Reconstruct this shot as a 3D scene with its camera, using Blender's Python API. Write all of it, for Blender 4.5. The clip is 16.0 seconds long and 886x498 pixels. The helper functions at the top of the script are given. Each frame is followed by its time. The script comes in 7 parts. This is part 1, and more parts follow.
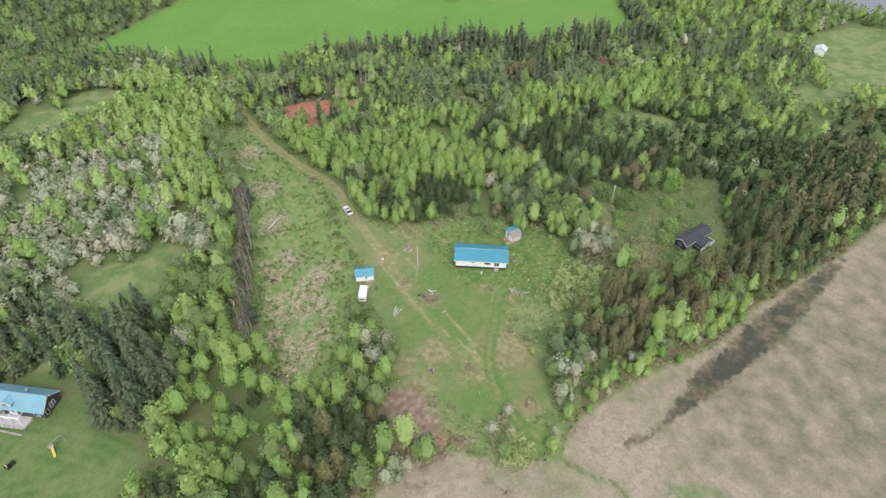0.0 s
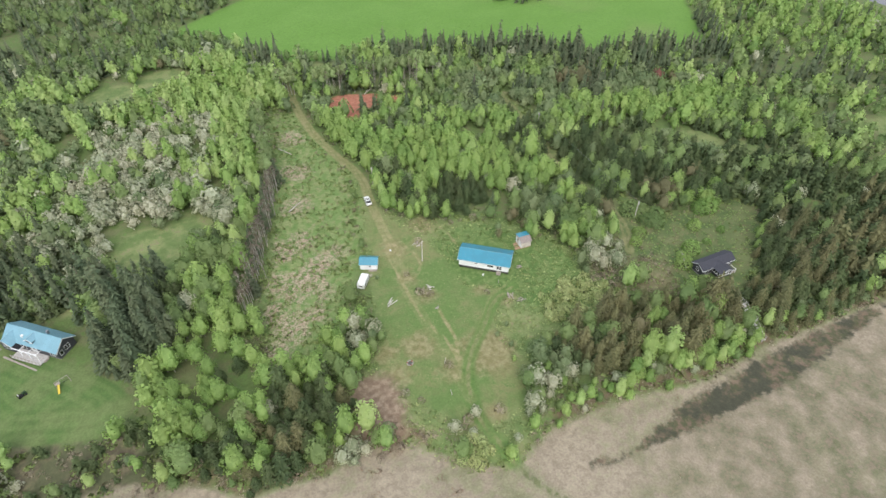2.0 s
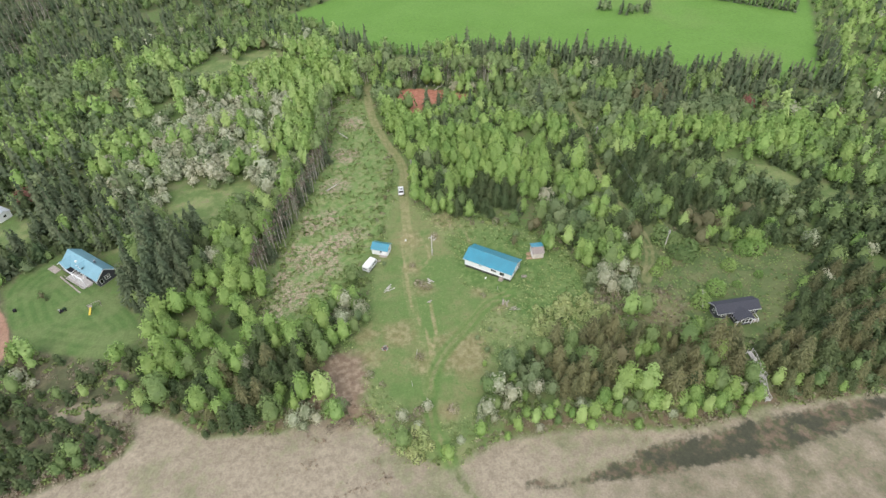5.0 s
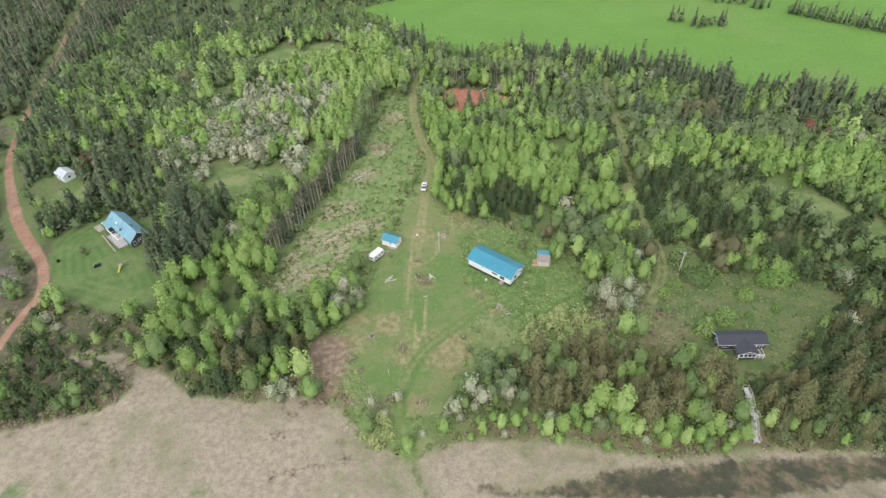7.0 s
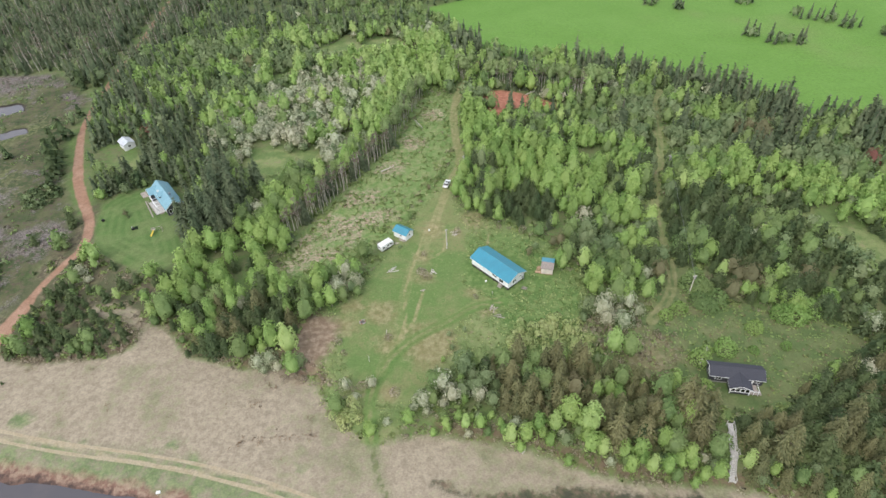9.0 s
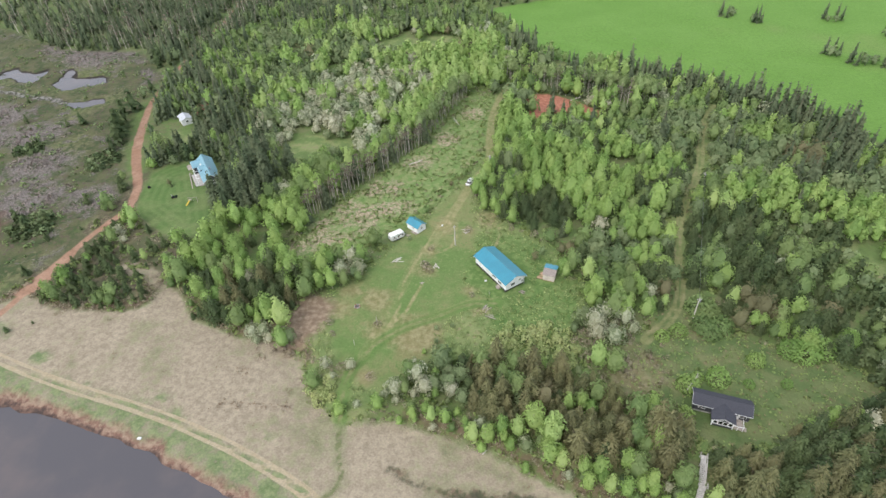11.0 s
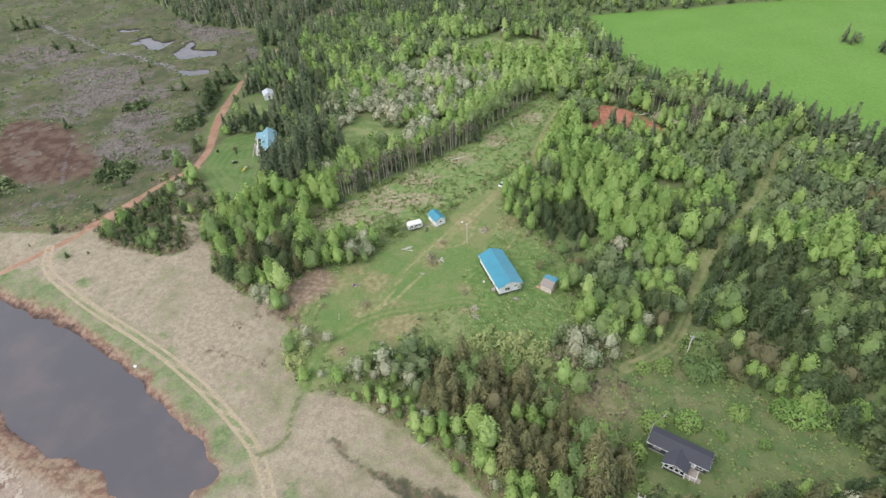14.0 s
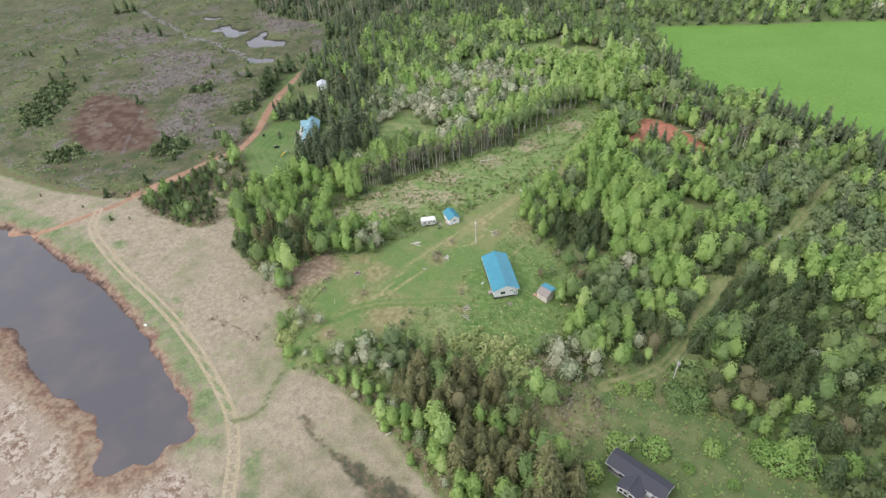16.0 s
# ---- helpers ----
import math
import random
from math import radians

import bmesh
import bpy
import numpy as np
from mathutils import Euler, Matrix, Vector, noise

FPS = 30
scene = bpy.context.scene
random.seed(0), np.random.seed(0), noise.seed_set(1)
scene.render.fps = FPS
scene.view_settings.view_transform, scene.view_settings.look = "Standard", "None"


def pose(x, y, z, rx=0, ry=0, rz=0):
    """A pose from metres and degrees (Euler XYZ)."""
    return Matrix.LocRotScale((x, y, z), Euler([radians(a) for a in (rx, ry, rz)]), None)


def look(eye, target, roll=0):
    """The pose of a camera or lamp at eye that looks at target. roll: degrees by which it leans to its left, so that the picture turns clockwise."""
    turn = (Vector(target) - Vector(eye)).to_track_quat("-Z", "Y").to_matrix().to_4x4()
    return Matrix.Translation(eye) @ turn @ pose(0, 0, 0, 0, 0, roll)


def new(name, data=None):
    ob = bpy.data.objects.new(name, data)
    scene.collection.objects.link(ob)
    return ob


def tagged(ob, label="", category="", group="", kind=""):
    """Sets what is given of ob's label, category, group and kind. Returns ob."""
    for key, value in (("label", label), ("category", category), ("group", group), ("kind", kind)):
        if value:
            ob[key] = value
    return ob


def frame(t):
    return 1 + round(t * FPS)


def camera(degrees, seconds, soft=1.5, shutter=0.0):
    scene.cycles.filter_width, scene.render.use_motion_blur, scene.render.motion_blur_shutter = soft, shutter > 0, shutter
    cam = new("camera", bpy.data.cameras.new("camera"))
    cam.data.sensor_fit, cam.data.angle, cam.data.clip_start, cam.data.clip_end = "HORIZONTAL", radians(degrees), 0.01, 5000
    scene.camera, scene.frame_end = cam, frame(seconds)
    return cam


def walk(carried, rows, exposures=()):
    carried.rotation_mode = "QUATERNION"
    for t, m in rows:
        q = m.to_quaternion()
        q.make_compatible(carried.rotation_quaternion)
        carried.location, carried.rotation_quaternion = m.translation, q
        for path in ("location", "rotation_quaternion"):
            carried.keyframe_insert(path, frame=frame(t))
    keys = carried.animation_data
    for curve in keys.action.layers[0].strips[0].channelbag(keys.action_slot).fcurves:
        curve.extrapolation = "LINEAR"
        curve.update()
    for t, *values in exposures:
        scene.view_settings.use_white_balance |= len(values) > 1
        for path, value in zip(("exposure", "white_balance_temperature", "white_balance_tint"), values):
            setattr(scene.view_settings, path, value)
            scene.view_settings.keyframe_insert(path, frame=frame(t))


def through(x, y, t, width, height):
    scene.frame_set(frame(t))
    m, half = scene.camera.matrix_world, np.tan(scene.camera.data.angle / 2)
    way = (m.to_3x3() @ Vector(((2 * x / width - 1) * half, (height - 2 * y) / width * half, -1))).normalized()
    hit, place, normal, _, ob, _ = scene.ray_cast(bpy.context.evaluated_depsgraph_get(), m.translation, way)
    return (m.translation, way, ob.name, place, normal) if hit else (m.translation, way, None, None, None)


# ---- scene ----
cam = camera(75.4, 16.0, soft=1.45)
METRES, EYE, TILT, LEAN, TURN = 155.33, 105.0, 0.0, 0.0, -35.1
ROWS = [
    (0.0, 0.0, 0.0, 0.0, 0.79, -42.37, -0.86),
    (0.5, 0.0314, -0.0016, 0.0006, 3.24, -42.37, -0.69),
    (1.0, 0.063, -0.0022, 0.0007, 5.7, -42.33, -0.52),
    (1.5, 0.0949, -0.0015, 0.0009, 8.2, -42.29, -0.34),
    (2.0, 0.1266, 0.0008, 0.0011, 10.68, -42.24, -0.16),
    (2.5, 0.1582, 0.0045, 0.0013, 13.17, -42.17, 0.02),
    (3.0, 0.1899, 0.0097, 0.0015, 15.65, -42.1, 0.2),
    (3.5, 0.221, 0.0162, 0.0015, 18.12, -42.05, 0.36),
    (4.0, 0.2516, 0.0243, 0.0015, 20.59, -42.02, 0.54),
    (6.5, 0.3998, 0.0835, -0.0032, 33.02, -41.48, 1.44),
    (7.0, 0.4272, 0.0986, -0.0042, 35.44, -41.38, 1.56),
    (7.5, 0.4538, 0.1147, -0.0053, 37.86, -41.24, 1.68),
    (8.0, 0.4797, 0.1319, -0.0068, 40.3, -41.12, 1.78),
    (8.5, 0.505, 0.1505, -0.0087, 42.72, -40.99, 1.9),
    (9.0, 0.5294, 0.1699, -0.0106, 45.15, -40.86, 1.99),
    (11.5, 0.6368, 0.279, -0.0218, 57.14, -40.17, 2.37),
    (12.0, 0.6555, 0.3038, -0.024, 59.53, -40.02, 2.44),
    (12.5, 0.673, 0.3292, -0.0261, 61.9, -39.87, 2.53),
    (13.0, 0.6893, 0.3555, -0.0282, 64.27, -39.73, 2.58),
    (13.5, 0.7041, 0.3823, -0.0302, 66.63, -39.6, 2.65),
    (14.0, 0.7175, 0.4094, -0.0321, 69.0, -39.46, 2.69),
    (14.5, 0.7302, 0.4373, -0.0346, 71.38, -39.26, 2.75),
    (15.0, 0.7418, 0.4655, -0.037, 73.76, -39.06, 2.77),
    (15.5, 0.7524, 0.4942, -0.0392, 76.14, -38.87, 2.78),
    (16.0, 0.7621, 0.5227, -0.0415, 78.48, -38.67, 2.8),
]
walk(cam, [(t, pose(0, 0, EYE, TILT, LEAN, TURN) @ pose(METRES * x, METRES * y, METRES * z, 90 + pitch, roll, yaw)) for t, x, y, z, yaw, pitch, roll in ROWS],
     exposures=((0, 0.66), (16, 0.69)))

# ---- world and light: bright overcast day ----
world = bpy.data.worlds.new("sky")
scene.world = world
world.use_nodes = True
wn = world.node_tree
wn.nodes.clear()
sky = wn.nodes.new("ShaderNodeTexSky")
sky.sky_type, sky.sun_disc = "NISHITA", False
sky.sun_elevation, sky.sun_rotation = radians(55), radians(200)
sky.air_density, sky.dust_density, sky.ozone_density = 1.0, 4.0, 1.0
cloud = wn.nodes.new("ShaderNodeMix")
cloud.data_type = "RGBA"
cloud.inputs["Factor"].default_value = 0.6
cloud.inputs["B"].default_value = (7.6, 7.9, 8.3, 1)
back = wn.nodes.new("ShaderNodeBackground")
back.inputs["Strength"].default_value = 0.125
wout = wn.nodes.new("ShaderNodeOutputWorld")
wn.links.new(sky.outputs["Color"], cloud.inputs["A"])
wn.links.new(cloud.outputs["Result"], back.inputs["Color"])
wn.links.new(back.outputs["Background"], wout.inputs["Surface"])

sun_data = bpy.data.lights.new("sun", "SUN")
sun_data.energy, sun_data.angle, sun_data.color = 1.1, radians(35), (1.0, 0.965, 0.91)
sun = new("sun", sun_data)
sun.matrix_world = look((40, -60, 90), (75, 20, 0))


# ---- plan of the place, in metres ----
SHORE = [(-900, 14), (-300, 14), (-101, 15), (-74, 24), (-52, 36), (-46, 42), (-35, 40), (-16, 45), (-11, 49), (-13, 57), (-7, 56), (2, 49), (18, 47), (27, 49), (36, 46),
         (43, 38), (53, 33), (62, 37), (73, 37.5), (85, 37), (98, 34), (109, 34), (123, 36), (136, 35), (163, 34), (187, 35), (260, 36), (340, 60), (380, 140), (900, 160), (900, 900), (-900, 900)]
POND = [(-64, 4), (-54, 9), (-39, 11), (-19, 14), (-1, 14.5), (15, 15), (27, 13), (38, 12), (48, 10), (51, 8.3), (49.3, 5), (50.3, 1), (48.5, -6), (46, -6), (36, -2), (27, -3),
        (18, -6), (3, -8), (-8, -6), (-20, -9), (-60, -24), (-130, -30), (-120, 0)]
CREEK = [(66, 27.6), (72, 27.3), (79, 27.8), (86, 29), (93, 31), (112, 33), (132, 34), (157, 34.5), (166, 33), (156, 31), (137, 28.5), (121, 25.5), (108, 25.5), (93, 25.5), (84, 25.8), (76, 26.0), (71, 26.5)]
ROAD_S = [(-66, 3), (-50, 11), (-49, 22), (-47, 34), (-47.5, 45), (-49, 56), (-50, 70), (-48, 83)]
ROAD_N = [(-48.5, 81), (-53, 92), (-64, 103), (-75, 115), (-88, 134), (-98, 150), (-108, 181), (-117, 213), (-131, 255), (-153, 324), (-190, 440)]
TRACK = [(-49, 30), (-42, 25), (-35, 23), (-14, 22), (12, 23), (30, 22), (44, 20), (56, 17.5), (64, 13), (72, 7), (90, -10), (150, -45), (260, -90)]
FOOT = [(57, 17), (60, 22), (56, 27), (53, 34), (50, 44), (51.5, 53), (56, 61), (63, 67), (69, 74), (76, 76)]
LANE = [(51, 50), (51, 71), (50, 87), (53, 99), (53, 112), (54, 126), (56, 140), (51, 155), (47, 176), (47, 200), (54, 228)]
EAST_LANE = [(112, 74), (119, 86), (119, 100), (117, 113), (118, 129), (123, 153), (122, 181), (127, 200)]
MOWN = [(54, 119), (59, 110), (63, 98), (65, 92), (64, 80), (76, 76), (67, 70), (63, 60), (67, 52), (61, 44), (51, 42), (43, 50), (35, 60), (36, 70), (43, 88), (47, 103), (49, 118)]
YARD = [(52, 135), (57, 117), (70, 109), (80, 105), (90, 97), (95, 88), (98, 78), (97, 66), (90, 57), (80, 56), (74, 56), (67, 50), (62, 41), (53, 33), (44, 37), (36, 46), (25, 52), (28, 63),
        (36, 70), (41, 84), (44, 100)]
STRIP = [(36, 192), (48, 185), (50, 160), (54, 143), (52, 126), (44, 104), (37, 92), (34, 84), (22, 72), (12, 77), (14, 92), (23, 120), (29, 160)]
LAWN = [(-45, 81), (-53, 95), (-56, 105), (-46, 116), (-34, 103), (-24, 92), (-17, 84), (-15, 76), (-24, 73), (-36, 78)]
ISLES = [(174, 262, 3), (182, 254, 3), (191, 255, 3), (203, 289, 4), (212, 285, 4), (221, 278, 4), (132, 303, 3), (146, 298, 2), (180, 308, 4)]
EAST_YARD = [(104, 62), (108, 74), (114, 80), (117, 96), (122, 97), (127, 87), (137, 80), (148, 82), (158, 80), (160, 72), (151, 64.5), (141.5, 58), (133, 52), (120, 53), (110, 56)]
FIELD = [(11, 286), (36, 256), (57, 230), (98, 222), (125, 217), (165, 192), (228, 168), (262, 222), (330, 330), (300, 420), (180, 425), (99, 357), (48, 315)]
RED = [(56, 189), (62, 194), (70, 193), (80, 189), (90, 182), (84, 180), (76, 181), (68, 178), (63, 169)]
BOG = [(-54, 36), (-53, 60), (-56, 72), (-56, 88), (-72, 106), (-93, 132), (-104, 152), (-107, 170), (-117, 177), (-140, 191), (-185, 184), (-260, 205), (-420, 140), (-420, 20), (-120, 16), (-76, 25)]
PEAT = [(-124, 46), (-142, 57), (-152, 67), (-141, 74), (-124, 77), (-106, 73), (-89, 69), (-78, 62), (-82, 52), (-95, 44), (-108, 42)]
BANK = [(24, 54), (26, 61), (30, 66), (37, 63.5), (37.5, 56), (35, 46), (31, 47), (27.5, 49.5)]
MEADOW = [(250, 75), (262, 100), (285, 122), (330, 125), (345, 100), (320, 80)]
GLADES = [(-8, 128, 11), (2, 132, 8), (4, 232, 12), (-16, 226, 12), (182, 99, 6), (172, 112, 7), (163, 120, 6), (243, 90, 8), (-6, 79, 2.5), (-27, 114, 3), (-62, 126, 6), (86, 200, 4), (65, 216, 8), (-32, 69, 5)]
BOG_POOLS = [[(-192, 148), (-193, 155), (-191, 161), (-183, 158), (-175, 158), (-173, 166), (-169, 157), (-168, 149), (-176, 148), (-182, 152)],
             [(-155, 150), (-159, 159), (-163, 169), (-155, 165), (-152, 158), (-143, 162), (-139, 165), (-131, 160), (-136, 156), (-145, 148)],
             [(-220, 159), (-213, 162), (-209, 167), (-206, 163), (-213, 158)], [(-134, 137), (-127, 141.5), (-120, 145), (-118, 141), (-125, 135.5)]]
BOG_CHANNEL = [(-270, 142), (-248, 140), (-225, 138), (-210, 138), (-196, 134), (-186, 136), (-167, 139), (-156, 137), (-148, 139), (-131, 137)]
BOG_BROOK = [(-300, 92), (-276, 90), (-255, 88), (-244, 93), (-221, 92), (-203, 95), (-192, 99), (-181, 101)]
PEAT_VEIN = [(-80, 50), (-89, 56), (-99, 62), (-105, 68), (-115, 74)]
TWIGS = [(-156, 113, 15), (-142, 101, 13), (-140, 87, 10), (-230, 112, 11), (-209, 120, 10), (-101, 94, 10), (-87, 77, 10), (-65, 83, 7), (-160, 190, 20), (-185, 195, 16), (-122, 112, 9), (-175, 110, 10)]
SLASH = [(28, 100, 5), (33, 105, 4.5), (20.5, 86, 5), (17.5, 92, 4), (15, 80, 4), (20, 102, 4), (25, 113, 4.5), (30, 116, 4), (24, 97, 4), (38, 108, 3), (33, 132, 5), (37, 150, 5), (40, 170, 5), (27, 88, 3), (31, 95, 3)]
BARE_SPOTS = [(60, 60, 7), (46.6, 67.8, 4.5), (39, 69, 3), (39.3, 62.6, 3), (50.6, 58, 3), (68, 78.4, 2), (73, 73.3, 3), (54.3, 82.5, 3), (52.6, 91, 3), (64.3, 108.7, 4), (53, 103, 4), (60.4, 101.4, 2), (37, 76, 2), (54, 44.5, 2.5), (49, 58.3, 2)]
PATHS = [[(51, 104), (50.6, 95), (50.4, 86), (50.2, 79.5), (51, 74), (53.1, 65.6), (52.9, 60)], [(55.5, 77.5), (55.1, 73.9), (55.2, 68.4), (54.5, 63.9), (52.9, 60.5), (51.2, 53.8), (50.8, 49)], [(68.4, 113), (68.6, 107.2), (69.2, 102.1), (69.8, 97)], [(52, 90), (54.1, 89.3), (58.5, 94.5), (56, 104)], [(53, 60), (55.7, 59.1), (58.5, 63.3), (64.9, 70.9), (69.9, 75.8), (74.5, 77)]]
BOG_SPRUCE = [(-123, 76, 0.6), (-207, 126, 0.75), (-224, 125, 0.6), (-220, 124, 0.5), (-216, 83, 0.55), (-208, 74, 0.6), (-190, 61, 0.5), (-187, 66, 0.5), (-172, 71, 0.45), (-64, 81, 0.5), (-81, 68, 0.5), (-74, 66, 0.55), (-70, 70, 0.5), (-135, 119, 0.5), (-110, 124, 0.7), (-84, 116, 1.0), (-87, 120, 1.15), (-91, 125, 1.1), (-94, 130, 0.9), (-98, 140, 1.05), (-100, 136, 0.8), (-82, 111, 0.7), (-276, 129, 0.9), (-274, 135, 0.9), (-270, 138, 0.8), (-150, 133, 0.4), (-243, 64, 0.5), (-236, 66, 0.6), (-61, 62, 0.4), (-115, 121, 0.5)]
HAY_PATCH = [(-30, 59), (-22, 56), (-13, 54.5), (-12, 58), (-20, 60.5), (-28, 62)]
BAY = [(350, 430), (332, 330), (318, 262), (322, 226), (335, 209), (346, 188), (355, 169), (363, 149), (372, 121), (380, 90), (420, 40), (900, 40), (900, 500)]


def edge(px, py, pts):
    """Distance to the outline of a plan shape, negative inside."""
    d = np.full(px.shape, 1e9)
    inside = np.zeros(px.shape, bool)
    for (ax, ay), (bx, by) in zip(pts, pts[1:] + pts[:1]):
        ex, ey = bx - ax, by - ay
        t = np.clip(((px - ax) * ex + (py - ay) * ey) / (ex * ex + ey * ey), 0, 1)
        d = np.minimum(d, np.hypot(px - ax - t * ex, py - ay - t * ey))
        if ay != by:
            inside ^= ((ay > py) != (by > py)) & (px < ex * (py - ay) / ey + ax)
    return np.where(inside, -d, d)


def line(px, py, pts):
    """Distance to a line of the plan."""
    d = np.full(px.shape, 1e9)
    for (ax, ay), (bx, by) in zip(pts, pts[1:]):
        ex, ey = bx - ax, by - ay
        t = np.clip(((px - ax) * ex + (py - ay) * ey) / (ex * ex + ey * ey), 0, 1)
        d = np.minimum(d, np.hypot(px - ax - t * ex, py - ay - t * ey))
    return d


def smooth(pts, n=2):
    """Rounds the corners of a line of the plan."""
    for _ in range(n):
        out = [pts[0]]
        for a, b in zip(pts, pts[1:]):
            out += [(a[0] * 0.75 + b[0] * 0.25, a[1] * 0.75 + b[1] * 0.25), (a[0] * 0.25 + b[0] * 0.75, a[1] * 0.25 + b[1] * 0.75)]
        pts = out + [pts[-1]]
    return pts


def rounded(pts, n=2):
    for _ in range(n):
        out = []
        for a, b in zip(pts, pts[1:] + pts[:1]):
            out += [(a[0] * 0.75 + b[0] * 0.25, a[1] * 0.75 + b[1] * 0.25), (a[0] * 0.25 + b[0] * 0.75, a[1] * 0.25 + b[1] * 0.75)]
        pts = out
    return pts


ROAD_S, ROAD_N, TRACK, FOOT, LANE, EAST_LANE, BOG_CHANNEL, BOG_BROOK, PEAT_VEIN = (smooth(p) for p in (ROAD_S, ROAD_N, TRACK, FOOT, LANE, EAST_LANE, BOG_CHANNEL, BOG_BROOK, PEAT_VEIN))
PATHS = [smooth(p) for p in PATHS]
POND, CREEK, MOWN, LAWN, EAST_YARD, RED, PEAT, BANK, MEADOW = (rounded(p) for p in (POND, CREEK, MOWN, LAWN, EAST_YARD, RED, PEAT, BANK, MEADOW))
BOG_POOLS = [rounded(p, 1) for p in BOG_POOLS]


def waves(px, py, size, seed=0):
    """Cheap smooth noise in about -1 to 1."""
    r = np.random.RandomState(seed)
    out = np.zeros(np.shape(px))
    for _ in range(7):
        a, ph, f = r.uniform(0, 6.283), r.uniform(0, 6.283), r.uniform(0.5, 1.6) * 6.283 / size
        out += np.sin((px * math.cos(a) + py * math.sin(a)) * f + ph)
    return out / 3.2


def step(a, b, x):
    t = np.clip((x - a) / (b - a), 0, 1)
    return t * t * (3 - 2 * t)


POND_Z, POOL_Z = -5.15, -3.95


def height(px, py):
    """Height of the ground."""
    px, py = np.asarray(px, float), np.asarray(py, float)
    up = -2.4 + 1.2 * step(120, 200, py) + 0.25 * waves(px, py, 60, 1) + 0.08 * waves(px, py, 9, 2) + 0.5 * step(60, 125, px) * step(120, 60, py)
    up -= 1.3 * step(-8, -42, px) + 0.75 * np.exp(-((px - 43) ** 2 + (py - 96) ** 2) / 130.0)
    marsh = np.maximum(-4.15 - 0.017 * (px - 10), -6.1) + 0.05 * waves(px, py, 7, 3)
    marsh = np.minimum(marsh, -3.5 + 0.05 * waves(px, py, 9, 4))
    s = edge(px, py, SHORE)
    bank = -5.0 - 6.0 * step(90, 112, px)
    z = up + (marsh - up) * step(bank, 1.0, s)
    pd = edge(px, py, POND) + 0.8 * waves(px, py, 13, 14) + 0.2 * waves(px, py, 4, 15)
    z = z + (POND_Z - 0.5 - z) * step(5.0, -2.0, pd) * (pd < 40)
    z = z - 0.35 * step(1.0, -2.0, edge(px, py, CREEK))
    for pool in BOG_POOLS:
        z = z + (POOL_Z - 0.35 - z) * step(2.0, -1.0, edge(px, py, pool) + 0.7 * waves(px, py, 7, 16) + 0.35 * waves(px, py, 3, 17))
    z = z + (-6.5 - z) * step(12, -6, edge(px, py, BAY))
    return z


def ground_z(x, y):
    return float(height(np.array([x]), np.array([y]))[0])


# ---- materials ----
class Nodes:
    """Short hand for building a node material."""

    def __init__(self, name):
        self.m = bpy.data.materials.new(name)
        self.m.use_nodes = True
        self.t = self.m.node_tree
        self.t.nodes.clear()
        self.out = self.t.nodes.new("ShaderNodeOutputMaterial")

    def set(self, socket, v):
        if isinstance(v, bpy.types.NodeSocket):
            self.t.links.new(v, socket)
        elif isinstance(v, (tuple, list)) and len(v) == 3 and socket.type == "RGBA":
            socket.default_value = (*v, 1)
        else:
            socket.default_value = v

    def add(self, kind, out=0, **inputs):
        n = self.t.nodes.new("ShaderNode" + kind)
        for k, v in inputs.items():
            self.set(n.inputs[k.replace("_", " ")], v)
        return n.outputs[out]

    def math(self, op, a, b=0.0, clamp=False):
        n = self.t.nodes.new("ShaderNodeMath")
        n.operation, n.use_clamp = op, clamp
        self.set(n.inputs[0], a)
        self.set(n.inputs[1], b)
        return n.outputs[0]

    def mix(self, f, a, b, mode="MIX"):
        n = self.t.nodes.new("ShaderNodeMix")
        n.data_type, n.blend_type = "RGBA", mode
        self.set(n.inputs["Factor"], f)
        self.set(n.inputs["A"], a)
        self.set(n.inputs["B"], b)
        return n.outputs["Result"]

    def place(self):
        return self.t.nodes.new("ShaderNodeNewGeometry").outputs["Position"]

    def own(self):
        return self.t.nodes.new("ShaderNodeTexCoord").outputs["Object"]

    def noise(self, at, size, detail=3.0, rough=0.55):
        n = self.t.nodes.new("ShaderNodeTexNoise")
        self.set(n.inputs["Vector"], at)
        n.inputs["Scale"].default_value, n.inputs["Detail"].default_value, n.inputs["Roughness"].default_value = 1.0 / size, detail, rough
        return n.outputs["Fac"]

    def ramp(self, v, lo, hi):
        n = self.t.nodes.new("ShaderNodeMapRange")
        n.clamp, n.interpolation_type = True, "SMOOTHSTEP"
        self.set(n.inputs["Value"], v)
        n.inputs["From Min"].default_value, n.inputs["From Max"].default_value = lo, hi
        return n.outputs["Result"]

    def attr(self, name):
        n = self.t.nodes.new("ShaderNodeAttribute")
        n.attribute_name = name
        return n.outputs["Fac"]

    def bump(self, h, strength, distance):
        n = self.t.nodes.new("ShaderNodeBump")
        self.set(n.inputs["Height"], h)
        n.inputs["Strength"].default_value, n.inputs["Distance"].default_value = strength, distance
        return n.outputs["Normal"]

    def done(self, color, rough=0.8, normal=None, metal=0.0, spec=0.3):
        p = self.t.nodes.new("ShaderNodeBsdfPrincipled")
        self.set(p.inputs["Base Color"], color)
        self.set(p.inputs["Roughness"], rough)
        self.set(p.inputs["Metallic"], metal)
        self.set(p.inputs["Specular IOR Level"], spec)
        if normal is not None:
            self.set(p.inputs["Normal"], normal)
        self.t.links.new(p.outputs[0], self.out.inputs["Surface"])
        return self.m


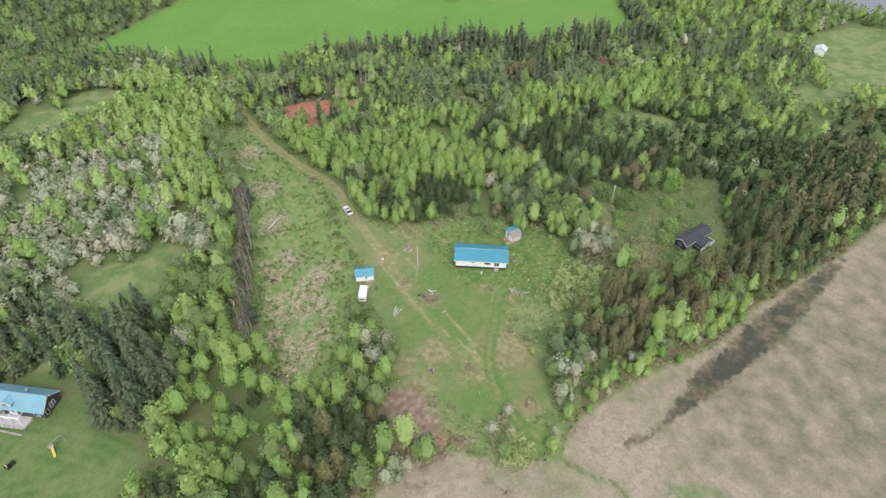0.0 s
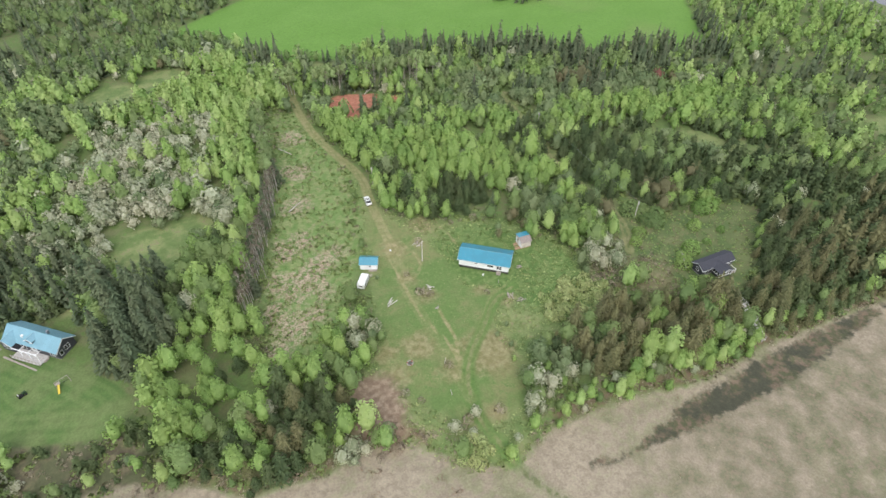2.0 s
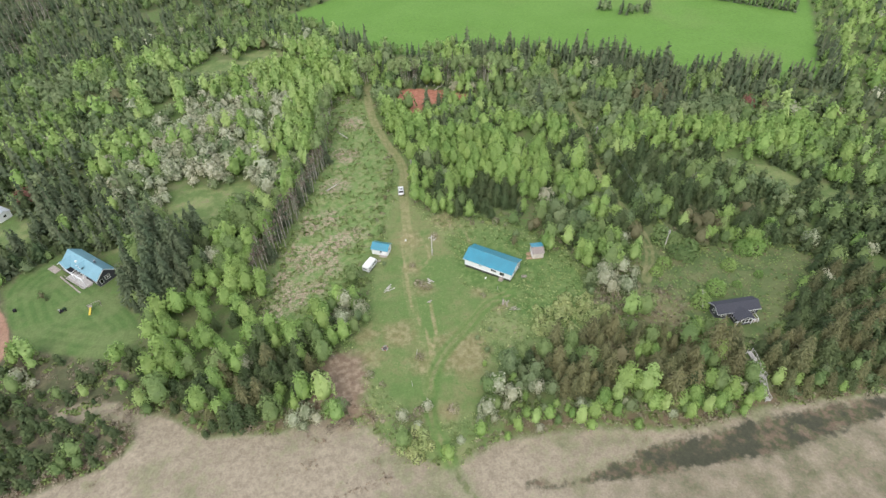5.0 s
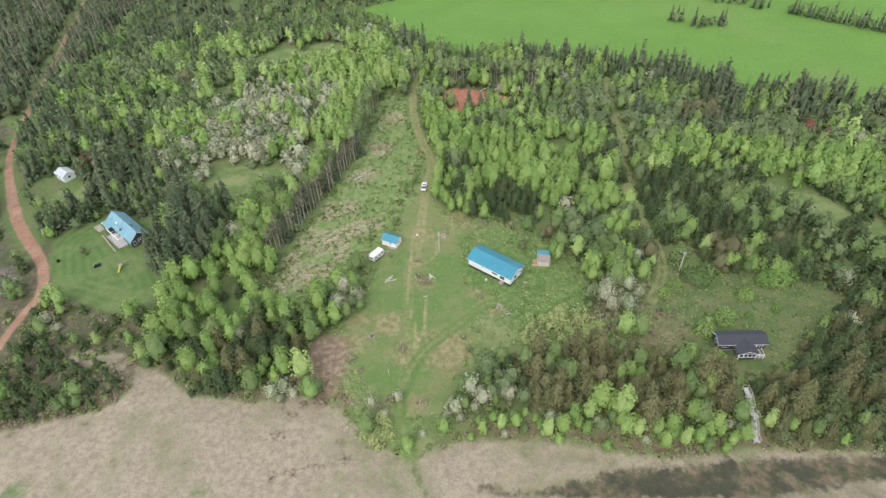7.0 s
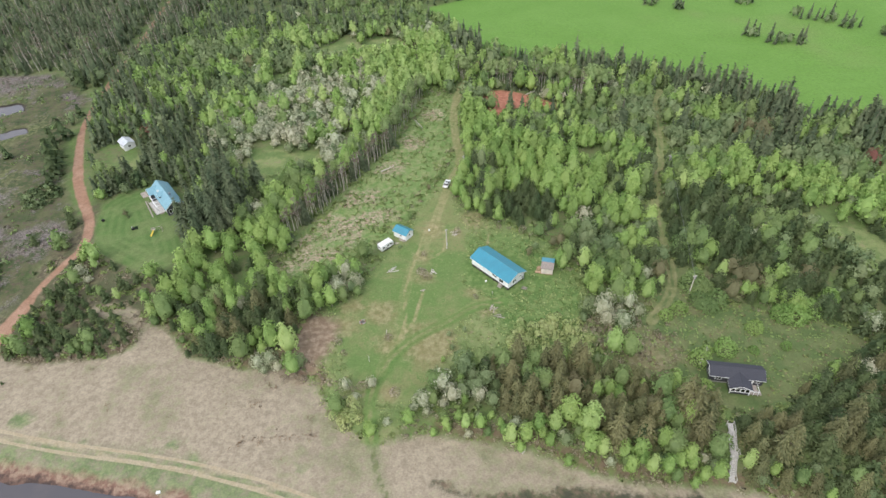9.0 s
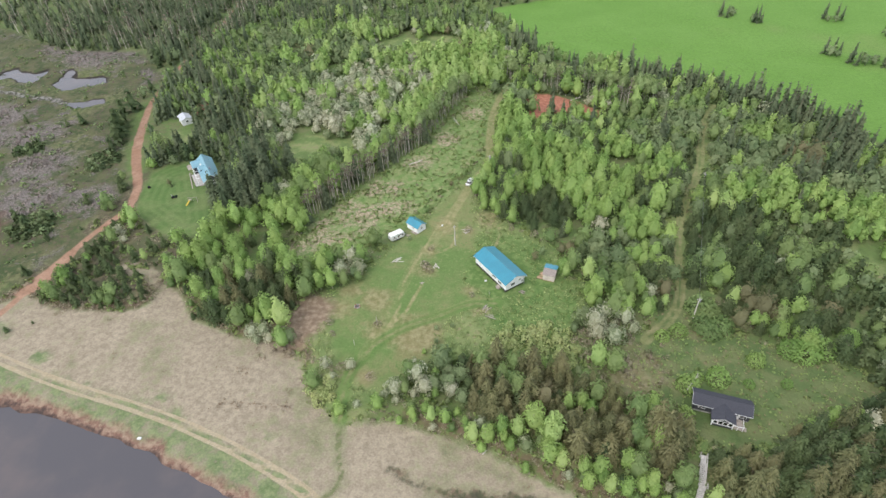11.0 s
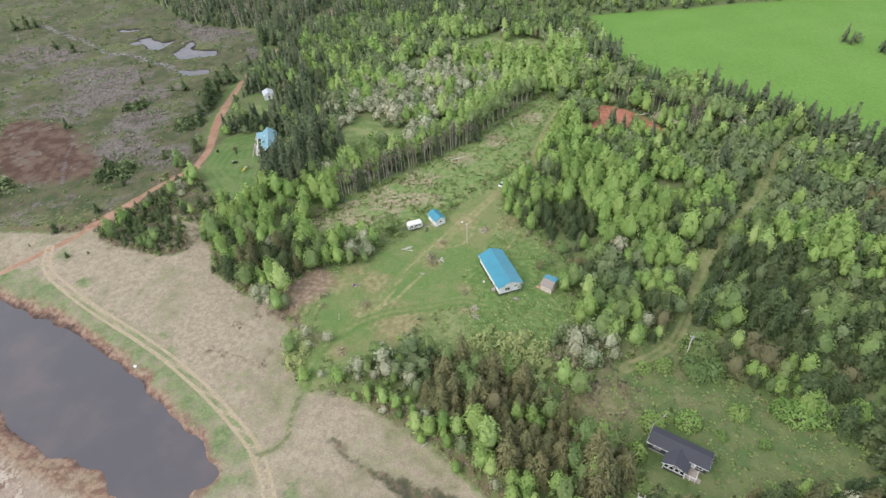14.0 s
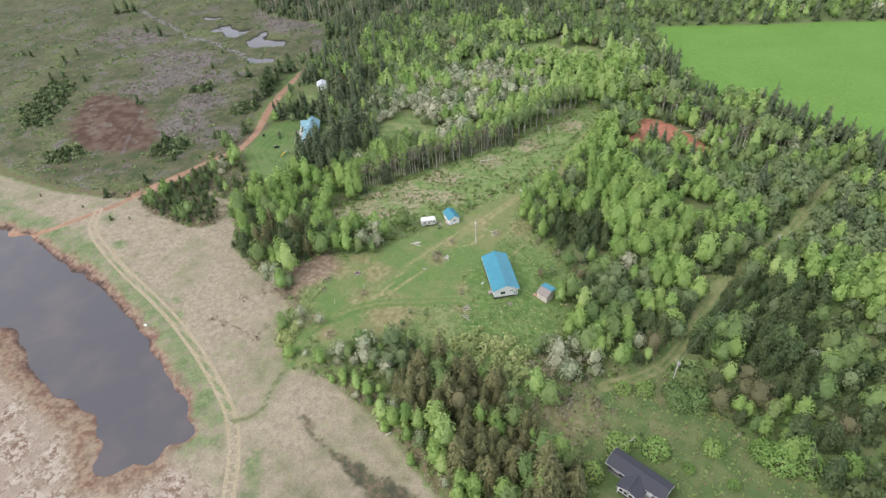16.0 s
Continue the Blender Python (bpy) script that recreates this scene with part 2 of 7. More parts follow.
def plain(name, color, rough=0.7, metal=0.0, vary=0.25, size=0.6, spec=0.3, coat=0.0):
    """A painted or raw surface with grain and stains at two scales."""
    n = Nodes(name)
    at = n.own()
    a, b = n.noise(at, size, 4), n.noise(at, size * 0.12, 2)
    f = n.math("ADD", n.math("MULTIPLY", a, 0.7), n.math("MULTIPLY", b, 0.3))
    dark, light = tuple(c * (1 - vary) for c in color), tuple(min(1, c * (1 + vary * 0.7)) for c in color)
    m = n.done(n.mix(n.ramp(f, 0.3, 0.7), dark, light), rough, n.bump(b, 0.25, 0.02), metal, spec)
    if coat:
        p = next(k for k in n.t.nodes if k.type == "BSDF_PRINCIPLED")
        p.inputs["Coat Weight"].default_value, p.inputs["Coat Roughness"].default_value = coat, 0.3
    return m


def foliage(name, dark, light, rough=0.65, through=0.4, vary=0.55, gaps=0.0, grain=0.17):
    """Leaves: every clump differs a little, every tree a little more."""
    n = Nodes(name)
    info = n.t.nodes.new("ShaderNodeObjectInfo").outputs["Random"]
    leaf = n.t.nodes.new("ShaderNodeNewGeometry").outputs["Random Per Island"]
    tree = n.math("ADD", n.math("MULTIPLY", info, 0.0), n.attr("tone"))
    tree = n.math("FRACT", n.math("ADD", tree, info))
    f = n.math("ADD", n.math("MULTIPLY", tree, vary), n.math("MULTIPLY", leaf, 1 - vary), clamp=True)
    c = n.mix(f, dark, light)
    warm = n.math("FRACT", n.math("MULTIPLY", tree, 7.31))
    c = n.mix(n.math("MULTIPLY", warm, 0.3), c, n.mix(0.5, c, (light[0] * 1.4, light[1] * 0.9, light[2] * 1.1)))
    d = n.add("BsdfDiffuse", Color=c)
    tr = n.add("BsdfTranslucent", Color=c)
    g = n.add("BsdfGlossy", Color=(0.6, 0.6, 0.6), Roughness=rough)
    s = n.t.nodes.new("ShaderNodeMixShader")
    s.inputs[0].default_value = through
    n.t.links.new(d, s.inputs[1])
    n.t.links.new(tr, s.inputs[2])
    s2 = n.t.nodes.new("ShaderNodeMixShader")
    s2.inputs[0].default_value = 0.03
    n.t.links.new(s.outputs[0], s2.inputs[1])
    n.t.links.new(g, s2.inputs[2])
    if not gaps:
        n.t.links.new(s2.outputs[0], n.out.inputs["Surface"])
        return n.m
    # leaflets: each clump is broken up by gaps
    hole = n.ramp(n.noise(n.own(), grain, 2), gaps - 0.02, gaps + 0.02)
    cut = n.t.nodes.new("ShaderNodeMixShader")
    n.set(cut.inputs[0], hole)
    n.t.links.new(n.add("BsdfTransparent"), cut.inputs[1])
    n.t.links.new(s2.outputs[0], cut.inputs[2])
    n.t.links.new(cut.outputs[0], n.out.inputs["Surface"])
    return n.m


def ground_material():
    n = Nodes("ground_cover")
    at = n.place()
    big, mid, small, fine = n.noise(at, 22, 4), n.noise(at, 5, 4), n.noise(at, 1.4, 4), n.noise(at, 0.45, 3)
    wob = n.math("MULTIPLY", n.math("SUBTRACT", n.noise(at, 3.2, 5, 0.65), 0.5), 1.0)

    def zone(name, lo, hi, wobble=3.0):
        """1 inside, 0 outside, with a ragged rim."""
        return n.math("SUBTRACT", 1.0, n.ramp(n.math("ADD", n.attr(name), n.math("MULTIPLY", wob, wobble)), lo, hi))

    # woodland floor and rough grass
    floor = n.mix(n.ramp(mid, 0.38, 0.62), (0.105, 0.155, 0.052), (0.135, 0.15, 0.072))
    floor = n.mix(n.ramp(small, 0.5, 0.7), floor, (0.095, 0.16, 0.048))
    rough_grass = n.mix(n.ramp(mid, 0.35, 0.65), (0.112, 0.165, 0.058), (0.20, 0.235, 0.10))
    rough_grass = n.mix(n.ramp(n.math("ADD", n.math("MULTIPLY", small, 0.6), n.math("MULTIPLY", mid, 0.4)), 0.54, 0.68), rough_grass, (0.20, 0.175, 0.105))
    rough_grass = n.mix(n.ramp(fine, 0.55, 0.75), rough_grass, (0.07, 0.13, 0.034))
    c = n.mix(zone("glade", -1.0, 2.5, 4), floor, rough_grass)
    c = n.mix(zone("yard", -1.5, 2.0, 4), c, rough_grass)
    c = n.mix(zone("heathland", -2.0, 2.5, 6), c, n.mix(n.ramp(mid, 0.4, 0.6), (0.085, 0.092, 0.048), n.mix(n.ramp(small, 0.4, 0.6), (0.095, 0.078, 0.056), (0.155, 0.14, 0.085))))
    dry = n.mix(n.ramp(small, 0.35, 0.7), (0.15, 0.145, 0.072), (0.205, 0.178, 0.11))
    lush = n.math("SUBTRACT", 1.0, n.ramp(n.math("ADD", n.attr("lush"), n.math("MULTIPLY", wob, 8.0)), -2.0, 4.0))
    c = n.mix(n.math("MULTIPLY", lush, 0.75), c, n.mix(n.ramp(small, 0.4, 0.65), (0.072, 0.142, 0.036), (0.13, 0.192, 0.064)))
    c = n.mix(zone("east", -1.5, 2.5, 4), c, n.mix(n.math("MULTIPLY", zone("tan", -4, 5, 9), n.ramp(n.math("ADD", n.math("MULTIPLY", big, 0.6), n.math("MULTIPLY", mid, 0.4)), 0.40, 0.56)), n.mix(n.ramp(mid, 0.4, 0.6), (0.078, 0.118, 0.042), (0.118, 0.142, 0.06)), dry))
    # cut-over strip with brush and slash
    slash = n.mix(n.ramp(small, 0.38, 0.66), (0.125, 0.205, 0.064), (0.195, 0.23, 0.10))
    slash = n.mix(n.ramp(n.math("ADD", n.math("MULTIPLY", small, 0.5), n.math("MULTIPLY", mid, 0.5)), 0.56, 0.70), slash, (0.28, 0.225, 0.155))
    heap = n.math("MULTIPLY", zone("slash", -2.0, 1.5, 8), n.ramp(n.math("ADD", n.math("MULTIPLY", small, 0.55), n.math("MULTIPLY", fine, 0.45)), 0.40, 0.56))
    slash = n.mix(n.math("MULTIPLY", heap, 0.9), slash, n.mix(n.ramp(fine, 0.4, 0.62), (0.23, 0.165, 0.12), (0.40, 0.33, 0.26)))
    slash = n.mix(n.ramp(fine, 0.58, 0.74), slash, (0.08, 0.14, 0.036))
    c = n.mix(zone("strip", -1.5, 1.5, 3), c, slash)
    # mown grass, lawns, the bright sown field
    mown = n.mix(n.ramp(n.math("ADD", n.math("MULTIPLY", mid, 0.5), n.math("MULTIPLY", big, 0.5)), 0.40, 0.60), (0.115, 0.18, 0.058), (0.20, 0.205, 0.095))
    mown = n.mix(n.ramp(n.math("ADD", n.math("MULTIPLY", small, 0.6), n.math("MULTIPLY", mid, 0.4)), 0.52, 0.66), mown, (0.085, 0.16, 0.045))
    mown = n.mix(n.math("MULTIPLY", n.ramp(n.math("ADD", n.math("MULTIPLY", small, 0.6), n.math("MULTIPLY", fine, 0.4)), 0.55, 0.68), 0.6), mown, (0.23, 0.20, 0.11))
    mown = n.mix(n.math("MULTIPLY", fine, 0.3), mown, (0.07, 0.125, 0.035))
    c = n.mix(zone("mown", -1.2, 1.2, 3), c, mown)
    c = n.mix(n.math("MULTIPLY", zone("worn", -2.5, 1.5, 7), 0.62), c, n.mix(n.ramp(small, 0.38, 0.62), (0.20, 0.165, 0.085), (0.285, 0.235, 0.145)))
    lawn = n.mix(n.ramp(n.noise(at, 7, 3), 0.4, 0.62), (0.082, 0.142, 0.044), (0.13, 0.17, 0.068))
    lawn = n.mix(n.math("MULTIPLY", fine, 0.25), lawn, (0.08, 0.14, 0.03))
    swath = n.math("SINE", n.math("MULTIPLY", n.attr("lawn"), 2.6))
    lawn = n.mix(n.math("MULTIPLY", n.ramp(swath, -0.6, 0.6), 0.3), lawn, (0.145, 0.20, 0.075))
    c = n.mix(zone("lawn", -0.6, 0.6, 1), c, lawn)
    field = n.mix(n.ramp(big, 0.3, 0.7), (0.108, 0.208, 0.043), (0.125, 0.23, 0.052))
    field = n.mix(n.ramp(n.noise(at, 60, 3), 0.55, 0.75), field, (0.148, 0.21, 0.066))
    field = n.mix(n.math("MULTIPLY", fine, 0.25), field, (0.10, 0.25, 0.03))
    c = n.mix(zone("field", -0.5, 3.0, 2), c, field)
    # bog: heath, grey twigs, wet moss
    bog = n.mix(n.ramp(mid, 0.38, 0.6), (0.05, 0.072, 0.028), (0.095, 0.10, 0.05))
    bog = n.mix(n.ramp(small, 0.50, 0.64), bog, (0.082, 0.062, 0.05))
    bog = n.mix(n.ramp(n.math("ADD", n.math("MULTIPLY", big, 0.6), n.math("MULTIPLY", small, 0.4)), 0.50, 0.60), bog, n.mix(n.ramp(small, 0.4, 0.6), (0.08, 0.11, 0.036), (0.125, 0.13, 0.064)))
    bog = n.mix(n.ramp(n.noise(at, 11, 7, 0.75), 0.53, 0.62), bog, n.mix(n.ramp(fine, 0.4, 0.6), (0.075, 0.062, 0.056), (0.17, 0.152, 0.142)))
    bog = n.mix(n.ramp(n.noise(at, 4.3, 6, 0.75), 0.58, 0.66), bog, (0.036, 0.044, 0.02))
    inside = zone("bog", -3, 3, 6)
    c = n.mix(inside, c, bog)
    twigs = n.math("MULTIPLY", zone("twigs", -3, 5, 22), n.ramp(n.math("ADD", n.math("MULTIPLY", small, 0.5), n.math("MULTIPLY", mid, 0.5)), 0.38, 0.52))
    c = n.mix(n.math("MULTIPLY", twigs, inside), c, n.mix(n.ramp(fine, 0.4, 0.6), (0.09, 0.076, 0.07), (0.19, 0.17, 0.16)))
    peat = n.mix(n.ramp(mid, 0.40, 0.62), (0.072, 0.041, 0.031), (0.12, 0.082, 0.062))
    peat = n.mix(n.ramp(n.noise(at, 8, 5, 0.7), 0.54, 0.64), peat, (0.135, 0.11, 0.09))
    c = n.mix(zone("peat", -3, 2.5, 18), c, peat)
    c = n.mix(n.math("MULTIPLY", zone("vein", 0.0, 1.0, 3.0), 0.75), c, (0.14, 0.13, 0.13))
    brink = n.math("MULTIPLY", zone("brink", 0.4, 2.2, 3.0), 0.8)
    c = n.mix(brink, c, n.mix(n.ramp(small, 0.4, 0.62), (0.15, 0.10, 0.075), (0.11, 0.12, 0.05)))
    # salt marsh: bleached hay, green patches, pink-brown mud at the water
    hay = n.mix(n.ramp(small, 0.35, 0.65), (0.258, 0.219, 0.164), (0.302, 0.258, 0.195))
    hay = n.mix(n.ramp(n.math("ADD", n.math("MULTIPLY", big, 0.4), n.math("ADD", n.math("MULTIPLY", mid, 0.3), n.math("MULTIPLY", small, 0.3))), 0.49, 0.60), hay, n.mix(n.ramp(small, 0.35, 0.65), (0.165, 0.175, 0.095), (0.22, 0.21, 0.135)))
    hay = n.mix(n.ramp(n.math("ADD", n.math("MULTIPLY", mid, 0.6), n.math("MULTIPLY", fine, 0.4)), 0.60, 0.68), hay, (0.15, 0.115, 0.08))
    marsh = zone("shore", -1.0, 1.0, 3.0)
    c = n.mix(n.math("SUBTRACT", 1.0, marsh), c, hay)
    c = n.mix(n.math("MULTIPLY", n.ramp(n.math("ADD", n.attr("marshgreen"), n.math("MULTIPLY", wob, 7.0)), 2.4, -0.6), n.math("ADD", n.math("MULTIPLY", n.ramp(n.math("ADD", n.math("MULTIPLY", mid, 0.5), n.math("MULTIPLY", small, 0.5)), 0.38, 0.56), 0.8), 0.15)), c, n.mix(n.ramp(small, 0.35, 0.65), (0.095, 0.15, 0.06), (0.165, 0.198, 0.098)))
    c = n.mix(n.math("MULTIPLY", n.ramp(n.attr("eastmarsh"), 0.0, 1.0), n.ramp(n.math("ADD", n.math("MULTIPLY", mid, 0.6), n.math("MULTIPLY", small, 0.4)), 0.36, 0.62)), c, n.mix(n.ramp(small, 0.35, 0.65), (0.125, 0.132, 0.075), (0.185, 0.155, 0.112)))
    rim = zone("pond", 1.6, 4.4, 5.0)
    c = n.mix(rim, c, n.mix(n.ramp(small, 0.4, 0.6), (0.18, 0.105, 0.08), (0.25, 0.18, 0.135)))
    c = n.mix(zone("pond", 0.5, 2.0, 5.0), c, n.mix(n.ramp(small, 0.4, 0.6), (0.06, 0.045, 0.04), (0.12, 0.075, 0.06)))
    c = n.mix(n.math("MULTIPLY", zone("flats", -2, 2, 6), zone("pond", 3.5, 9.0, 5.0)), c, n.mix(n.ramp(small, 0.4, 0.6), (0.17, 0.105, 0.075), (0.25, 0.175, 0.125)))
    flat = n.math("MULTIPLY", zone("flats", -2, 2, 6), n.ramp(n.math("ADD", n.attr("pond"), n.math("MULTIPLY", wob, 6.0)), 5.0, 9.0))
    c = n.mix(flat, c, n.mix(n.ramp(mid, 0.4, 0.6), (0.275, 0.222, 0.18), n.mix(n.ramp(n.math("ADD", n.math("MULTIPLY", small, 0.6), n.math("MULTIPLY", fine, 0.4)), 0.42, 0.56), (0.18, 0.12, 0.088), (0.36, 0.31, 0.265))))
    wet = zone("creek", -0.8, 0.8, 6.5)
    c = n.mix(wet, c, n.mix(n.ramp(mid, 0.42, 0.6), (0.055, 0.056, 0.036), n.mix(n.ramp(small, 0.4, 0.6), (0.08, 0.086, 0.044), (0.14, 0.104, 0.072))))
    c = n.mix(n.math("MULTIPLY", wet, n.ramp(n.noise(at, 6.5, 5, 0.65), 0.54, 0.64)), c, n.mix(n.ramp(small, 0.4, 0.6), (0.10, 0.105, 0.055), (0.16, 0.12, 0.085)))
    # bare soil, roads, tracks, paths
    c = n.mix(n.math("MULTIPLY", zone("bank", -2.0, 2.5, 7), n.ramp(n.math("ADD", n.math("MULTIPLY", mid, 0.7), n.math("MULTIPLY", small, 0.3)), 0.27, 0.42)), c, n.mix(n.ramp(small, 0.4, 0.65), (0.19, 0.138, 0.098), (0.262, 0.205, 0.15)))
    earth = n.mix(n.ramp(small, 0.35, 0.65), (0.30, 0.125, 0.085), (0.38, 0.175, 0.12))
    c = n.mix(zone("red", -0.8, 1.0, 3), c, earth)
    dust = n.mix(n.ramp(mid, 0.35, 0.65), (0.265, 0.155, 0.105), (0.33, 0.21, 0.15))
    c = n.mix(zone("road", -0.3, 0.5, 1.2), c, dust)
    def pair(name, half, lo, hi):
        """Two wheel tracks either side of a line."""
        d = n.math("ABSOLUTE", n.math("SUBTRACT", n.attr(name), half))
        return n.math("SUBTRACT", 1.0, n.ramp(n.math("ADD", d, n.math("MULTIPLY", wob, 0.5)), lo, hi))

    c = n.mix(n.math("MULTIPLY", pair("track", 1.0, 0.25, 0.5), 0.9), c, n.mix(n.ramp(small, 0.4, 0.6), (0.37, 0.315, 0.225), (0.31, 0.255, 0.175)))
    worn = n.mix(n.ramp(small, 0.4, 0.65), (0.22, 0.22, 0.10), (0.30, 0.25, 0.15))
    c = n.mix(n.math("MULTIPLY", n.math("SUBTRACT", 1.0, n.ramp(n.math("ADD", n.attr("path"), n.math("MULTIPLY", wob, 0.8)), 0.15, 0.75)), 0.75), c, worn)
    c = n.mix(n.math("MULTIPLY", n.math("SUBTRACT", 1.0, n.ramp(n.math("ADD", n.attr("foot"), n.math("MULTIPLY", wob, 1.5)), 0.9, 2.2)), n.attr("footuse")), c, (0.088, 0.158, 0.042))
    c = n.mix(n.math("MULTIPLY", n.math("SUBTRACT", 1.0, n.ramp(n.math("ADD", n.attr("foot"), n.math("MULTIPLY", wob, 0.6)), 0.2, 0.7)), 0.5), c, worn)
    c = n.mix(n.math("MULTIPLY", pair("lane", 0.85, 0.3, 0.8), n.math("MULTIPLY", n.attr("laneuse"), 0.6)), c, worn)
    c = n.mix(n.math("MULTIPLY", pair("eastlane", 0.8, 0.2, 0.7), 0.45), c, worn)
    c = n.mix(n.math("MULTIPLY", n.math("SUBTRACT", n.math("SUBTRACT", 1.0, n.ramp(n.math("ADD", n.attr("foot"), n.math("MULTIPLY", wob, 0.8)), 0.3, 1.0)), n.attr("footuse"), clamp=True), 0.8), c, (0.095, 0.12, 0.052))
    c = n.mix(zone("pool", 0.3, 1.1, 1.5), c, (0.035, 0.03, 0.026))
    c = n.mix(n.math("MULTIPLY", zone("channel", 0.6, 2.0, 5.0), 0.8), c, n.mix(n.ramp(small, 0.42, 0.58), (0.05, 0.045, 0.04), (0.24, 0.23, 0.225)))
    tone = n.math("ADD", n.math("MULTIPLY", fine, 0.7), n.math("ADD", n.math("MULTIPLY", small, 0.5), 0.405))
    t3 = n.add("CombineXYZ", X=tone, Y=tone, Z=tone)
    c = n.mix(1.0, c, t3, "MULTIPLY")
    relief = n.math("ADD", n.math("MULTIPLY", fine, 0.7), small)
    return n.done(c, n.mix(wet, (0.9, 0.9, 0.9), (0.3, 0.3, 0.3)), n.bump(relief, 0.6, 0.25), spec=0.2)


def water_material(name, color, rough, ripple):
    n = Nodes(name)
    at = n.place()
    murk = n.mix(n.ramp(n.noise(at, 14, 5), 0.42, 0.75), color, (0.105, 0.088, 0.09))
    return n.done(murk, n.math("ADD", n.math("MULTIPLY", n.ramp(n.noise(at, 10, 3), 0.4, 0.7), 0.12), rough), n.bump(n.noise(at, 0.8, 2), ripple, 0.03), spec=0.5)


GROUND = ground_material()
WATER = water_material("still_brown_water", (0.074, 0.069, 0.078), 0.08, 0.25)
LEAVES = {
    "aspen": foliage("aspen_leaves", (0.142, 0.262, 0.066), (0.40, 0.575, 0.182)),
    "lime": foliage("young_poplar_leaves", (0.235, 0.375, 0.112), (0.47, 0.63, 0.24)),
    "maple": foliage("hardwood_leaves", (0.112, 0.195, 0.066), (0.29, 0.405, 0.15)),
    "willow": foliage("grey_green_leaves", (0.12, 0.19, 0.085), (0.295, 0.38, 0.185)),
    "spruce": foliage("spruce_needles", (0.051, 0.086, 0.045), (0.162, 0.208, 0.11), through=0.15, vary=0.5),
    "fir": foliage("pine_needles", (0.037, 0.07, 0.028), (0.11, 0.152, 0.059), through=0.15, vary=0.5),
    "cedar": foliage("brown_olive_needles", (0.066, 0.083, 0.036), (0.215, 0.222, 0.10), through=0.15, vary=0.45),
    "blossom": foliage("white_blossom_and_leaves", (0.17, 0.235, 0.105), (0.63, 0.66, 0.49), vary=0.35),
    "birch": foliage("birch_leaves", (0.145, 0.225, 0.082), (0.36, 0.475, 0.205)),
    "bare": foliage("sparse_grey_brown_twigs", (0.15, 0.13, 0.10), (0.30, 0.275, 0.21), gaps=0.5, grain=0.2),
    "bud": foliage("tan_buds_and_twigs", (0.14, 0.145, 0.072), (0.255, 0.25, 0.13)),
    "red": foliage("red_spring_leaves", (0.14, 0.06, 0.048), (0.27, 0.125, 0.095)),
    "scrub": foliage("low_scrub_leaves", (0.14, 0.22, 0.07), (0.31, 0.40, 0.145)),
    "elder": foliage("pale_shrub_leaves", (0.23, 0.33, 0.11), (0.56, 0.63, 0.30)),
    "twig": foliage("bare_grey_twigs", (0.20, 0.175, 0.12), (0.38, 0.345, 0.25), through=0.1, gaps=0.52, grain=0.12),
    "tuft": foliage("grass_blades", (0.15, 0.23, 0.076), (0.28, 0.35, 0.14)),
    "heath": foliage("pale_grey_bog_twigs", (0.16, 0.14, 0.12), (0.36, 0.33, 0.29), through=0.1, gaps=0.53, grain=0.12),
    "slash": foliage("pale_cut_branches", (0.23, 0.18, 0.125), (0.40, 0.33, 0.25), through=0.1, gaps=0.5, grain=0.12),
    "brush": foliage("dry_brown_brush", (0.15, 0.11, 0.07), (0.30, 0.23, 0.15), through=0.1, gaps=0.5, grain=0.15),
}
BARK = plain("grey_brown_bark", (0.16, 0.13, 0.105), 0.9, vary=0.5, size=0.5)
PALE_BARK = plain("pale_birch_bark", (0.42, 0.39, 0.34), 0.85, vary=0.45, size=0.4)


# ---- mesh helpers ----
def mesh_quads(name, verts, faces, mats=(), index=None, tone=None):
    """A mesh of quads from arrays."""
    me = bpy.data.meshes.new(name)
    nv, nf = len(verts), len(faces)
    me.vertices.add(nv)
    me.vertices.foreach_set("co", np.asarray(verts, np.float32).ravel())
    me.loops.add(nf * 4)
    me.loops.foreach_set("vertex_index", np.asarray(faces, np.int32).ravel())
    me.polygons.add(nf)
    me.polygons.foreach_set("loop_start", np.arange(0, nf * 4, 4, dtype=np.int32))
    for m in mats:
        me.materials.append(m)
    if index is not None:
        me.polygons.foreach_set("material_index", np.asarray(index, np.int32))
    if tone is not None:
        a = me.attributes.new("tone", "FLOAT", "POINT")
        a.data.foreach_set("value", np.asarray(tone, np.float32))
    me.update(calc_edges=True)
    return me


def part(name, bm, material, parent, label=""):
    """Links a bmesh, or a mesh, as one mesh object under a thing or a part."""
    if isinstance(bm, bmesh.types.BMesh):
        me = bpy.data.meshes.new(name)
        bm.normal_update()
        bm.to_mesh(me)
        bm.free()
        me.materials.append(material)
    else:
        me = bm
    ob = new(name, me)
    ob.parent = parent
    return tagged(ob, label) if label else ob


def thing(name, x, y, z, turn, label, category, group="", kind=""):
    ob = new(name)
    ob.matrix_basis = pose(x, y, z, 0, 0, turn)
    return tagged(ob, label, category, group, kind)


def box(bm, x0, y0, z0, x1, y1, z1, bevel=0.0):
    """Adds a box to a bmesh."""
    v = [bm.verts.new(p) for p in ((x0, y0, z0), (x1, y0, z0), (x1, y1, z0), (x0, y1, z0), (x0, y0, z1), (x1, y0, z1), (x1, y1, z1), (x0, y1, z1))]
    f = [bm.faces.new([v[i] for i in q]) for q in ((0, 3, 2, 1), (4, 5, 6, 7), (0, 1, 5, 4), (1, 2, 6, 5), (2, 3, 7, 6), (3, 0, 4, 7))]
    if bevel:
        bmesh.ops.bevel(bm, geom=list({e for q in f for e in q.edges}), offset=bevel, segments=1, affect="EDGES")
    return bm


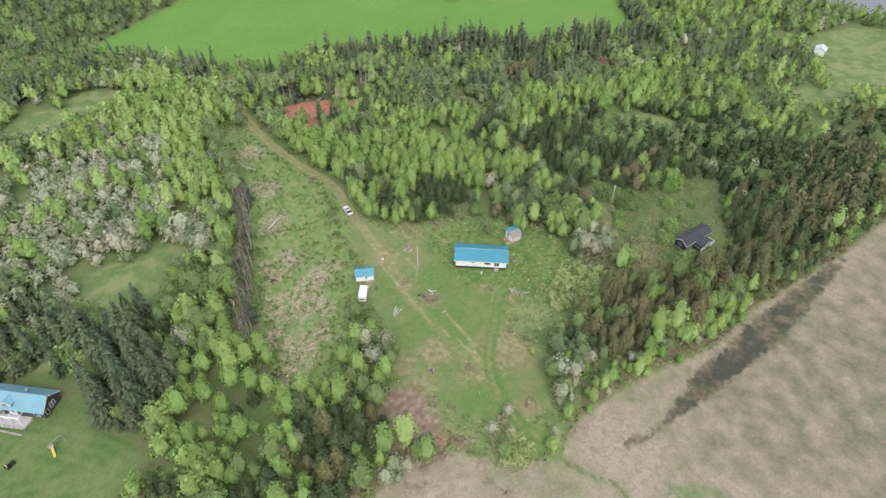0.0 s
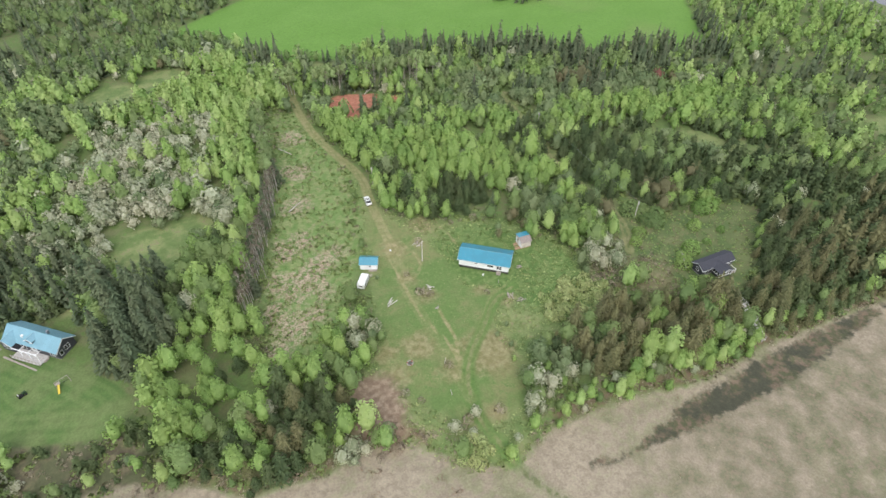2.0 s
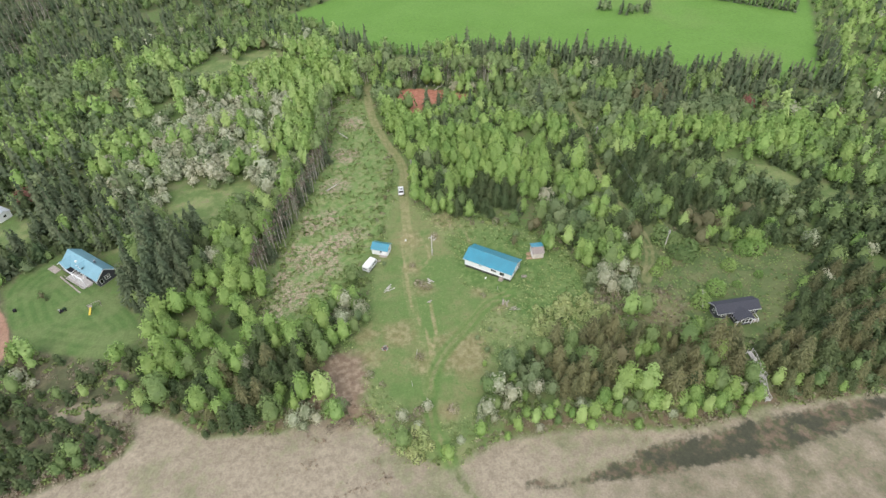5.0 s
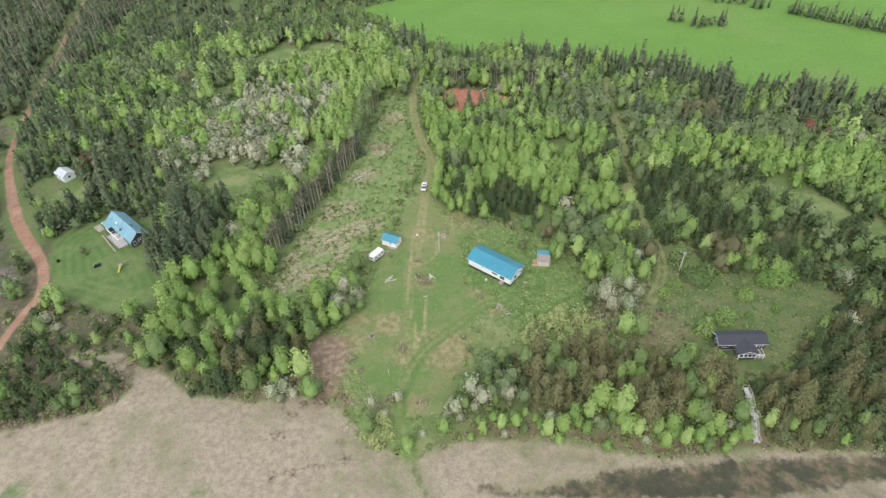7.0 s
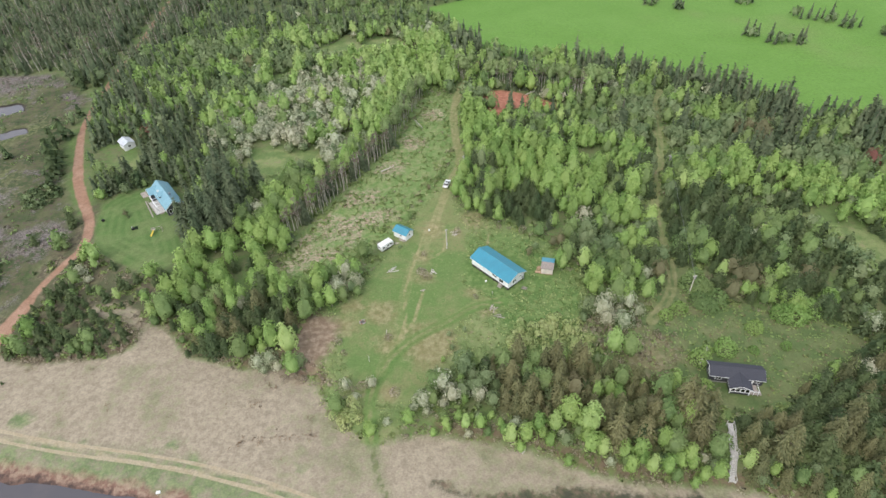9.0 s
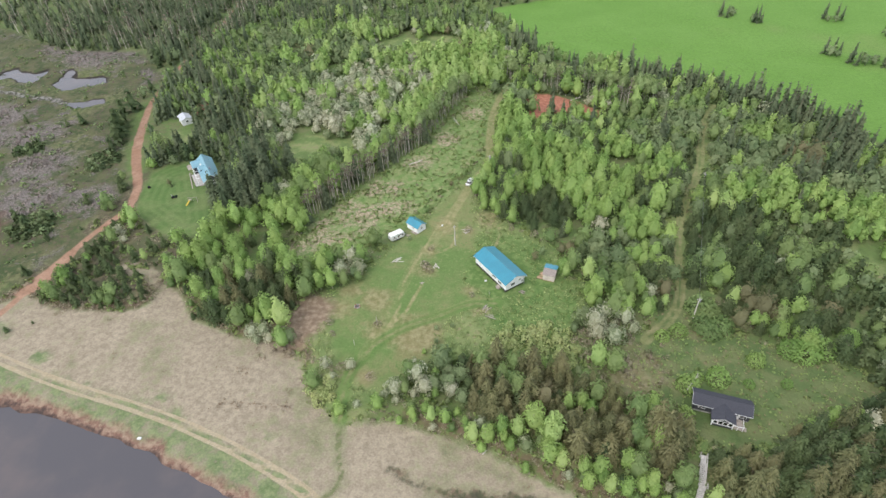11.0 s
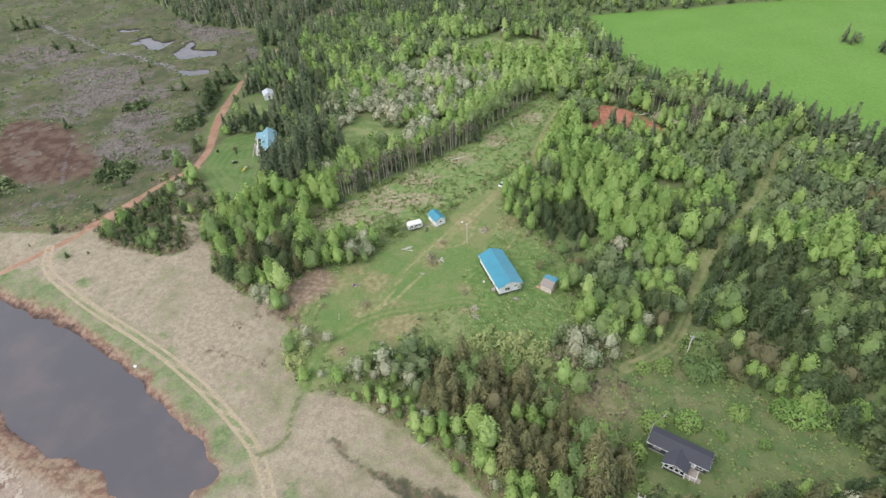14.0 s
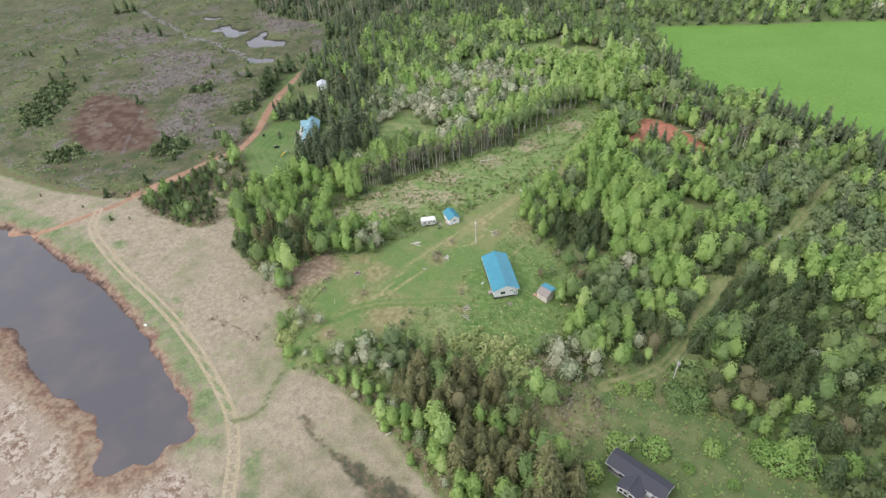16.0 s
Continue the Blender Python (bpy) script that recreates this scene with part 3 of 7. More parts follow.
def boxed(*a):
    return box(bmesh.new(), *a)


def prism(bm, profile, y0, y1):
    """Adds a solid with an outline in x, z, drawn out along y."""
    a = [bm.verts.new((x, y0, z)) for x, z in profile]
    b = [bm.verts.new((x, y1, z)) for x, z in profile]
    bm.faces.new(a)
    bm.faces.new(b[::-1])
    for i in range(len(a)):
        j = (i + 1) % len(a)
        bm.faces.new((a[j], a[i], b[i], b[j]))
    bmesh.ops.recalc_face_normals(bm, faces=bm.faces[:])
    return bm


def tube(bm, p, q, r0, r1, n=6):
    """Adds a tapered rod from p to q."""
    p, q = Vector(p), Vector(q)
    turn = (q - p).to_track_quat("Z", "Y").to_matrix()
    rings = []
    for c, r in ((p, r0), (q, r1)):
        rings.append([bm.verts.new(c + turn @ Vector((r * math.cos(6.2832 * i / n), r * math.sin(6.2832 * i / n), 0))) for i in range(n)])
    for i in range(n):
        j = (i + 1) % n
        bm.faces.new((rings[0][i], rings[0][j], rings[1][j], rings[1][i]))
    bm.faces.new(rings[0][::-1])
    bm.faces.new(rings[1])
    return bm


# ---- ground: one sheet to the horizon ----
def axis(lo, hi, fine, reach):
    mid = list(np.arange(lo, hi + 0.01, fine))
    out, d, a, b = [], fine, lo, hi
    while a > -reach or b < reach:
        d = min(d * 1.22, 400)
        a, b = a - d, b + d
        out.append((a, b))
    return np.array([p[0] for p in out][::-1] + mid + [p[1] for p in out])


def build_ground():
    xs, ys = axis(-228, 185, 1.2, 4200), axis(-25, 250, 1.2, 4200)
    gx, gy = (a.ravel() for a in np.meshgrid(xs, ys))
    nx, ny = len(xs), len(ys)
    z = height(gx, gy)
    i = np.arange(nx * ny).reshape(ny, nx)
    faces = np.stack([i[:-1, :-1], i[:-1, 1:], i[1:, 1:], i[1:, :-1]], -1).reshape(-1, 4)
    me = mesh_quads("ground", np.stack([gx, gy, z], -1), faces, [GROUND])
    far = np.full(gx.shape, 60.0)
    glade = np.min([np.hypot(gx - a, gy - b) - r for a, b, r in GLADES], 0)
    pond = edge(gx, gy, POND) + 0.8 * waves(gx, gy, 13, 14) + 0.2 * waves(gx, gy, 4, 15)
    track = line(gx, gy, TRACK)
    foot, lane = line(gx, gy, FOOT), line(gx, gy, LANE)
    road = np.minimum(line(gx, gy, ROAD_N) - 1.62 + 0.3 * step(105, 90, gy) + 0.55 * step(118, 150, gy), line(gx, gy, ROAD_S) - 1.0)
    road = np.minimum(road, edge(gx, gy, rounded([(-51, 40), (-45, 42), (-45, 50), (-48, 62), (-50, 60), (-50, 50)])))
    def spots(pts):
        return np.min([np.hypot(gx - a, gy - b) - r for a, b, r in pts], 0)

    zones = {
        "shore": np.maximum(edge(gx, gy, SHORE), -edge(gx, gy, HAY_PATCH)), "pond": pond, "creek": edge(gx, gy, CREEK), "yard": edge(gx, gy, YARD), "east": edge(gx, gy, EAST_YARD), "strip": edge(gx, gy, STRIP), "tan": np.minimum(np.hypot((gx - 110) / 1.3, gy - 64) - 10, np.hypot(gx - 121, gy - 76) - 5),
        "mown": np.minimum(edge(gx, gy, MOWN), lane - 1.6), "lawn": edge(gx, gy, LAWN), "field": edge(gx, gy, FIELD), "bog": edge(gx, gy, BOG), "peat": edge(gx, gy, PEAT),
        "brink": np.abs(edge(gx, gy, SHORE) + 2.0) + 9 * step(8, 14, gx * 0 + np.abs(gx - 52) * -1 + 22), "bank": edge(gx, gy, BANK), "red": edge(gx, gy, RED), "road": road, "track": track, "lane": lane, "eastlane": line(gx, gy, EAST_LANE), "laneuse": 0.35 + 0.65 * step(92, 105, gy), "channel": np.minimum(line(gx, gy, BOG_CHANNEL), line(gx, gy, BOG_BROOK) + 0.8), "vein": line(gx, gy, PEAT_VEIN),
        "heathland": edge(gx, gy, [(-60, 96), (-56, 72), (-54, 38), (-40, 38), (-14, 46), (-12, 66), (-20, 71), (-36, 77), (-46, 81), (-54, 96), (-58, 106)]), "twigs": spots(TWIGS), "slash": spots(SLASH), "worn": spots(BARE_SPOTS), "path": np.min([line(gx, gy, p) for p in PATHS], 0), "eastmarsh": step(55, 105, gx) * step(30, 22, gy - 0.04 * (gx - 70)), "glade": np.minimum(np.minimum(glade, edge(gx, gy, MEADOW)), line(gx, gy, EAST_LANE) - 3),
        "lush": np.minimum(edge(gx, gy, [(60, 84), (62, 100), (74, 104), (88, 96), (96, 84), (95, 62), (82, 60), (76, 72), (66, 79)]), np.hypot(gx - 58, gy - 87) - 4), "foot": foot, "pool": np.min([edge(gx, gy, p) + 0.7 * waves(gx, gy, 7, 16) + 0.35 * waves(gx, gy, 3, 17) for p in BOG_POOLS], 0), "footuse": 0.15 + 0.6 * step(31, 36, gy),
        "marshgreen": np.minimum(np.maximum(np.maximum(pond - 8.5, 2.4 - pond), 6 - gy), np.maximum(np.abs(track - 4.0) - 0.5, 10 * (waves(gx, gy, 17, 33) < 0.2))), "flats": np.maximum(np.maximum(pond - 30, -(pond - 2.5)), gy + 2 - 0.1 * gx),
    }
    for k, v in zones.items():
        a = me.attributes.new(k, "FLOAT", "POINT")
        a.data.foreach_set("value", np.clip(v, -60, 60).astype(np.float32))
    me.polygons.foreach_set("use_smooth", np.ones(len(me.polygons), bool))
    tagged(new("ground", me), "grass, bleached salt marsh, woodland floor and bare red soil", "ground", kind="structure")


def water_sheet(name, pts, z, label):
    bm = bmesh.new()
    bm.faces.new([bm.verts.new((x, y, z)) for x, y in pts])
    bmesh.ops.triangulate(bm, faces=bm.faces[:])
    bm.normal_update()
    for f in bm.faces:
        if f.normal.z < 0:
            f.normal_flip()
    ob = part(name, bm, WATER, None)
    tagged(ob, label, "water", kind="structure")


build_ground()
water_sheet("water", [(-135, -38), (-20, -16), (3, -14), (30, -9), (48, -11), (58, -10), (62, 2), (58, 12), (40, 16), (15, 18.5), (-19, 17.5), (-54, 12.5), (-70, 7), (-125, 5)], POND_Z, "still brown-grey water of a marsh pond")
for pool in BOG_POOLS:
    cx, cy = sum(p[0] for p in pool) / len(pool), sum(p[1] for p in pool) / len(pool)
    water_sheet("water", [(cx + (x - cx) * 1.35, cy + (y - cy) * 1.35) for x, y in pool], POOL_Z, "dark pool of water in the bog")
water_sheet("water", [(308, 230), (345, 160), (365, 80), (400, 20), (1400, 0), (1400, 700), (340, 460)], -5.6, "grey water of the bay beyond the woods")


# ---- trees ----
def soften(me, normals):
    """Shades leaf clumps by the bulge of the crown that they sit on."""
    n = np.asarray(normals, float) + np.array((0, 0, 0.25))
    n /= np.linalg.norm(n, axis=1)[:, None] + 1e-9
    me.normals_split_custom_set_from_vertices(n.tolist())


SOFT = []


def leaf_quads(rng, centre, normal, size, stretch=1.0):
    """Square-ish leaf clumps at given centres, facing about along normal."""
    n = len(centre)
    nrm = normal + rng.normal(0, 0.6, (n, 3))
    nrm /= np.linalg.norm(nrm, axis=1)[:, None] + 1e-9
    SOFT.append(np.repeat(normal * 0.55 + nrm * 0.6, 4, 0))
    ref = rng.normal(0, 1, (n, 3))
    u = np.cross(nrm, ref)
    u /= np.linalg.norm(u, axis=1)[:, None] + 1e-9
    v = np.cross(nrm, u)
    s = size * rng.uniform(0.6, 1.35, (n, 1)) * 0.5
    k = rng.uniform(0.55, 1.35, (4, n, 1))
    bend = nrm * s * rng.uniform(-0.5, 0.3, (n, 1))
    q = [centre + u * s * stretch * k[0] + bend, centre + v * s * k[1] - bend, centre - u * s * stretch * k[2] + bend, centre - v * s * k[3] - bend]
    return faced(np.stack(q, 1), normal).reshape(-1, 3)


def faced(q, normal):
    """Turns quads so that they wind about the given normals."""
    wind = np.cross(q[:, 2] - q[:, 0], q[:, 3] - q[:, 1])
    back = (wind * normal).sum(1) < 0
    q[back] = q[back][:, ::-1]
    return q


def ball(rng, n):
    d = rng.normal(0, 1, (n, 3))
    return d / np.linalg.norm(d, axis=1)[:, None]


def trunk_quads(rng, h, r, sides, levels, lean=0.05):
    """A tapered, slightly crooked stem as quads."""
    verts, faces = [], []
    off = np.zeros(2)
    for i in range(levels + 1):
        f = i / levels
        rr = r * (1 - 0.75 * f)
        for k in range(sides):
            a = 6.2832 * k / sides
            verts.append((off[0] + rr * math.cos(a), off[1] + rr * math.sin(a), h * f - (0.4 if i == 0 else 0)))
        off = off + rng.normal(0, lean * h / levels, 2)
    for i in range(levels):
        for k in range(sides):
            j = (k + 1) % sides
            faces.append((i * sides + k, i * sides + j, (i + 1) * sides + j, (i + 1) * sides + k))
    return verts, faces


def limb_quads(rng, h0, h1, n, length, r):
    """Thin three-sided limbs that leave the stem upwards."""
    verts, faces = [], []
    for _ in range(n):
        z, a = rng.uniform(h0, h1), rng.uniform(0, 6.2832)
        p = np.array((0, 0, z))
        q = p + np.array((math.cos(a), math.sin(a), rng.uniform(0.3, 1.1))) * length * rng.uniform(0.6, 1.1)
        b = len(verts)
        for c, rr in ((p, r), (q, r * 0.3)):
            for k in range(3):
                verts.append((c[0] + rr * math.cos(2.094 * k + a), c[1] + rr * math.sin(2.094 * k + a), c[2]))
        for k in range(3):
            j = (k + 1) % 3
            faces.append((b + k, b + j, b + 3 + j, b + 3 + k))
    return verts, faces


# height, crown radius, crown base (share of the height), lobes
SHAPES = {
    "aspen": (7.2, 1.95, 0.1, 15), "lime": (7.8, 1.85, 0.1, 15), "maple": (6.4, 2.1, 0.08, 15), "willow": (5.4, 2.05, 0.08, 14), "blossom": (4.6, 2.1, 0.06, 14), "bud": (6.5, 2.3, 0.15, 10), "red": (6.0, 2.4, 0.12, 10),
    "fir": (6.0, 1.95, 0.03, 0), "cedar": (8.0, 2.3, 0.03, 0), "spruce": (10.5, 2.4, 0.03, 0), "bare": (9.5, 1.25, 0.45, 5), "birch": (9.6, 1.75, 0.52, 11),
}
POINTED = {"aspen": 0.65, "lime": 0.8, "maple": 0.4, "birch": 0.4, "bare": 0.5}
CONIFERS = {"fir": (0.5, 0.62, 0.24), "cedar": (0.68, 0.78, 0.22), "spruce": (0.85, 0.8, 0.24)}


def core_quads(r, z0, z1, profile, seed, rings=5, sides=7):
    """The dense inside of a crown: a closed, lumpy solid."""
    rng = np.random.RandomState(seed)
    f = np.linspace(0.0, 1.0, rings + 1)
    a = np.arange(sides) * 6.2832 / sides
    rad = np.array([profile(v) for v in f])[:, None] * r * rng.uniform(0.86, 1.08, (rings + 1, sides))
    rad[0], rad[-1] = rad[0] * 0.3, 0.02
    p = np.stack([rad * np.cos(a), rad * np.sin(a), np.repeat((z0 + (z1 - z0) * f)[:, None], sides, 1)], -1)
    i, j = np.meshgrid(np.arange(rings), np.arange(sides), indexing="ij")
    k = (j + 1) % sides
    q = np.stack([p[i, j], p[i, k], p[i + 1, k], p[i + 1, j]], 2).reshape(-1, 3)
    n = q - np.array((0, 0, z0 + (z1 - z0) * 0.35))
    n = n / (np.linalg.norm(n, axis=1)[:, None] + 1e-9)
    SOFT.append(n)
    return faced(q.reshape(-1, 4, 3), n[::4]).reshape(-1, 3)


def egg(f, point=0.0):
    """Half width of a broadleaf crown, from its base (0) to its top (1), round or pointed."""
    m = 0.38 - 0.08 * point
    if f < m:
        return math.sqrt(1 - (0.8 * (m - f) / m) ** 2)
    return max(0.0, 1 - ((f - m) / (1 - m)) ** (2 - 0.5 * point)) ** (0.5 + 0.3 * point)


def sprays(rng, kind, n, size):
    """Conifer boughs: tapering sprays that leave the stem in whorls and droop at the tip."""
    h, r, base, _ = SHAPES[kind]
    z0 = h * base
    power, length, width = CONIFERS[kind]
    f = 1 - np.sqrt(rng.uniform(0, 1, n))
    tiers = int(h * 1.5)
    f = np.clip((np.floor(f * tiers) + rng.uniform(0.1, 0.75, n)) / tiers, 0, 0.985)
    a = rng.uniform(0, 6.2832, n)
    uneven = 1 + 0.16 * np.sin(a * 3 + rng.uniform(0, 6)) * np.sin(f * 9 + rng.uniform(0, 6))
    reach = r * (1 - f) ** power * uneven * rng.uniform(0.5, 1.15, n) + 0.12
    l = np.minimum(length * size * rng.uniform(0.75, 1.5, n), reach)
    w = width * size * rng.uniform(0.7, 1.4, n)
    out = np.stack([np.cos(a), np.sin(a), np.zeros(n)], -1)
    side = np.stack([-np.sin(a), np.cos(a), np.zeros(n)], -1)
    side = side + out * rng.uniform(-0.5, 0.5, (n, 1))
    z = z0 + (h - z0) * f
    droop = rng.uniform(0.1, 0.5, n)
    tip = out * reach[:, None] + np.stack([0 * z, 0 * z, z - reach * 0.3 - droop * l * 0.4], -1)
    root = out * (reach - l)[:, None] + np.stack([0 * z, 0 * z, z - (reach - l) * 0.3], -1)
    mid = root * 0.55 + tip * 0.45 + np.stack([0 * z, 0 * z, 0.1 * l], -1)
    nrm = out * 0.7 + np.array((0, 0, 0.75)) + rng.normal(0, 0.45, (n, 3))
    SOFT.append(np.repeat(nrm, 4, 0))
    return faced(np.stack([root, mid + side * w[:, None], tip, mid - side * w[:, None]], 1), nrm).reshape(-1, 3)


def crown_quads(kind, rng, n, size, rings=5, sides=7):
    h, r, base, lobes = SHAPES[kind]
    z0 = h * base
    if kind in CONIFERS:
        power = CONIFERS[kind][0]
        core = core_quads(r * 0.5, z0, h * 0.86, lambda f: (1 - f) ** power, rng.randint(999), rings, sides)
        return np.concatenate([core, sprays(rng, kind, n, size)])
    out = []
    point = POINTED.get(kind, 0.0)
    if kind != "bare":
        out.append(core_quads(r * (0.6 + 0.18 * point), z0, h * 0.9, lambda f: egg(f, point), rng.randint(999), rings, sides))
    spots, weights = [], []
    top = h - z0
    for i in range(lobes):
        f = 0.2 + 0.72 * (i + rng.uniform(0.2, 0.8)) / lobes
        a = i * 2.4 + rng.uniform(-0.5, 0.5)
        lr = r * rng.uniform(0.26, 0.5) * (1.1 - 0.3 * f - 0.1 * point)
        d = max(0.0, r * egg(f, point) - lr * 0.75)
        d *= rng.uniform(0.85, 1.2)
        spots.append((math.cos(a) * d, math.sin(a) * d, z0 + top * f - lr * 0.3, lr, lr * rng.uniform(0.8, 1.25)))
        weights.append(lr * lr)
    tot = sum(weights)
    mid = np.array((0, 0, z0 + top * 0.4))
    for (x, y, z, lr, lz), w in zip(spots, weights):
        m = max(3, int(n * w / tot))
        d = ball(rng, m)
        away = np.array((x, y, z)) - mid
        away = away / (np.linalg.norm(away) + 1e-9)
        inner = d @ away < -0.25
        d[inner] = -d[inner]
        d[:, 2] = np.where(d[:, 2] < -0.45, -d[:, 2], d[:, 2])
        c = d * np.array((lr, lr, lz)) * rng.uniform(0.84, 1.16, (m, 1)) + np.array((x, y, z))
        whole = (c - mid) / np.array((r, r, top * 0.6))
        out.append(leaf_quads(rng, c, d * 0.6 + 0.55 * whole, size))
    return np.concatenate(out)


def tree_arrays(kind, seed, n, size, sides, limbs, rings=5, around=7):
    rng = np.random.RandomState(seed)
    SOFT.clear()
    h, r, base, _ = SHAPES[kind]
    crown = crown_quads(kind, rng, n, size, rings, around)
    tv, tf = trunk_quads(rng, h * 0.85, 0.05 + h * 0.011, sides, 4 if limbs else 2, 0.04)
    if limbs:
        lv, lf = limb_quads(rng, h * max(base, 0.12), h * 0.75, limbs, r * 0.9, 0.04)
        tf = tf + [tuple(len(tv) + i for i in q) for q in lf]
        tv = tv + lv
    return crown, np.array(tv), np.array(tf), np.concatenate(SOFT)


NAMES = {
    "aspen": ("aspen_tree", "young aspen with fresh bright green leaves in the woods", "tree"),
    "lime": ("poplar_tree", "slender young poplar with pale lime green leaves", "tree"),
    "maple": ("hardwood_tree", "mid green broadleaf tree with a lobed crown", "tree"),
    "willow": ("willow_tree", "grey-green willow with a loose rounded crown", "tree"),
    "spruce": ("spruce_tree", "tall dark green spruce with a pointed crown", "tree"),
    "fir": ("pine_tree", "young dark green pine with a dense rounded crown", "tree"),
    "cedar": ("fir_tree", "olive brown-tinged conifer on the bank of the marsh", "tree"),
    "blossom": ("apple_tree", "wild apple tree covered in grey-white blossom", "tree"),
    "birch": ("birch_tree", "tall pale-stemmed birch with a light green top", "tree"),
    "bare": ("bare_tree", "tall thin tree with bare grey trunk and sparse top", "tree"),
    "bud": ("budding_tree", "round tree with tan spring buds and few leaves", "tree"),
    "red": ("red_maple_tree", "round maple with dull red spring leaves", "tree"),
}


def scatter(spacing, x0, x1, y0, y1, seed):
    """A jittered triangular grid of places."""
    r = np.random.RandomState(seed)
    ys = np.arange(y0, y1, spacing * 0.87)
    pts = []
    for i, y in enumerate(ys):
        xs = np.arange(x0 + (i % 2) * spacing / 2, x1, spacing)
        pts.append(np.stack([xs, np.full(xs.shape, y)], -1))
    p = np.concatenate(pts)
    return p + r.uniform(-0.42, 0.42, p.shape) * spacing


# stands of one kind: x, y, radius
STANDS = {
    "blossom": [(-27, 143, 10), (-10, 148, 20), (-3, 147, 14), (-14, 166, 15), (-1, 188, 10), (12, 141, 8), (105, 76, 4.5), (144, 110, 4), (161, 78, 3.5), (-15, 160, 12), (-12, 190, 9), (9, 184, 7), (14, 144, 6), (68, 44, 5), (-19, 184, 11), (8, 176, 9), (140, 120, 3), (77, 172, 4), (36, 76, 3)],
    "lime": [(17, 158, 13), (29, 192, 12), (24, 148, 8), (10, 212, 10)],
    "aspen": [(8, 85, 20), (4, 70, 13), (12, 96, 10), (80, 135, 28), (65, 145, 16), (100, 147, 15), (108, 117, 11), (146, 140, 16), (145, 84, 6), (45, 200, 12), (60, 160, 14), (180, 130, 16), (20, 215, 16), (165, 135, 14), (285, 165, 32), (310, 185, 30), (255, 175, 20), (265, 95, 14)],
    "fir": [(158, 70, 8), (168, 66, 10), (160, 66, 6), (176, 62, 9), (19, 58, 10), (19, 66, 8), (24, 62, 7), (-2, 58, 7), (140, 100, 13), (148, 108, 14), (158, 112, 12), (176, 84, 12), (185, 75, 10), (135, 112, 22), (150, 120, 17), (124, 112, 11), (78, 116, 13), (86, 112, 9), (66, 122, 6), (180, 97, 10), (62, 134, 6), (-27, 56, 13), (-33, 49, 9), (-20, 56, 8), (-16, 66, 6), (170, 108, 12), (155, 100, 12), (155, 86, 11), (166, 82, 13), (150, 70, 7), (165, 95, 12)],
    "spruce": [(150, 150, 13), (136, 165, 9), (165, 160, 12), (-14, 92, 8), (-10, 100, 8), (-24, 98, 6), (-119, 184, 7), (-122, 194, 8), (-134, 246, 13), (-147, 274, 16), (-160, 255, 12), (-100, 230, 14), (-170, 215, 10), (-210, 265, 18), (-18, 113, 14), (-36, 125, 14), (-50, 134, 14), (-62, 152, 12), (-76, 122, 9), (-80, 141, 13), (-90, 165, 20), (-105, 198, 26), (48, 236, 12), (104, 212, 9), (119, 217, 9), (137, 208, 11), (153, 194, 11), (166, 180, 13), (195, 165, 13), (222, 155, 13), (240, 135, 15), (260, 118, 12), (-12, 105, 8), (70, 203, 8), (-125, 250, 30), (-80, 280, 40)],
    "cedar": [(92, 48, 17), (110, 46, 16), (120, 47, 12), (142, 46, 14), (132, 44, 10), (154, 47, 14), (182, 47, 15), (203, 47, 15), (230, 46, 18), (82, 46, 9)],
    "willow": [(70, 47, 7), (76, 44, 5), (118, 175, 16), (140, 160, 18), (110, 160, 10), (-30, 180, 14), (160, 150, 12), (60, 182, 10), (100, 100, 8), (180, 150, 15), (-45, 184, 16), (-20, 214, 16), (-40, 215, 18), (-70, 215, 16)],
    "bud": [(137, 92, 6), (190, 150, 5), (150, 165, 6), (88, 98, 4), (-60, 141, 4), (125, 80, 4)],
    "bare": [(-150, 203, 13), (-134, 238, 9), (-191, 225, 22), (-122, 203, 7), (-191, 255, 25), (-166, 232, 18), (-215, 245, 30), (-240, 225, 25), (14, 97, 3), (17, 104, 3.5), (20, 110, 3.5), (24, 118, 3.5), (28, 127, 3.5), (31, 136, 3.5), (32, 150, 3), (33, 165, 3), (66, 197, 5), (81, 195, 5), (95, 190, 4)],
}
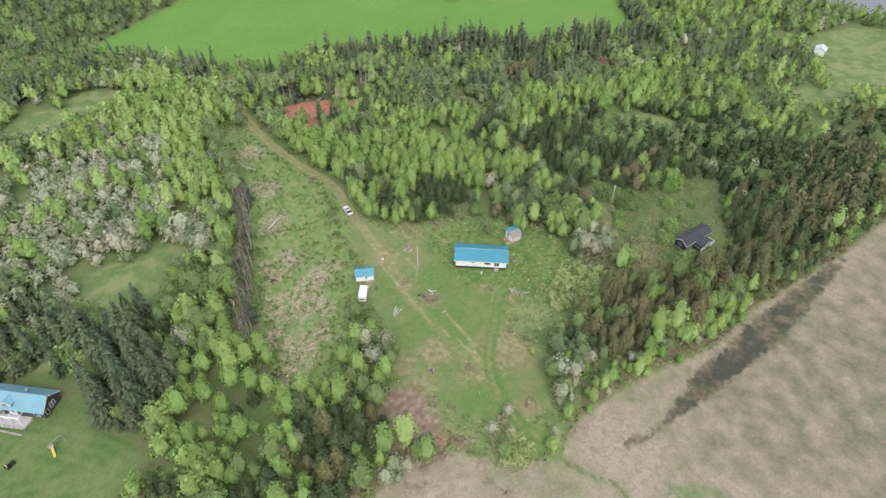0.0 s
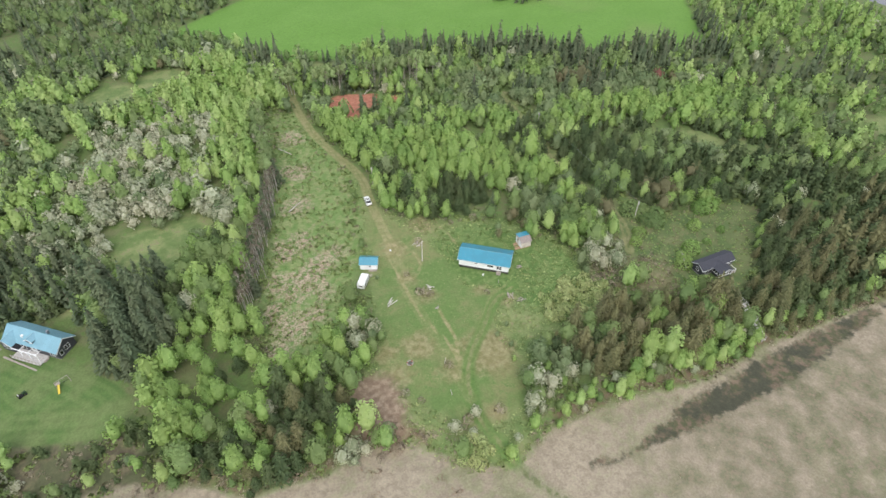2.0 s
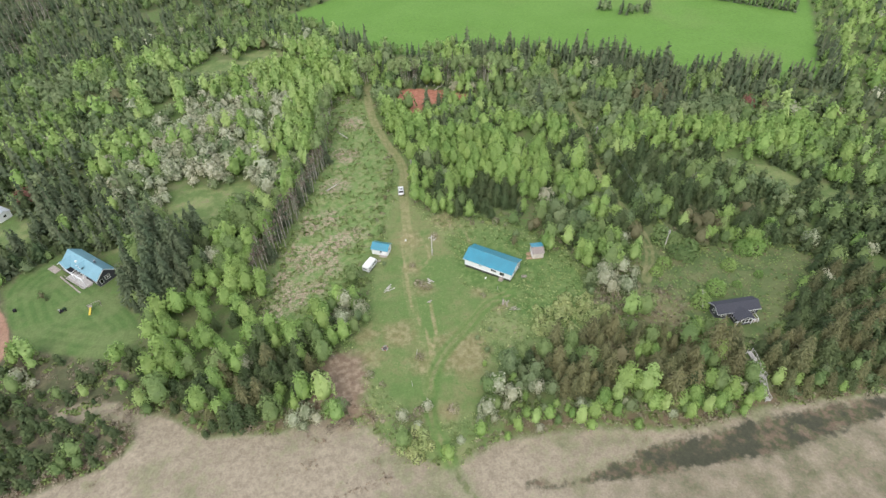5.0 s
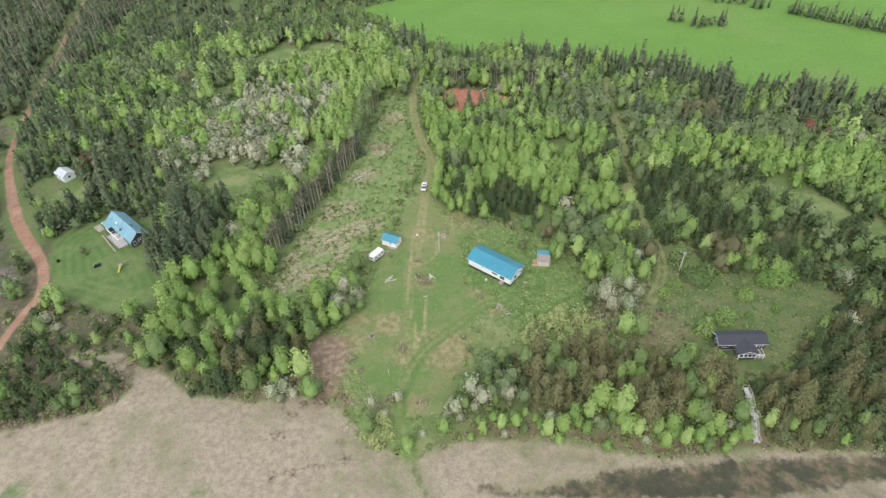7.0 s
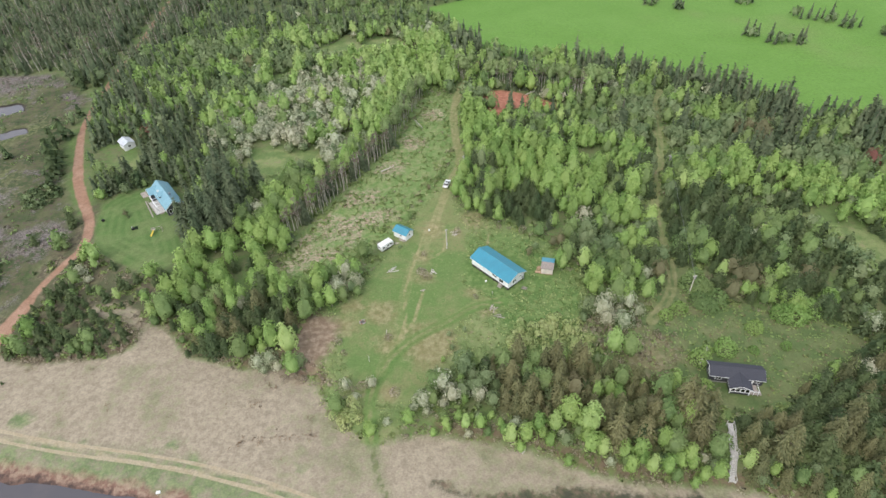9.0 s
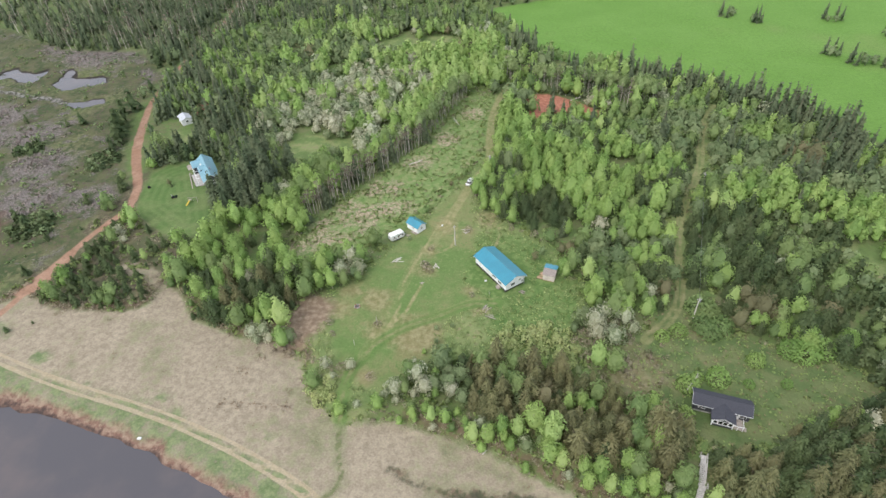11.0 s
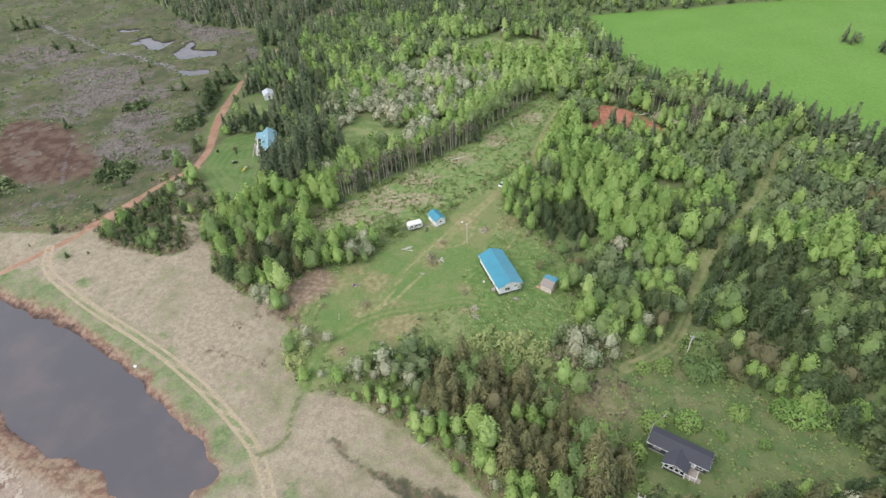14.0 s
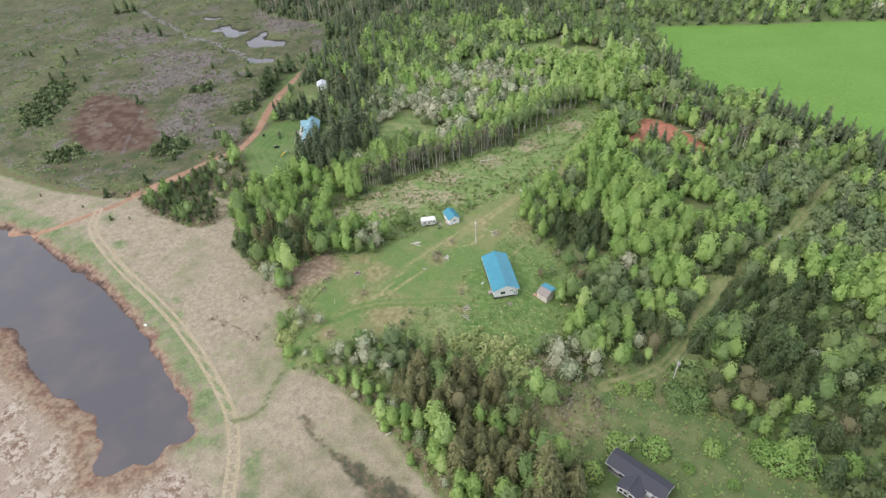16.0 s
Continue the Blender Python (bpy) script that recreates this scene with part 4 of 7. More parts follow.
# single trees that stand in the open: kind, x, y, scale
EXTRA = [("blossom", 50, 46, 0.6), ("blossom", 44.5, 44.5, 0.65), ("blossom", 47.5, 42, 0.5), ("blossom", 21.6, 48.6, 0.85), ("blossom", 24.2, 49.8, 1.0), ("blossom", 26.4, 48.6, 0.75), ("blossom", 23.6, 47.2, 0.6), ("blossom", -40.8, 71, 0.85), ("blossom", -37, 68.4, 0.6),
         ("blossom", -38.5, 68.3, 0.4), ("blossom", 55.6, 37.6, 0.45), ("blossom", 60.5, 41.5, 0.5), ("blossom", 63.5, 41, 0.45), ("blossom", 66.5, 43.2, 0.55), 
         ("aspen", 69.6, 48.9, 0.55), ("aspen", 71, 44.6, 0.5), ("aspen", 73, 41, 0.42), ("aspen", 68.5, 38.6, 0.36), ("aspen", 89.6, 90.9, 0.95), ("maple", 91.4, 92.8, 1.15), ("lime", 90.6, 89.6, 0.75), ("willow", 92, 95, 0.9), ("bud", 81.5, 94, 0.5), ("willow", 83, 97, 0.5),
         ("fir", 4.9, 50.2, 0.62), ("fir", 3.4, 49, 0.42), ("fir", -39.5, 30.3, 0.4), ("fir", -35.5, 34.5, 0.2), ("fir", -74, 20, 0.25), ("fir", -55, 27, 0.2), ("lime", 57.2, 122, 0.8), ("lime", 57.6, 125, 0.9), ("aspen", 59.2, 119, 0.8), ("aspen", 60.5, 116, 0.7),
         ("aspen", 61, 124, 0.95), ("maple", 50.2, 129, 0.5), ("bud", 48, 122, 0.35), ("aspen", 50, 202, 1.1), ("bare", 44.5, 205, 1.1), ("aspen", 43, 207, 1.0), ("willow", 45, 93.6, 0.28), ("blossom", 107, 78.6, 0.95),
         ("blossom", 104.4, 73.4, 0.7), ("blossom", 109, 75.5, 0.75), ("blossom", 145, 111, 1.1), ("blossom", 142, 109, 0.9), ("blossom", 161, 78.5, 1.1), ("willow", -52, 109, 0.75), ("bud", -44.5, 97.5, 0.4), ("fir", -43.5, 97, 0.3), ("red", -62.5, 141, 1.25), ("bud", -66, 146, 0.9), ("red", 186, 152, 1.1), ("bud", 137, 90.4, 1.3), ("bud", 131.8, 84.5, 1.0), ("bud", 152, 95, 0.9),
         ("willow", 96, 72, 0.5), ("willow", 99, 60, 0.5), ("bud", 100.5, 64, 0.35), ("aspen", 64.5, 55, 0.3), ("willow", 66, 59, 0.35), ("willow", 64.5, 63, 0.3), ("willow", 68, 65, 0.3)]
for a, b, s in BOG_SPRUCE:
    EXTRA.append(("fir", a, b, s * (1.75 if s >= 0.7 else 1.5)))
for i in range(64):
    f = i / 63
    a, b = 12.5 + 18.5 * f - 3.2 * ((i * 0.37) % 1), 92 + 52 * f + 3 * ((i * 0.61) % 1)
    EXTRA.append(("bare" if i % 9 else "spruce", a, b, 0.72 + 0.35 * ((i * 0.73) % 1)))
for i in range(30):
    EXTRA.append(("birch" if i % 3 else "bare", 29.5 + 4.0 * (i / 30) - 3 * ((i * 0.43) % 1), 145 + 42 * i / 30, 0.85 + 0.3 * ((i * 0.73) % 1)))
for i in range(112):
    a = 65.5 + 1.16 * i + ((i * 0.53) % 1)
    if abs(a - 124.7) > 2.2 and i % 7 != 3:
        shore_kinds = ("aspen", "lime", "aspen", "willow", "aspen", "maple", "blossom", "aspen") if a < 128 else ("fir", "maple", "cedar", "willow", "fir", "aspen", "cedar", "fir")
        EXTRA.append((shore_kinds[(i * 5) % 8], a, 37.4 + 3.9 * ((i * 0.71) % 1) - 2.0 * (98 < a < 116) - 1.5 * (a > 140), (0.56 + 0.4 * ((i * 0.37) % 1)) * (1.0 if a > 80 else 0.75)))
for i in range(52):
    f = i / 51
    EXTRA.append(("birch" if i % 5 else "bare", 57 + 49 * f, 198.5 - 10.5 * max(0, f - 0.35) + 4.5 * ((i * 0.41) % 1), 0.85 + 0.3 * ((i * 0.67) % 1)))
for i in range(9):
    EXTRA.append(("birch", 43 + 7 * ((i * 0.37) % 1), 200 + 8 * ((i * 0.61) % 1), 0.9 + 0.25 * ((i * 0.73) % 1)))
for a, b, r in ISLES:
    for i in range(5):
        EXTRA.append(("spruce" if i % 3 else "willow", a + r * math.cos(i * 2.4 + a), b + r * 0.7 * math.sin(i * 2.4 + a), 0.6 + 0.09 * ((i * 7 + int(a)) % 5)))
for i in range(26):
    EXTRA.append(("spruce" if i % 4 else "maple", 231 + 1.35 * i, 268 - 1.15 * i, 0.7 + 0.06 * ((i * 5) % 7)))
VIEW = [(-400, 85), (-215, 330), (-15, 385), (100, 425), (330, 300), (400, 129), (390, 60), (220, 30), (162, 25), (39, 30), (-64, 30), (-110, 20)]


def plan_trees():
    near = scatter(3.0, -112, 215, 34, 262, 5)
    far = scatter(5.2, -400, 410, 20, 430, 6)
    west = scatter(3.2, -215, -112, 175, 330, 7)
    keep = ((far[:, 0] < -112) | (far[:, 0] > 215) | (far[:, 1] > 262)) & ~((far[:, 0] > -215) & (far[:, 0] < -112) & (far[:, 1] > 175) & (far[:, 1] < 330))
    # the bank above the marsh is grown close
    bank = scatter(2.5, 64, 215, 36, 56, 8)
    near = near[~((near[:, 0] > 64) & (near[:, 1] < 56))]
    rim = scatter(2.6, 92, 250, 150, 232, 12)
    rim = rim[(edge(rim[:, 0], rim[:, 1], FIELD) > 1) & (edge(rim[:, 0], rim[:, 1], FIELD) < 7)]
    p = np.concatenate([near, far[keep], west, bank, rim])
    x, y = p[:, 0], p[:, 1]
    rng = np.random.RandomState(9)
    ok = edge(x, y, VIEW) < 0
    ragged = 1.6 * waves(x, y, 11, 20)
    for pts, gap in ((HAY_PATCH, 0), (FIELD, 1), (YARD, -1.5), (STRIP, 0.5), (LAWN, 1.2), (EAST_YARD, 0), (RED, 0.5), (MEADOW, 0)):
        ok &= edge(x, y, pts) + ragged * (gap != 1.2) > gap
    ok &= edge(x, y, SHORE) + 0.5 * ragged < -0.9
    ok &= (line(x, y, ROAD_N) > 4.2 - 1.0 * (y > 150)) & (line(x, y, ROAD_S) > 4)
    ok &= (line(x, y, LANE) > 3.0) & (line(x, y, EAST_LANE) > 2.0)
    for a, b, r in GLADES:
        ok &= np.hypot(x - a, y - b) + ragged > r
    ok &= edge(x, y, BAY) > 5
    bog = edge(x, y, BOG)
    ok &= (bog > 0) | (rng.uniform(0, 1, len(x)) < 0.0)
    # the scrub between the two eastern yards and the low bank by the pond road is thinner
    thin = ((np.hypot(x - 103, y - 66) < 9) & (rng.uniform(0, 1, len(x)) < 0.6)) | ((x < -14) & (y < 76) & (rng.uniform(0, 1, len(x)) < 0.12))
    thin |= (waves(x, y, 26, 31) > 0.75) & (rng.uniform(0, 1, len(x)) < 0.6) & (y > 56)
    ok &= ~thin
    ok &= ~((np.abs(x - 124.7) < 2.5) & (y < 60)) & ~((np.abs(x - 128) < 7) & (y > 49.5) & (y < 64))
    ok &= edge(x, y, [(37, 82), (46, 78), (52, 104), (43, 106), (38, 97)]) > 0
    ok &= np.hypot(x - 86.7, y - 88) > 4.5
    ok &= ~((np.hypot(x + 34, y - 105) < 9.5) | (np.hypot(x + 27, y - 99) < 6) | (np.hypot(x + 70, y - 137) < 5.5) | (np.hypot(x + 73, y - 131) < 6) | (np.hypot(x + 63, y - 130) < 6))
    x, y = x[ok], y[ok]
    extra = np.array([(a, b) for _, a, b, _ in EXTRA])
    for a, b in extra:
        keep = np.hypot(x - a, y - b) > 2.0
        x, y = x[keep], y[keep]
    kinds = list(STANDS)
    score = [np.full(x.shape, -9.0) for _ in kinds]
    for i, k in enumerate(kinds):
        for a, b, r in STANDS[k]:
            score[i] = np.maximum(score[i], 1.15 - np.hypot(x - a, y - b) / r)
        score[i] = score[i] + (0.25 + 0.35 * (x < 45)) * (k == "blossom") + 0.35 * waves(x, y, 14, 40 + i) + rng.uniform(-0.34, 0.34, len(x))
    for k, s, sd in (("maple", 0.1, 60), ("aspen", 0.05, 61), ("willow", -0.2, 62), ("fir", -0.15, 63), ("blossom", -0.3, 64), ("bud", -0.55, 65), ("spruce", -0.15, 66), ("lime", -0.2, 67)):
        kinds.append(k)
        score.append(s + 0.42 * waves(x, y, 15, sd) + rng.uniform(-0.36, 0.36, len(x)))
    light = (x < 45) & (y > 140) & (x > -48) & (y < 250)
    deep = (y > 240) & (x < 45)
    for i, k in enumerate(kinds):
        if i >= len(STANDS) and k in ("spruce", "fir", "maple"):
            score[i] = score[i] - 0.5 * light
        if i >= len(STANDS) and k in ("lime", "aspen", "blossom"):
            score[i] = score[i] + {"lime": 0.55, "aspen": 0.25, "blossom": 0.3}[k] * light
        if i >= len(STANDS) and k in ("spruce", "willow", "maple", "lime", "aspen"):
            score[i] = score[i] + {"spruce": 0.15, "willow": 0.3, "maple": 0.1, "lime": -0.4, "aspen": -0.4}[k] * deep
        if i >= len(STANDS) and k in ("fir", "willow"):
            score[i] = score[i] + 0.28 * ((x > 58) & (x < 128) & (y > 92) & (y < 165))
        if i >= len(STANDS) and k == "fir":
            score[i] = score[i] + 0.12 * ((x > 128) & (y < 125))
        if i >= len(STANDS) and k == "spruce":
            score[i] = score[i] - 0.5 * (y < 130)
    pick = np.argmax(score, 0)
    names = np.array(kinds)[pick]
    # dead and dark woods beyond the bog, mixed growth among the conifers of the bank
    lot = rng.uniform(0, 1, len(x))
    names = np.where((x < -104) & (y > 178), np.where(lot < 0.28, "bare", np.where(lot < 0.8, "spruce", np.where(lot < 0.93, "fir", "willow"))), names)
    names = np.where((names == "cedar") & (lot < 0.2), np.where(lot < 0.09, "fir", np.where(lot < 0.17, "maple", "bud")), names)
    names = np.where((x > 126) & (y < np.maximum(54, 54 + 0.55 * (x - 134))) & (y < 68) & (lot < 0.9), np.where(lot < 0.58, "fir", "cedar"), names)
    # apple thickets are mixed with green trees; dark pines hold the ground east of the lane
    names = np.where((names == "blossom") & (lot < 0.24), np.where(lot < 0.08, "maple", np.where(lot < 0.17, "willow", "aspen")), names)
    pines = edge(x, y, [(124, 97), (121, 112), (124, 126), (138, 136), (158, 130), (178, 118), (194, 98), (200, 70), (186, 62), (160, 68), (150, 84), (141, 92)]) + 2.5 * waves(x, y, 9, 91) < 0
    lot2 = rng.uniform(0, 1, len(x))
    names = np.where(pines & (lot2 < 0.8), np.where(lot2 < 0.62, "fir", np.where(lot2 < 0.72, "maple", "willow")), names)
    belt = edge(x, y, [(-30, 118), (-8, 122), (0, 112), (-2, 100), (-12, 90), (-26, 88), (-36, 112)]) < 0
    names = np.where(belt & (names != "spruce") & (lot2 < 0.35), "maple", names)
    hutwood = (x < -38) & (x > -80) & (y > 106) & (y < 142) & (names != "spruce")
    names = np.where(hutwood & (lot2 < 0.75), np.where(lot2 < 0.4, "spruce", "fir"), names)
    names = np.where((x < -44) & (x > -104) & (y > 142) & (y < 230) & (names == "spruce") & (lot2 < 0.3), np.where(lot2 < 0.2, "maple", "willow"), names)
    names = np.where((x < -26) & (x > -70) & (y > 108) & (y < 150) & ((names == "aspen") | (names == "lime")) & (lot2 < 0.8), np.where(lot2 < 0.3, "spruce", np.where(lot2 < 0.6, "maple", "fir")), names)
    # the apple thicket, and the dark pines at the point of the wood
    thicket = edge(x, y, [(-30, 152), (-16, 137), (0, 142), (12, 150), (13, 168), (14, 196), (-6, 200), (-16, 190), (-36, 178)]) + 3 * waves(x, y, 10, 92) < 0
    names = np.where(thicket & (lot2 < 0.3), "blossom", names)
    point = edge(x, y, [(-1, 53), (12, 49), (25, 53), (28, 64), (20, 70), (12, 64), (3, 62)]) < 0
    names = np.where(point & (lot2 < 0.8), np.where(lot2 < 0.24, "cedar", np.where(lot2 < 0.66, "fir", "aspen")), names)
    scale = np.clip(rng.normal(0.92, 0.23, len(x)), 0.42, 1.5) * (1 + 0.14 * waves(x, y, 30, 77))
    scale = np.where((x > 128) & (x < 160) & (y < 98) & (y > 60) & ((names == "aspen") | (names == "maple") | (names == "lime")), scale * 0.78, scale)
    scale = np.where(point & (lot2 < 0.75), scale * 1.1, scale)
    scale = np.where(edge(x, y, BAY) < 22, scale * 0.5, scale)
    rim = edge(x, y, FIELD)
    scale = np.where((names == "spruce") & (rim < 14), scale * 1.05, scale)
    scale = np.where((names == "spruce") & (lot2 < 0.5), scale * 0.85, scale)
    names = np.where((rim < 7) & (x > 92) & (x < 250) & (lot2 < 0.8), "spruce", names)
    # low, bright growth along the foot of the bank
    s = -edge(x, y, SHORE)
    brink = (s < np.where(x > 126, 1.6, 4.8)) & (x > 60) & (x < 150) & (rng.uniform(0, 1, len(x)) < 0.85)
    names = np.where(brink, np.where(rng.uniform(0, 1, len(x)) < 0.72, "aspen", "blossom"), names)
    scale = np.where(brink, scale * np.where(x > 95, 0.72, 0.58), scale)
    scale = np.where((names == "cedar") | (names == "bud"), scale * rng.uniform(0.7, 1.2, len(x)), scale)
    scale = np.where(((names == "cedar") | (names == "fir")) & (s < 3.0) & (x > 60), scale * 0.4, scale)
    scale = np.where((names == "spruce") & (np.hypot(x + 18, y - 104) < 18), scale * 1.25, scale)
    scale = np.where((names == "bud") & (y < 56), scale * 0.75, scale)
    shore_w = (x < -12) & (y < 76)
    scale = np.where(shore_w, scale * 0.72, scale)
    names = np.where(shore_w & (lot2 < 0.6), "fir", names)
    scale = np.where((x > 126) & (y < 54) & ~brink, scale * 1.05, scale)
    # young growth before the bare red ground
    scale = np.where(edge(x, y, [(60, 172), (66, 160), (96, 160), (110, 172), (96, 184)]) < 0, scale * 0.8, scale)
    x, y = np.concatenate([x, extra[:, 0]]), np.concatenate([y, extra[:, 1]])
    names = np.concatenate([names, np.array([e[0] for e in EXTRA])])
    scale = np.concatenate([scale, np.array([e[3] for e in EXTRA])])
    return x, y, height(x, y), names, scale, rng.uniform(0, 360, len(x))


NEAR_EACH, NEAR = 295, 84


def build_trees():
    x, y, z, names, scale, turn = plan_trees()
    rank = np.hypot((x - 70) / 1.15, y - 75)
    for kind in SHAPES:
        sel = np.where(names == kind)[0]
        sel = sel[np.argsort(rank[sel])]
        count = min(NEAR_EACH, max(40, int((rank[sel] < NEAR).sum())))
        near, far = sel[:count], sel[count:]
        name, label, cat = NAMES[kind]
        bark = PALE_BARK if kind in ("bare", "birch", "lime", "aspen") else BARK
        leaves = LEAVES[kind]
        n_near, s_near = {"spruce": (500, 0.86), "bare": (110, 0.45), "fir": (500, 0.62), "cedar": (820, 0.53)}.get(kind, (390, 0.34))
        models = []
        for v in range(5):
            crown, tv, tf, soft = tree_arrays(kind, 100 + v, n_near, s_near, 5, 5 if kind != "spruce" else 0)
            cm = mesh_quads("crown", crown, np.arange(len(crown)).reshape(-1, 4), [leaves])
            soften(cm, soft)
            tm = mesh_quads("trunk", tv, tf, [bark])
            models.append((cm, tm))
        for i in near:
            cm, tm = models[int(turn[i] * 7) % 5]
            ob = new(name)
            s = scale[i]
            ob.matrix_basis = pose(x[i], y[i], z[i], 0, 0, turn[i]) @ Matrix.Diagonal((s * (0.92 + 0.2 * ((turn[i] * 3.7) % 1)), s, s * (0.9 + 0.25 * ((turn[i] * 1.3) % 1)), 1))
            tagged(ob, label, cat, "trees of the woods")
            part("trunk", tm, bark, ob)
            part("crown", cm, leaves, ob)
        if len(far):
            vs, fs, ix, tn, ns, base = [], [], [], [], [], 0
            d_far = rank[far]
            protos = []
            for lod, (nq, sz) in enumerate(((130, 1.5), (50, 2.2))):
                for v in range(4):
                    crown, tv, tf, soft = tree_arrays(kind, 200 + v + 10 * lod, nq if kind != "bare" else nq // 3, sz * (0.35 if kind == "bare" else 0.85 if kind in CONIFERS else 0.42), 3, 0, 4 - lod, 6 - lod)
                    cf = np.arange(len(crown)).reshape(-1, 4)
                    protos.append((np.concatenate([crown, tv]), np.concatenate([cf, tf + len(crown)]), np.concatenate([np.zeros(len(cf), int), np.ones(len(tf), int)]), np.concatenate([soft, np.tile((0.0, 0.0, 1.0), (len(tv), 1))])))
            for j, i in enumerate(far):
                pv, pf, pi, pn = protos[(0 if rank[i] < 130 else 4) + int(turn[i] * 11) % 4]
                a, s = radians(turn[i]), scale[i]
                ca, sa = math.cos(a) * s, math.sin(a) * s
                q = np.stack([pv[:, 0] * ca - pv[:, 1] * sa + x[i], pv[:, 0] * sa + pv[:, 1] * ca + y[i], pv[:, 2] * s + z[i]], -1)
                vs.append(q)
                ns.append(np.stack([pn[:, 0] * ca - pn[:, 1] * sa, pn[:, 0] * sa + pn[:, 1] * ca, pn[:, 2] * s], -1))
                fs.append(pf + base)
                ix.append(pi)
                tn.append(np.full(len(pv), (turn[i] * 5.3) % 1))
                base += len(pv)
            me = mesh_quads(name + "s", np.concatenate(vs), np.concatenate(fs), [leaves, bark], np.concatenate(ix), np.concatenate(tn))
            soften(me, np.concatenate(ns))
            tagged(new(name.replace("_tree", "_woods"), me), label.replace(" in the woods", "") + ", many in the far woods", "woods", kind="stuff")


build_trees()


# ---- building materials ----
def siding(name, color, board=0.12, rough=0.5, vary=0.08):
    """Horizontal lapped boards with a shadow line, dust and streaks."""
    n = Nodes(name)
    at = n.own()
    sep = n.t.nodes.new("ShaderNodeSeparateXYZ")
    n.set(sep.inputs[0], at)
    lap = n.math("FRACT", n.math("DIVIDE", sep.outputs["Z"], board))
    grime = n.noise(at, 1.1, 4)
    c = n.mix(n.ramp(grime, 0.35, 0.7), tuple(v * (1 - vary) for v in color), color)
    c = n.mix(n.math("MULTIPLY", n.ramp(n.noise(at, 0.25, 3), 0.55, 0.8), vary), c, tuple(v * 0.7 for v in color))
    return n.done(c, rough, n.bump(lap, 0.5, 0.015))


def shingles(name, color):
    n = Nodes(name)
    at = n.own()
    b = n.t.nodes.new("ShaderNodeTexBrick")
    n.set(b.inputs["Vector"], at)
    b.inputs["Scale"].default_value = 2.2
    for k, f in (("Color1", 0.85), ("Color2", 1.12), ("Mortar", 0.6)):
        n.set(b.inputs[k], tuple(v * f for v in color))
    c = n.mix(n.math("MULTIPLY", n.noise(at, 1.5, 4), 0.35), b.outputs["Color"], tuple(v * 1.35 for v in color))
    return n.done(c, 0.85, n.bump(n.noise(at, 0.05, 2), 0.3, 0.01))


WHITE = siding("white_vinyl_siding", (0.82, 0.83, 0.84))
TRIM = plain("white_painted_trim", (0.74, 0.75, 0.76), 0.5, vary=0.1)
BLUE_ROOF = plain("blue_painted_metal", (0.016, 0.205, 0.30), 0.42, vary=0.14, size=2.5, spec=0.5, coat=0.9)
TEAL_ROOF = plain("teal_painted_metal", (0.16, 0.33, 0.41), 0.42, vary=0.14, size=2.5, spec=0.5, coat=0.8)
DARK_ROOF = shingles("charcoal_shingles", (0.052, 0.054, 0.068))
BROWN_ROOF = shingles("weathered_brown_shingles", (0.25, 0.215, 0.20))
GREY_ROOF = plain("galvanised_roof", (0.58, 0.61, 0.66), 0.45, 0.3, vary=0.2, size=1.5)
DARK_WALL = siding("charcoal_siding", (0.045, 0.047, 0.058))
NAVY_WALL = siding("dark_slate_siding", (0.06, 0.062, 0.075))
PALE_WALL = siding("unpainted_pale_boards", (0.62, 0.56, 0.51), 0.2, 0.8, 0.2)
WOOD = plain("weathered_grey_wood", (0.34, 0.30, 0.27), 0.85, vary=0.3, size=0.4)
SILVER_WOOD = plain("silvered_boards", (0.50, 0.485, 0.47), 0.85, vary=0.25, size=0.4)
NEW_WOOD = plain("pale_new_lumber", (0.40, 0.27, 0.18), 0.8, vary=0.2, size=0.4)
# near-black for the piers, and for the shade drawn under the bungalow floor
DARK = plain("dark_piers_and_crawl_shade", (0.05, 0.048, 0.045), 0.9, vary=0.3)
BLOCK = plain("concrete_block", (0.3, 0.29, 0.28), 0.9, vary=0.25)
GLASS = plain("dark_window_glass", (0.012, 0.014, 0.018), 0.08, vary=0.2, spec=0.6)
CAR_PAINT = plain("white_car_paint", (0.72, 0.73, 0.75), 0.25, vary=0.04, spec=0.6)
RUBBER = plain("black_rubber", (0.018, 0.018, 0.02), 0.8, vary=0.3)
STEEL = plain("grey_steel", (0.35, 0.36, 0.38), 0.4, 0.7, vary=0.2)
WHITE_METAL = plain("white_painted_aluminium", (0.70, 0.71, 0.70), 0.35, vary=0.1, size=0.9, spec=0.5)
YELLOW = plain("yellow_plastic", (0.62, 0.47, 0.07), 0.4, vary=0.12)
RED_PAINT = plain("red_lamp", (0.3, 0.02, 0.02), 0.4)
STONE = plain("pale_field_stone", (0.34, 0.31, 0.29), 0.9, vary=0.35, size=0.3)
BRICK = plain("red_brick", (0.30, 0.12, 0.085), 0.9, vary=0.3, size=0.2)
ASH = plain("grey_ash", (0.10, 0.095, 0.09), 1.0, vary=0.4, size=0.2)
POLE_WOOD = plain("pale_weathered_pole", (0.50, 0.47, 0.43), 0.85, vary=0.3, size=0.5)


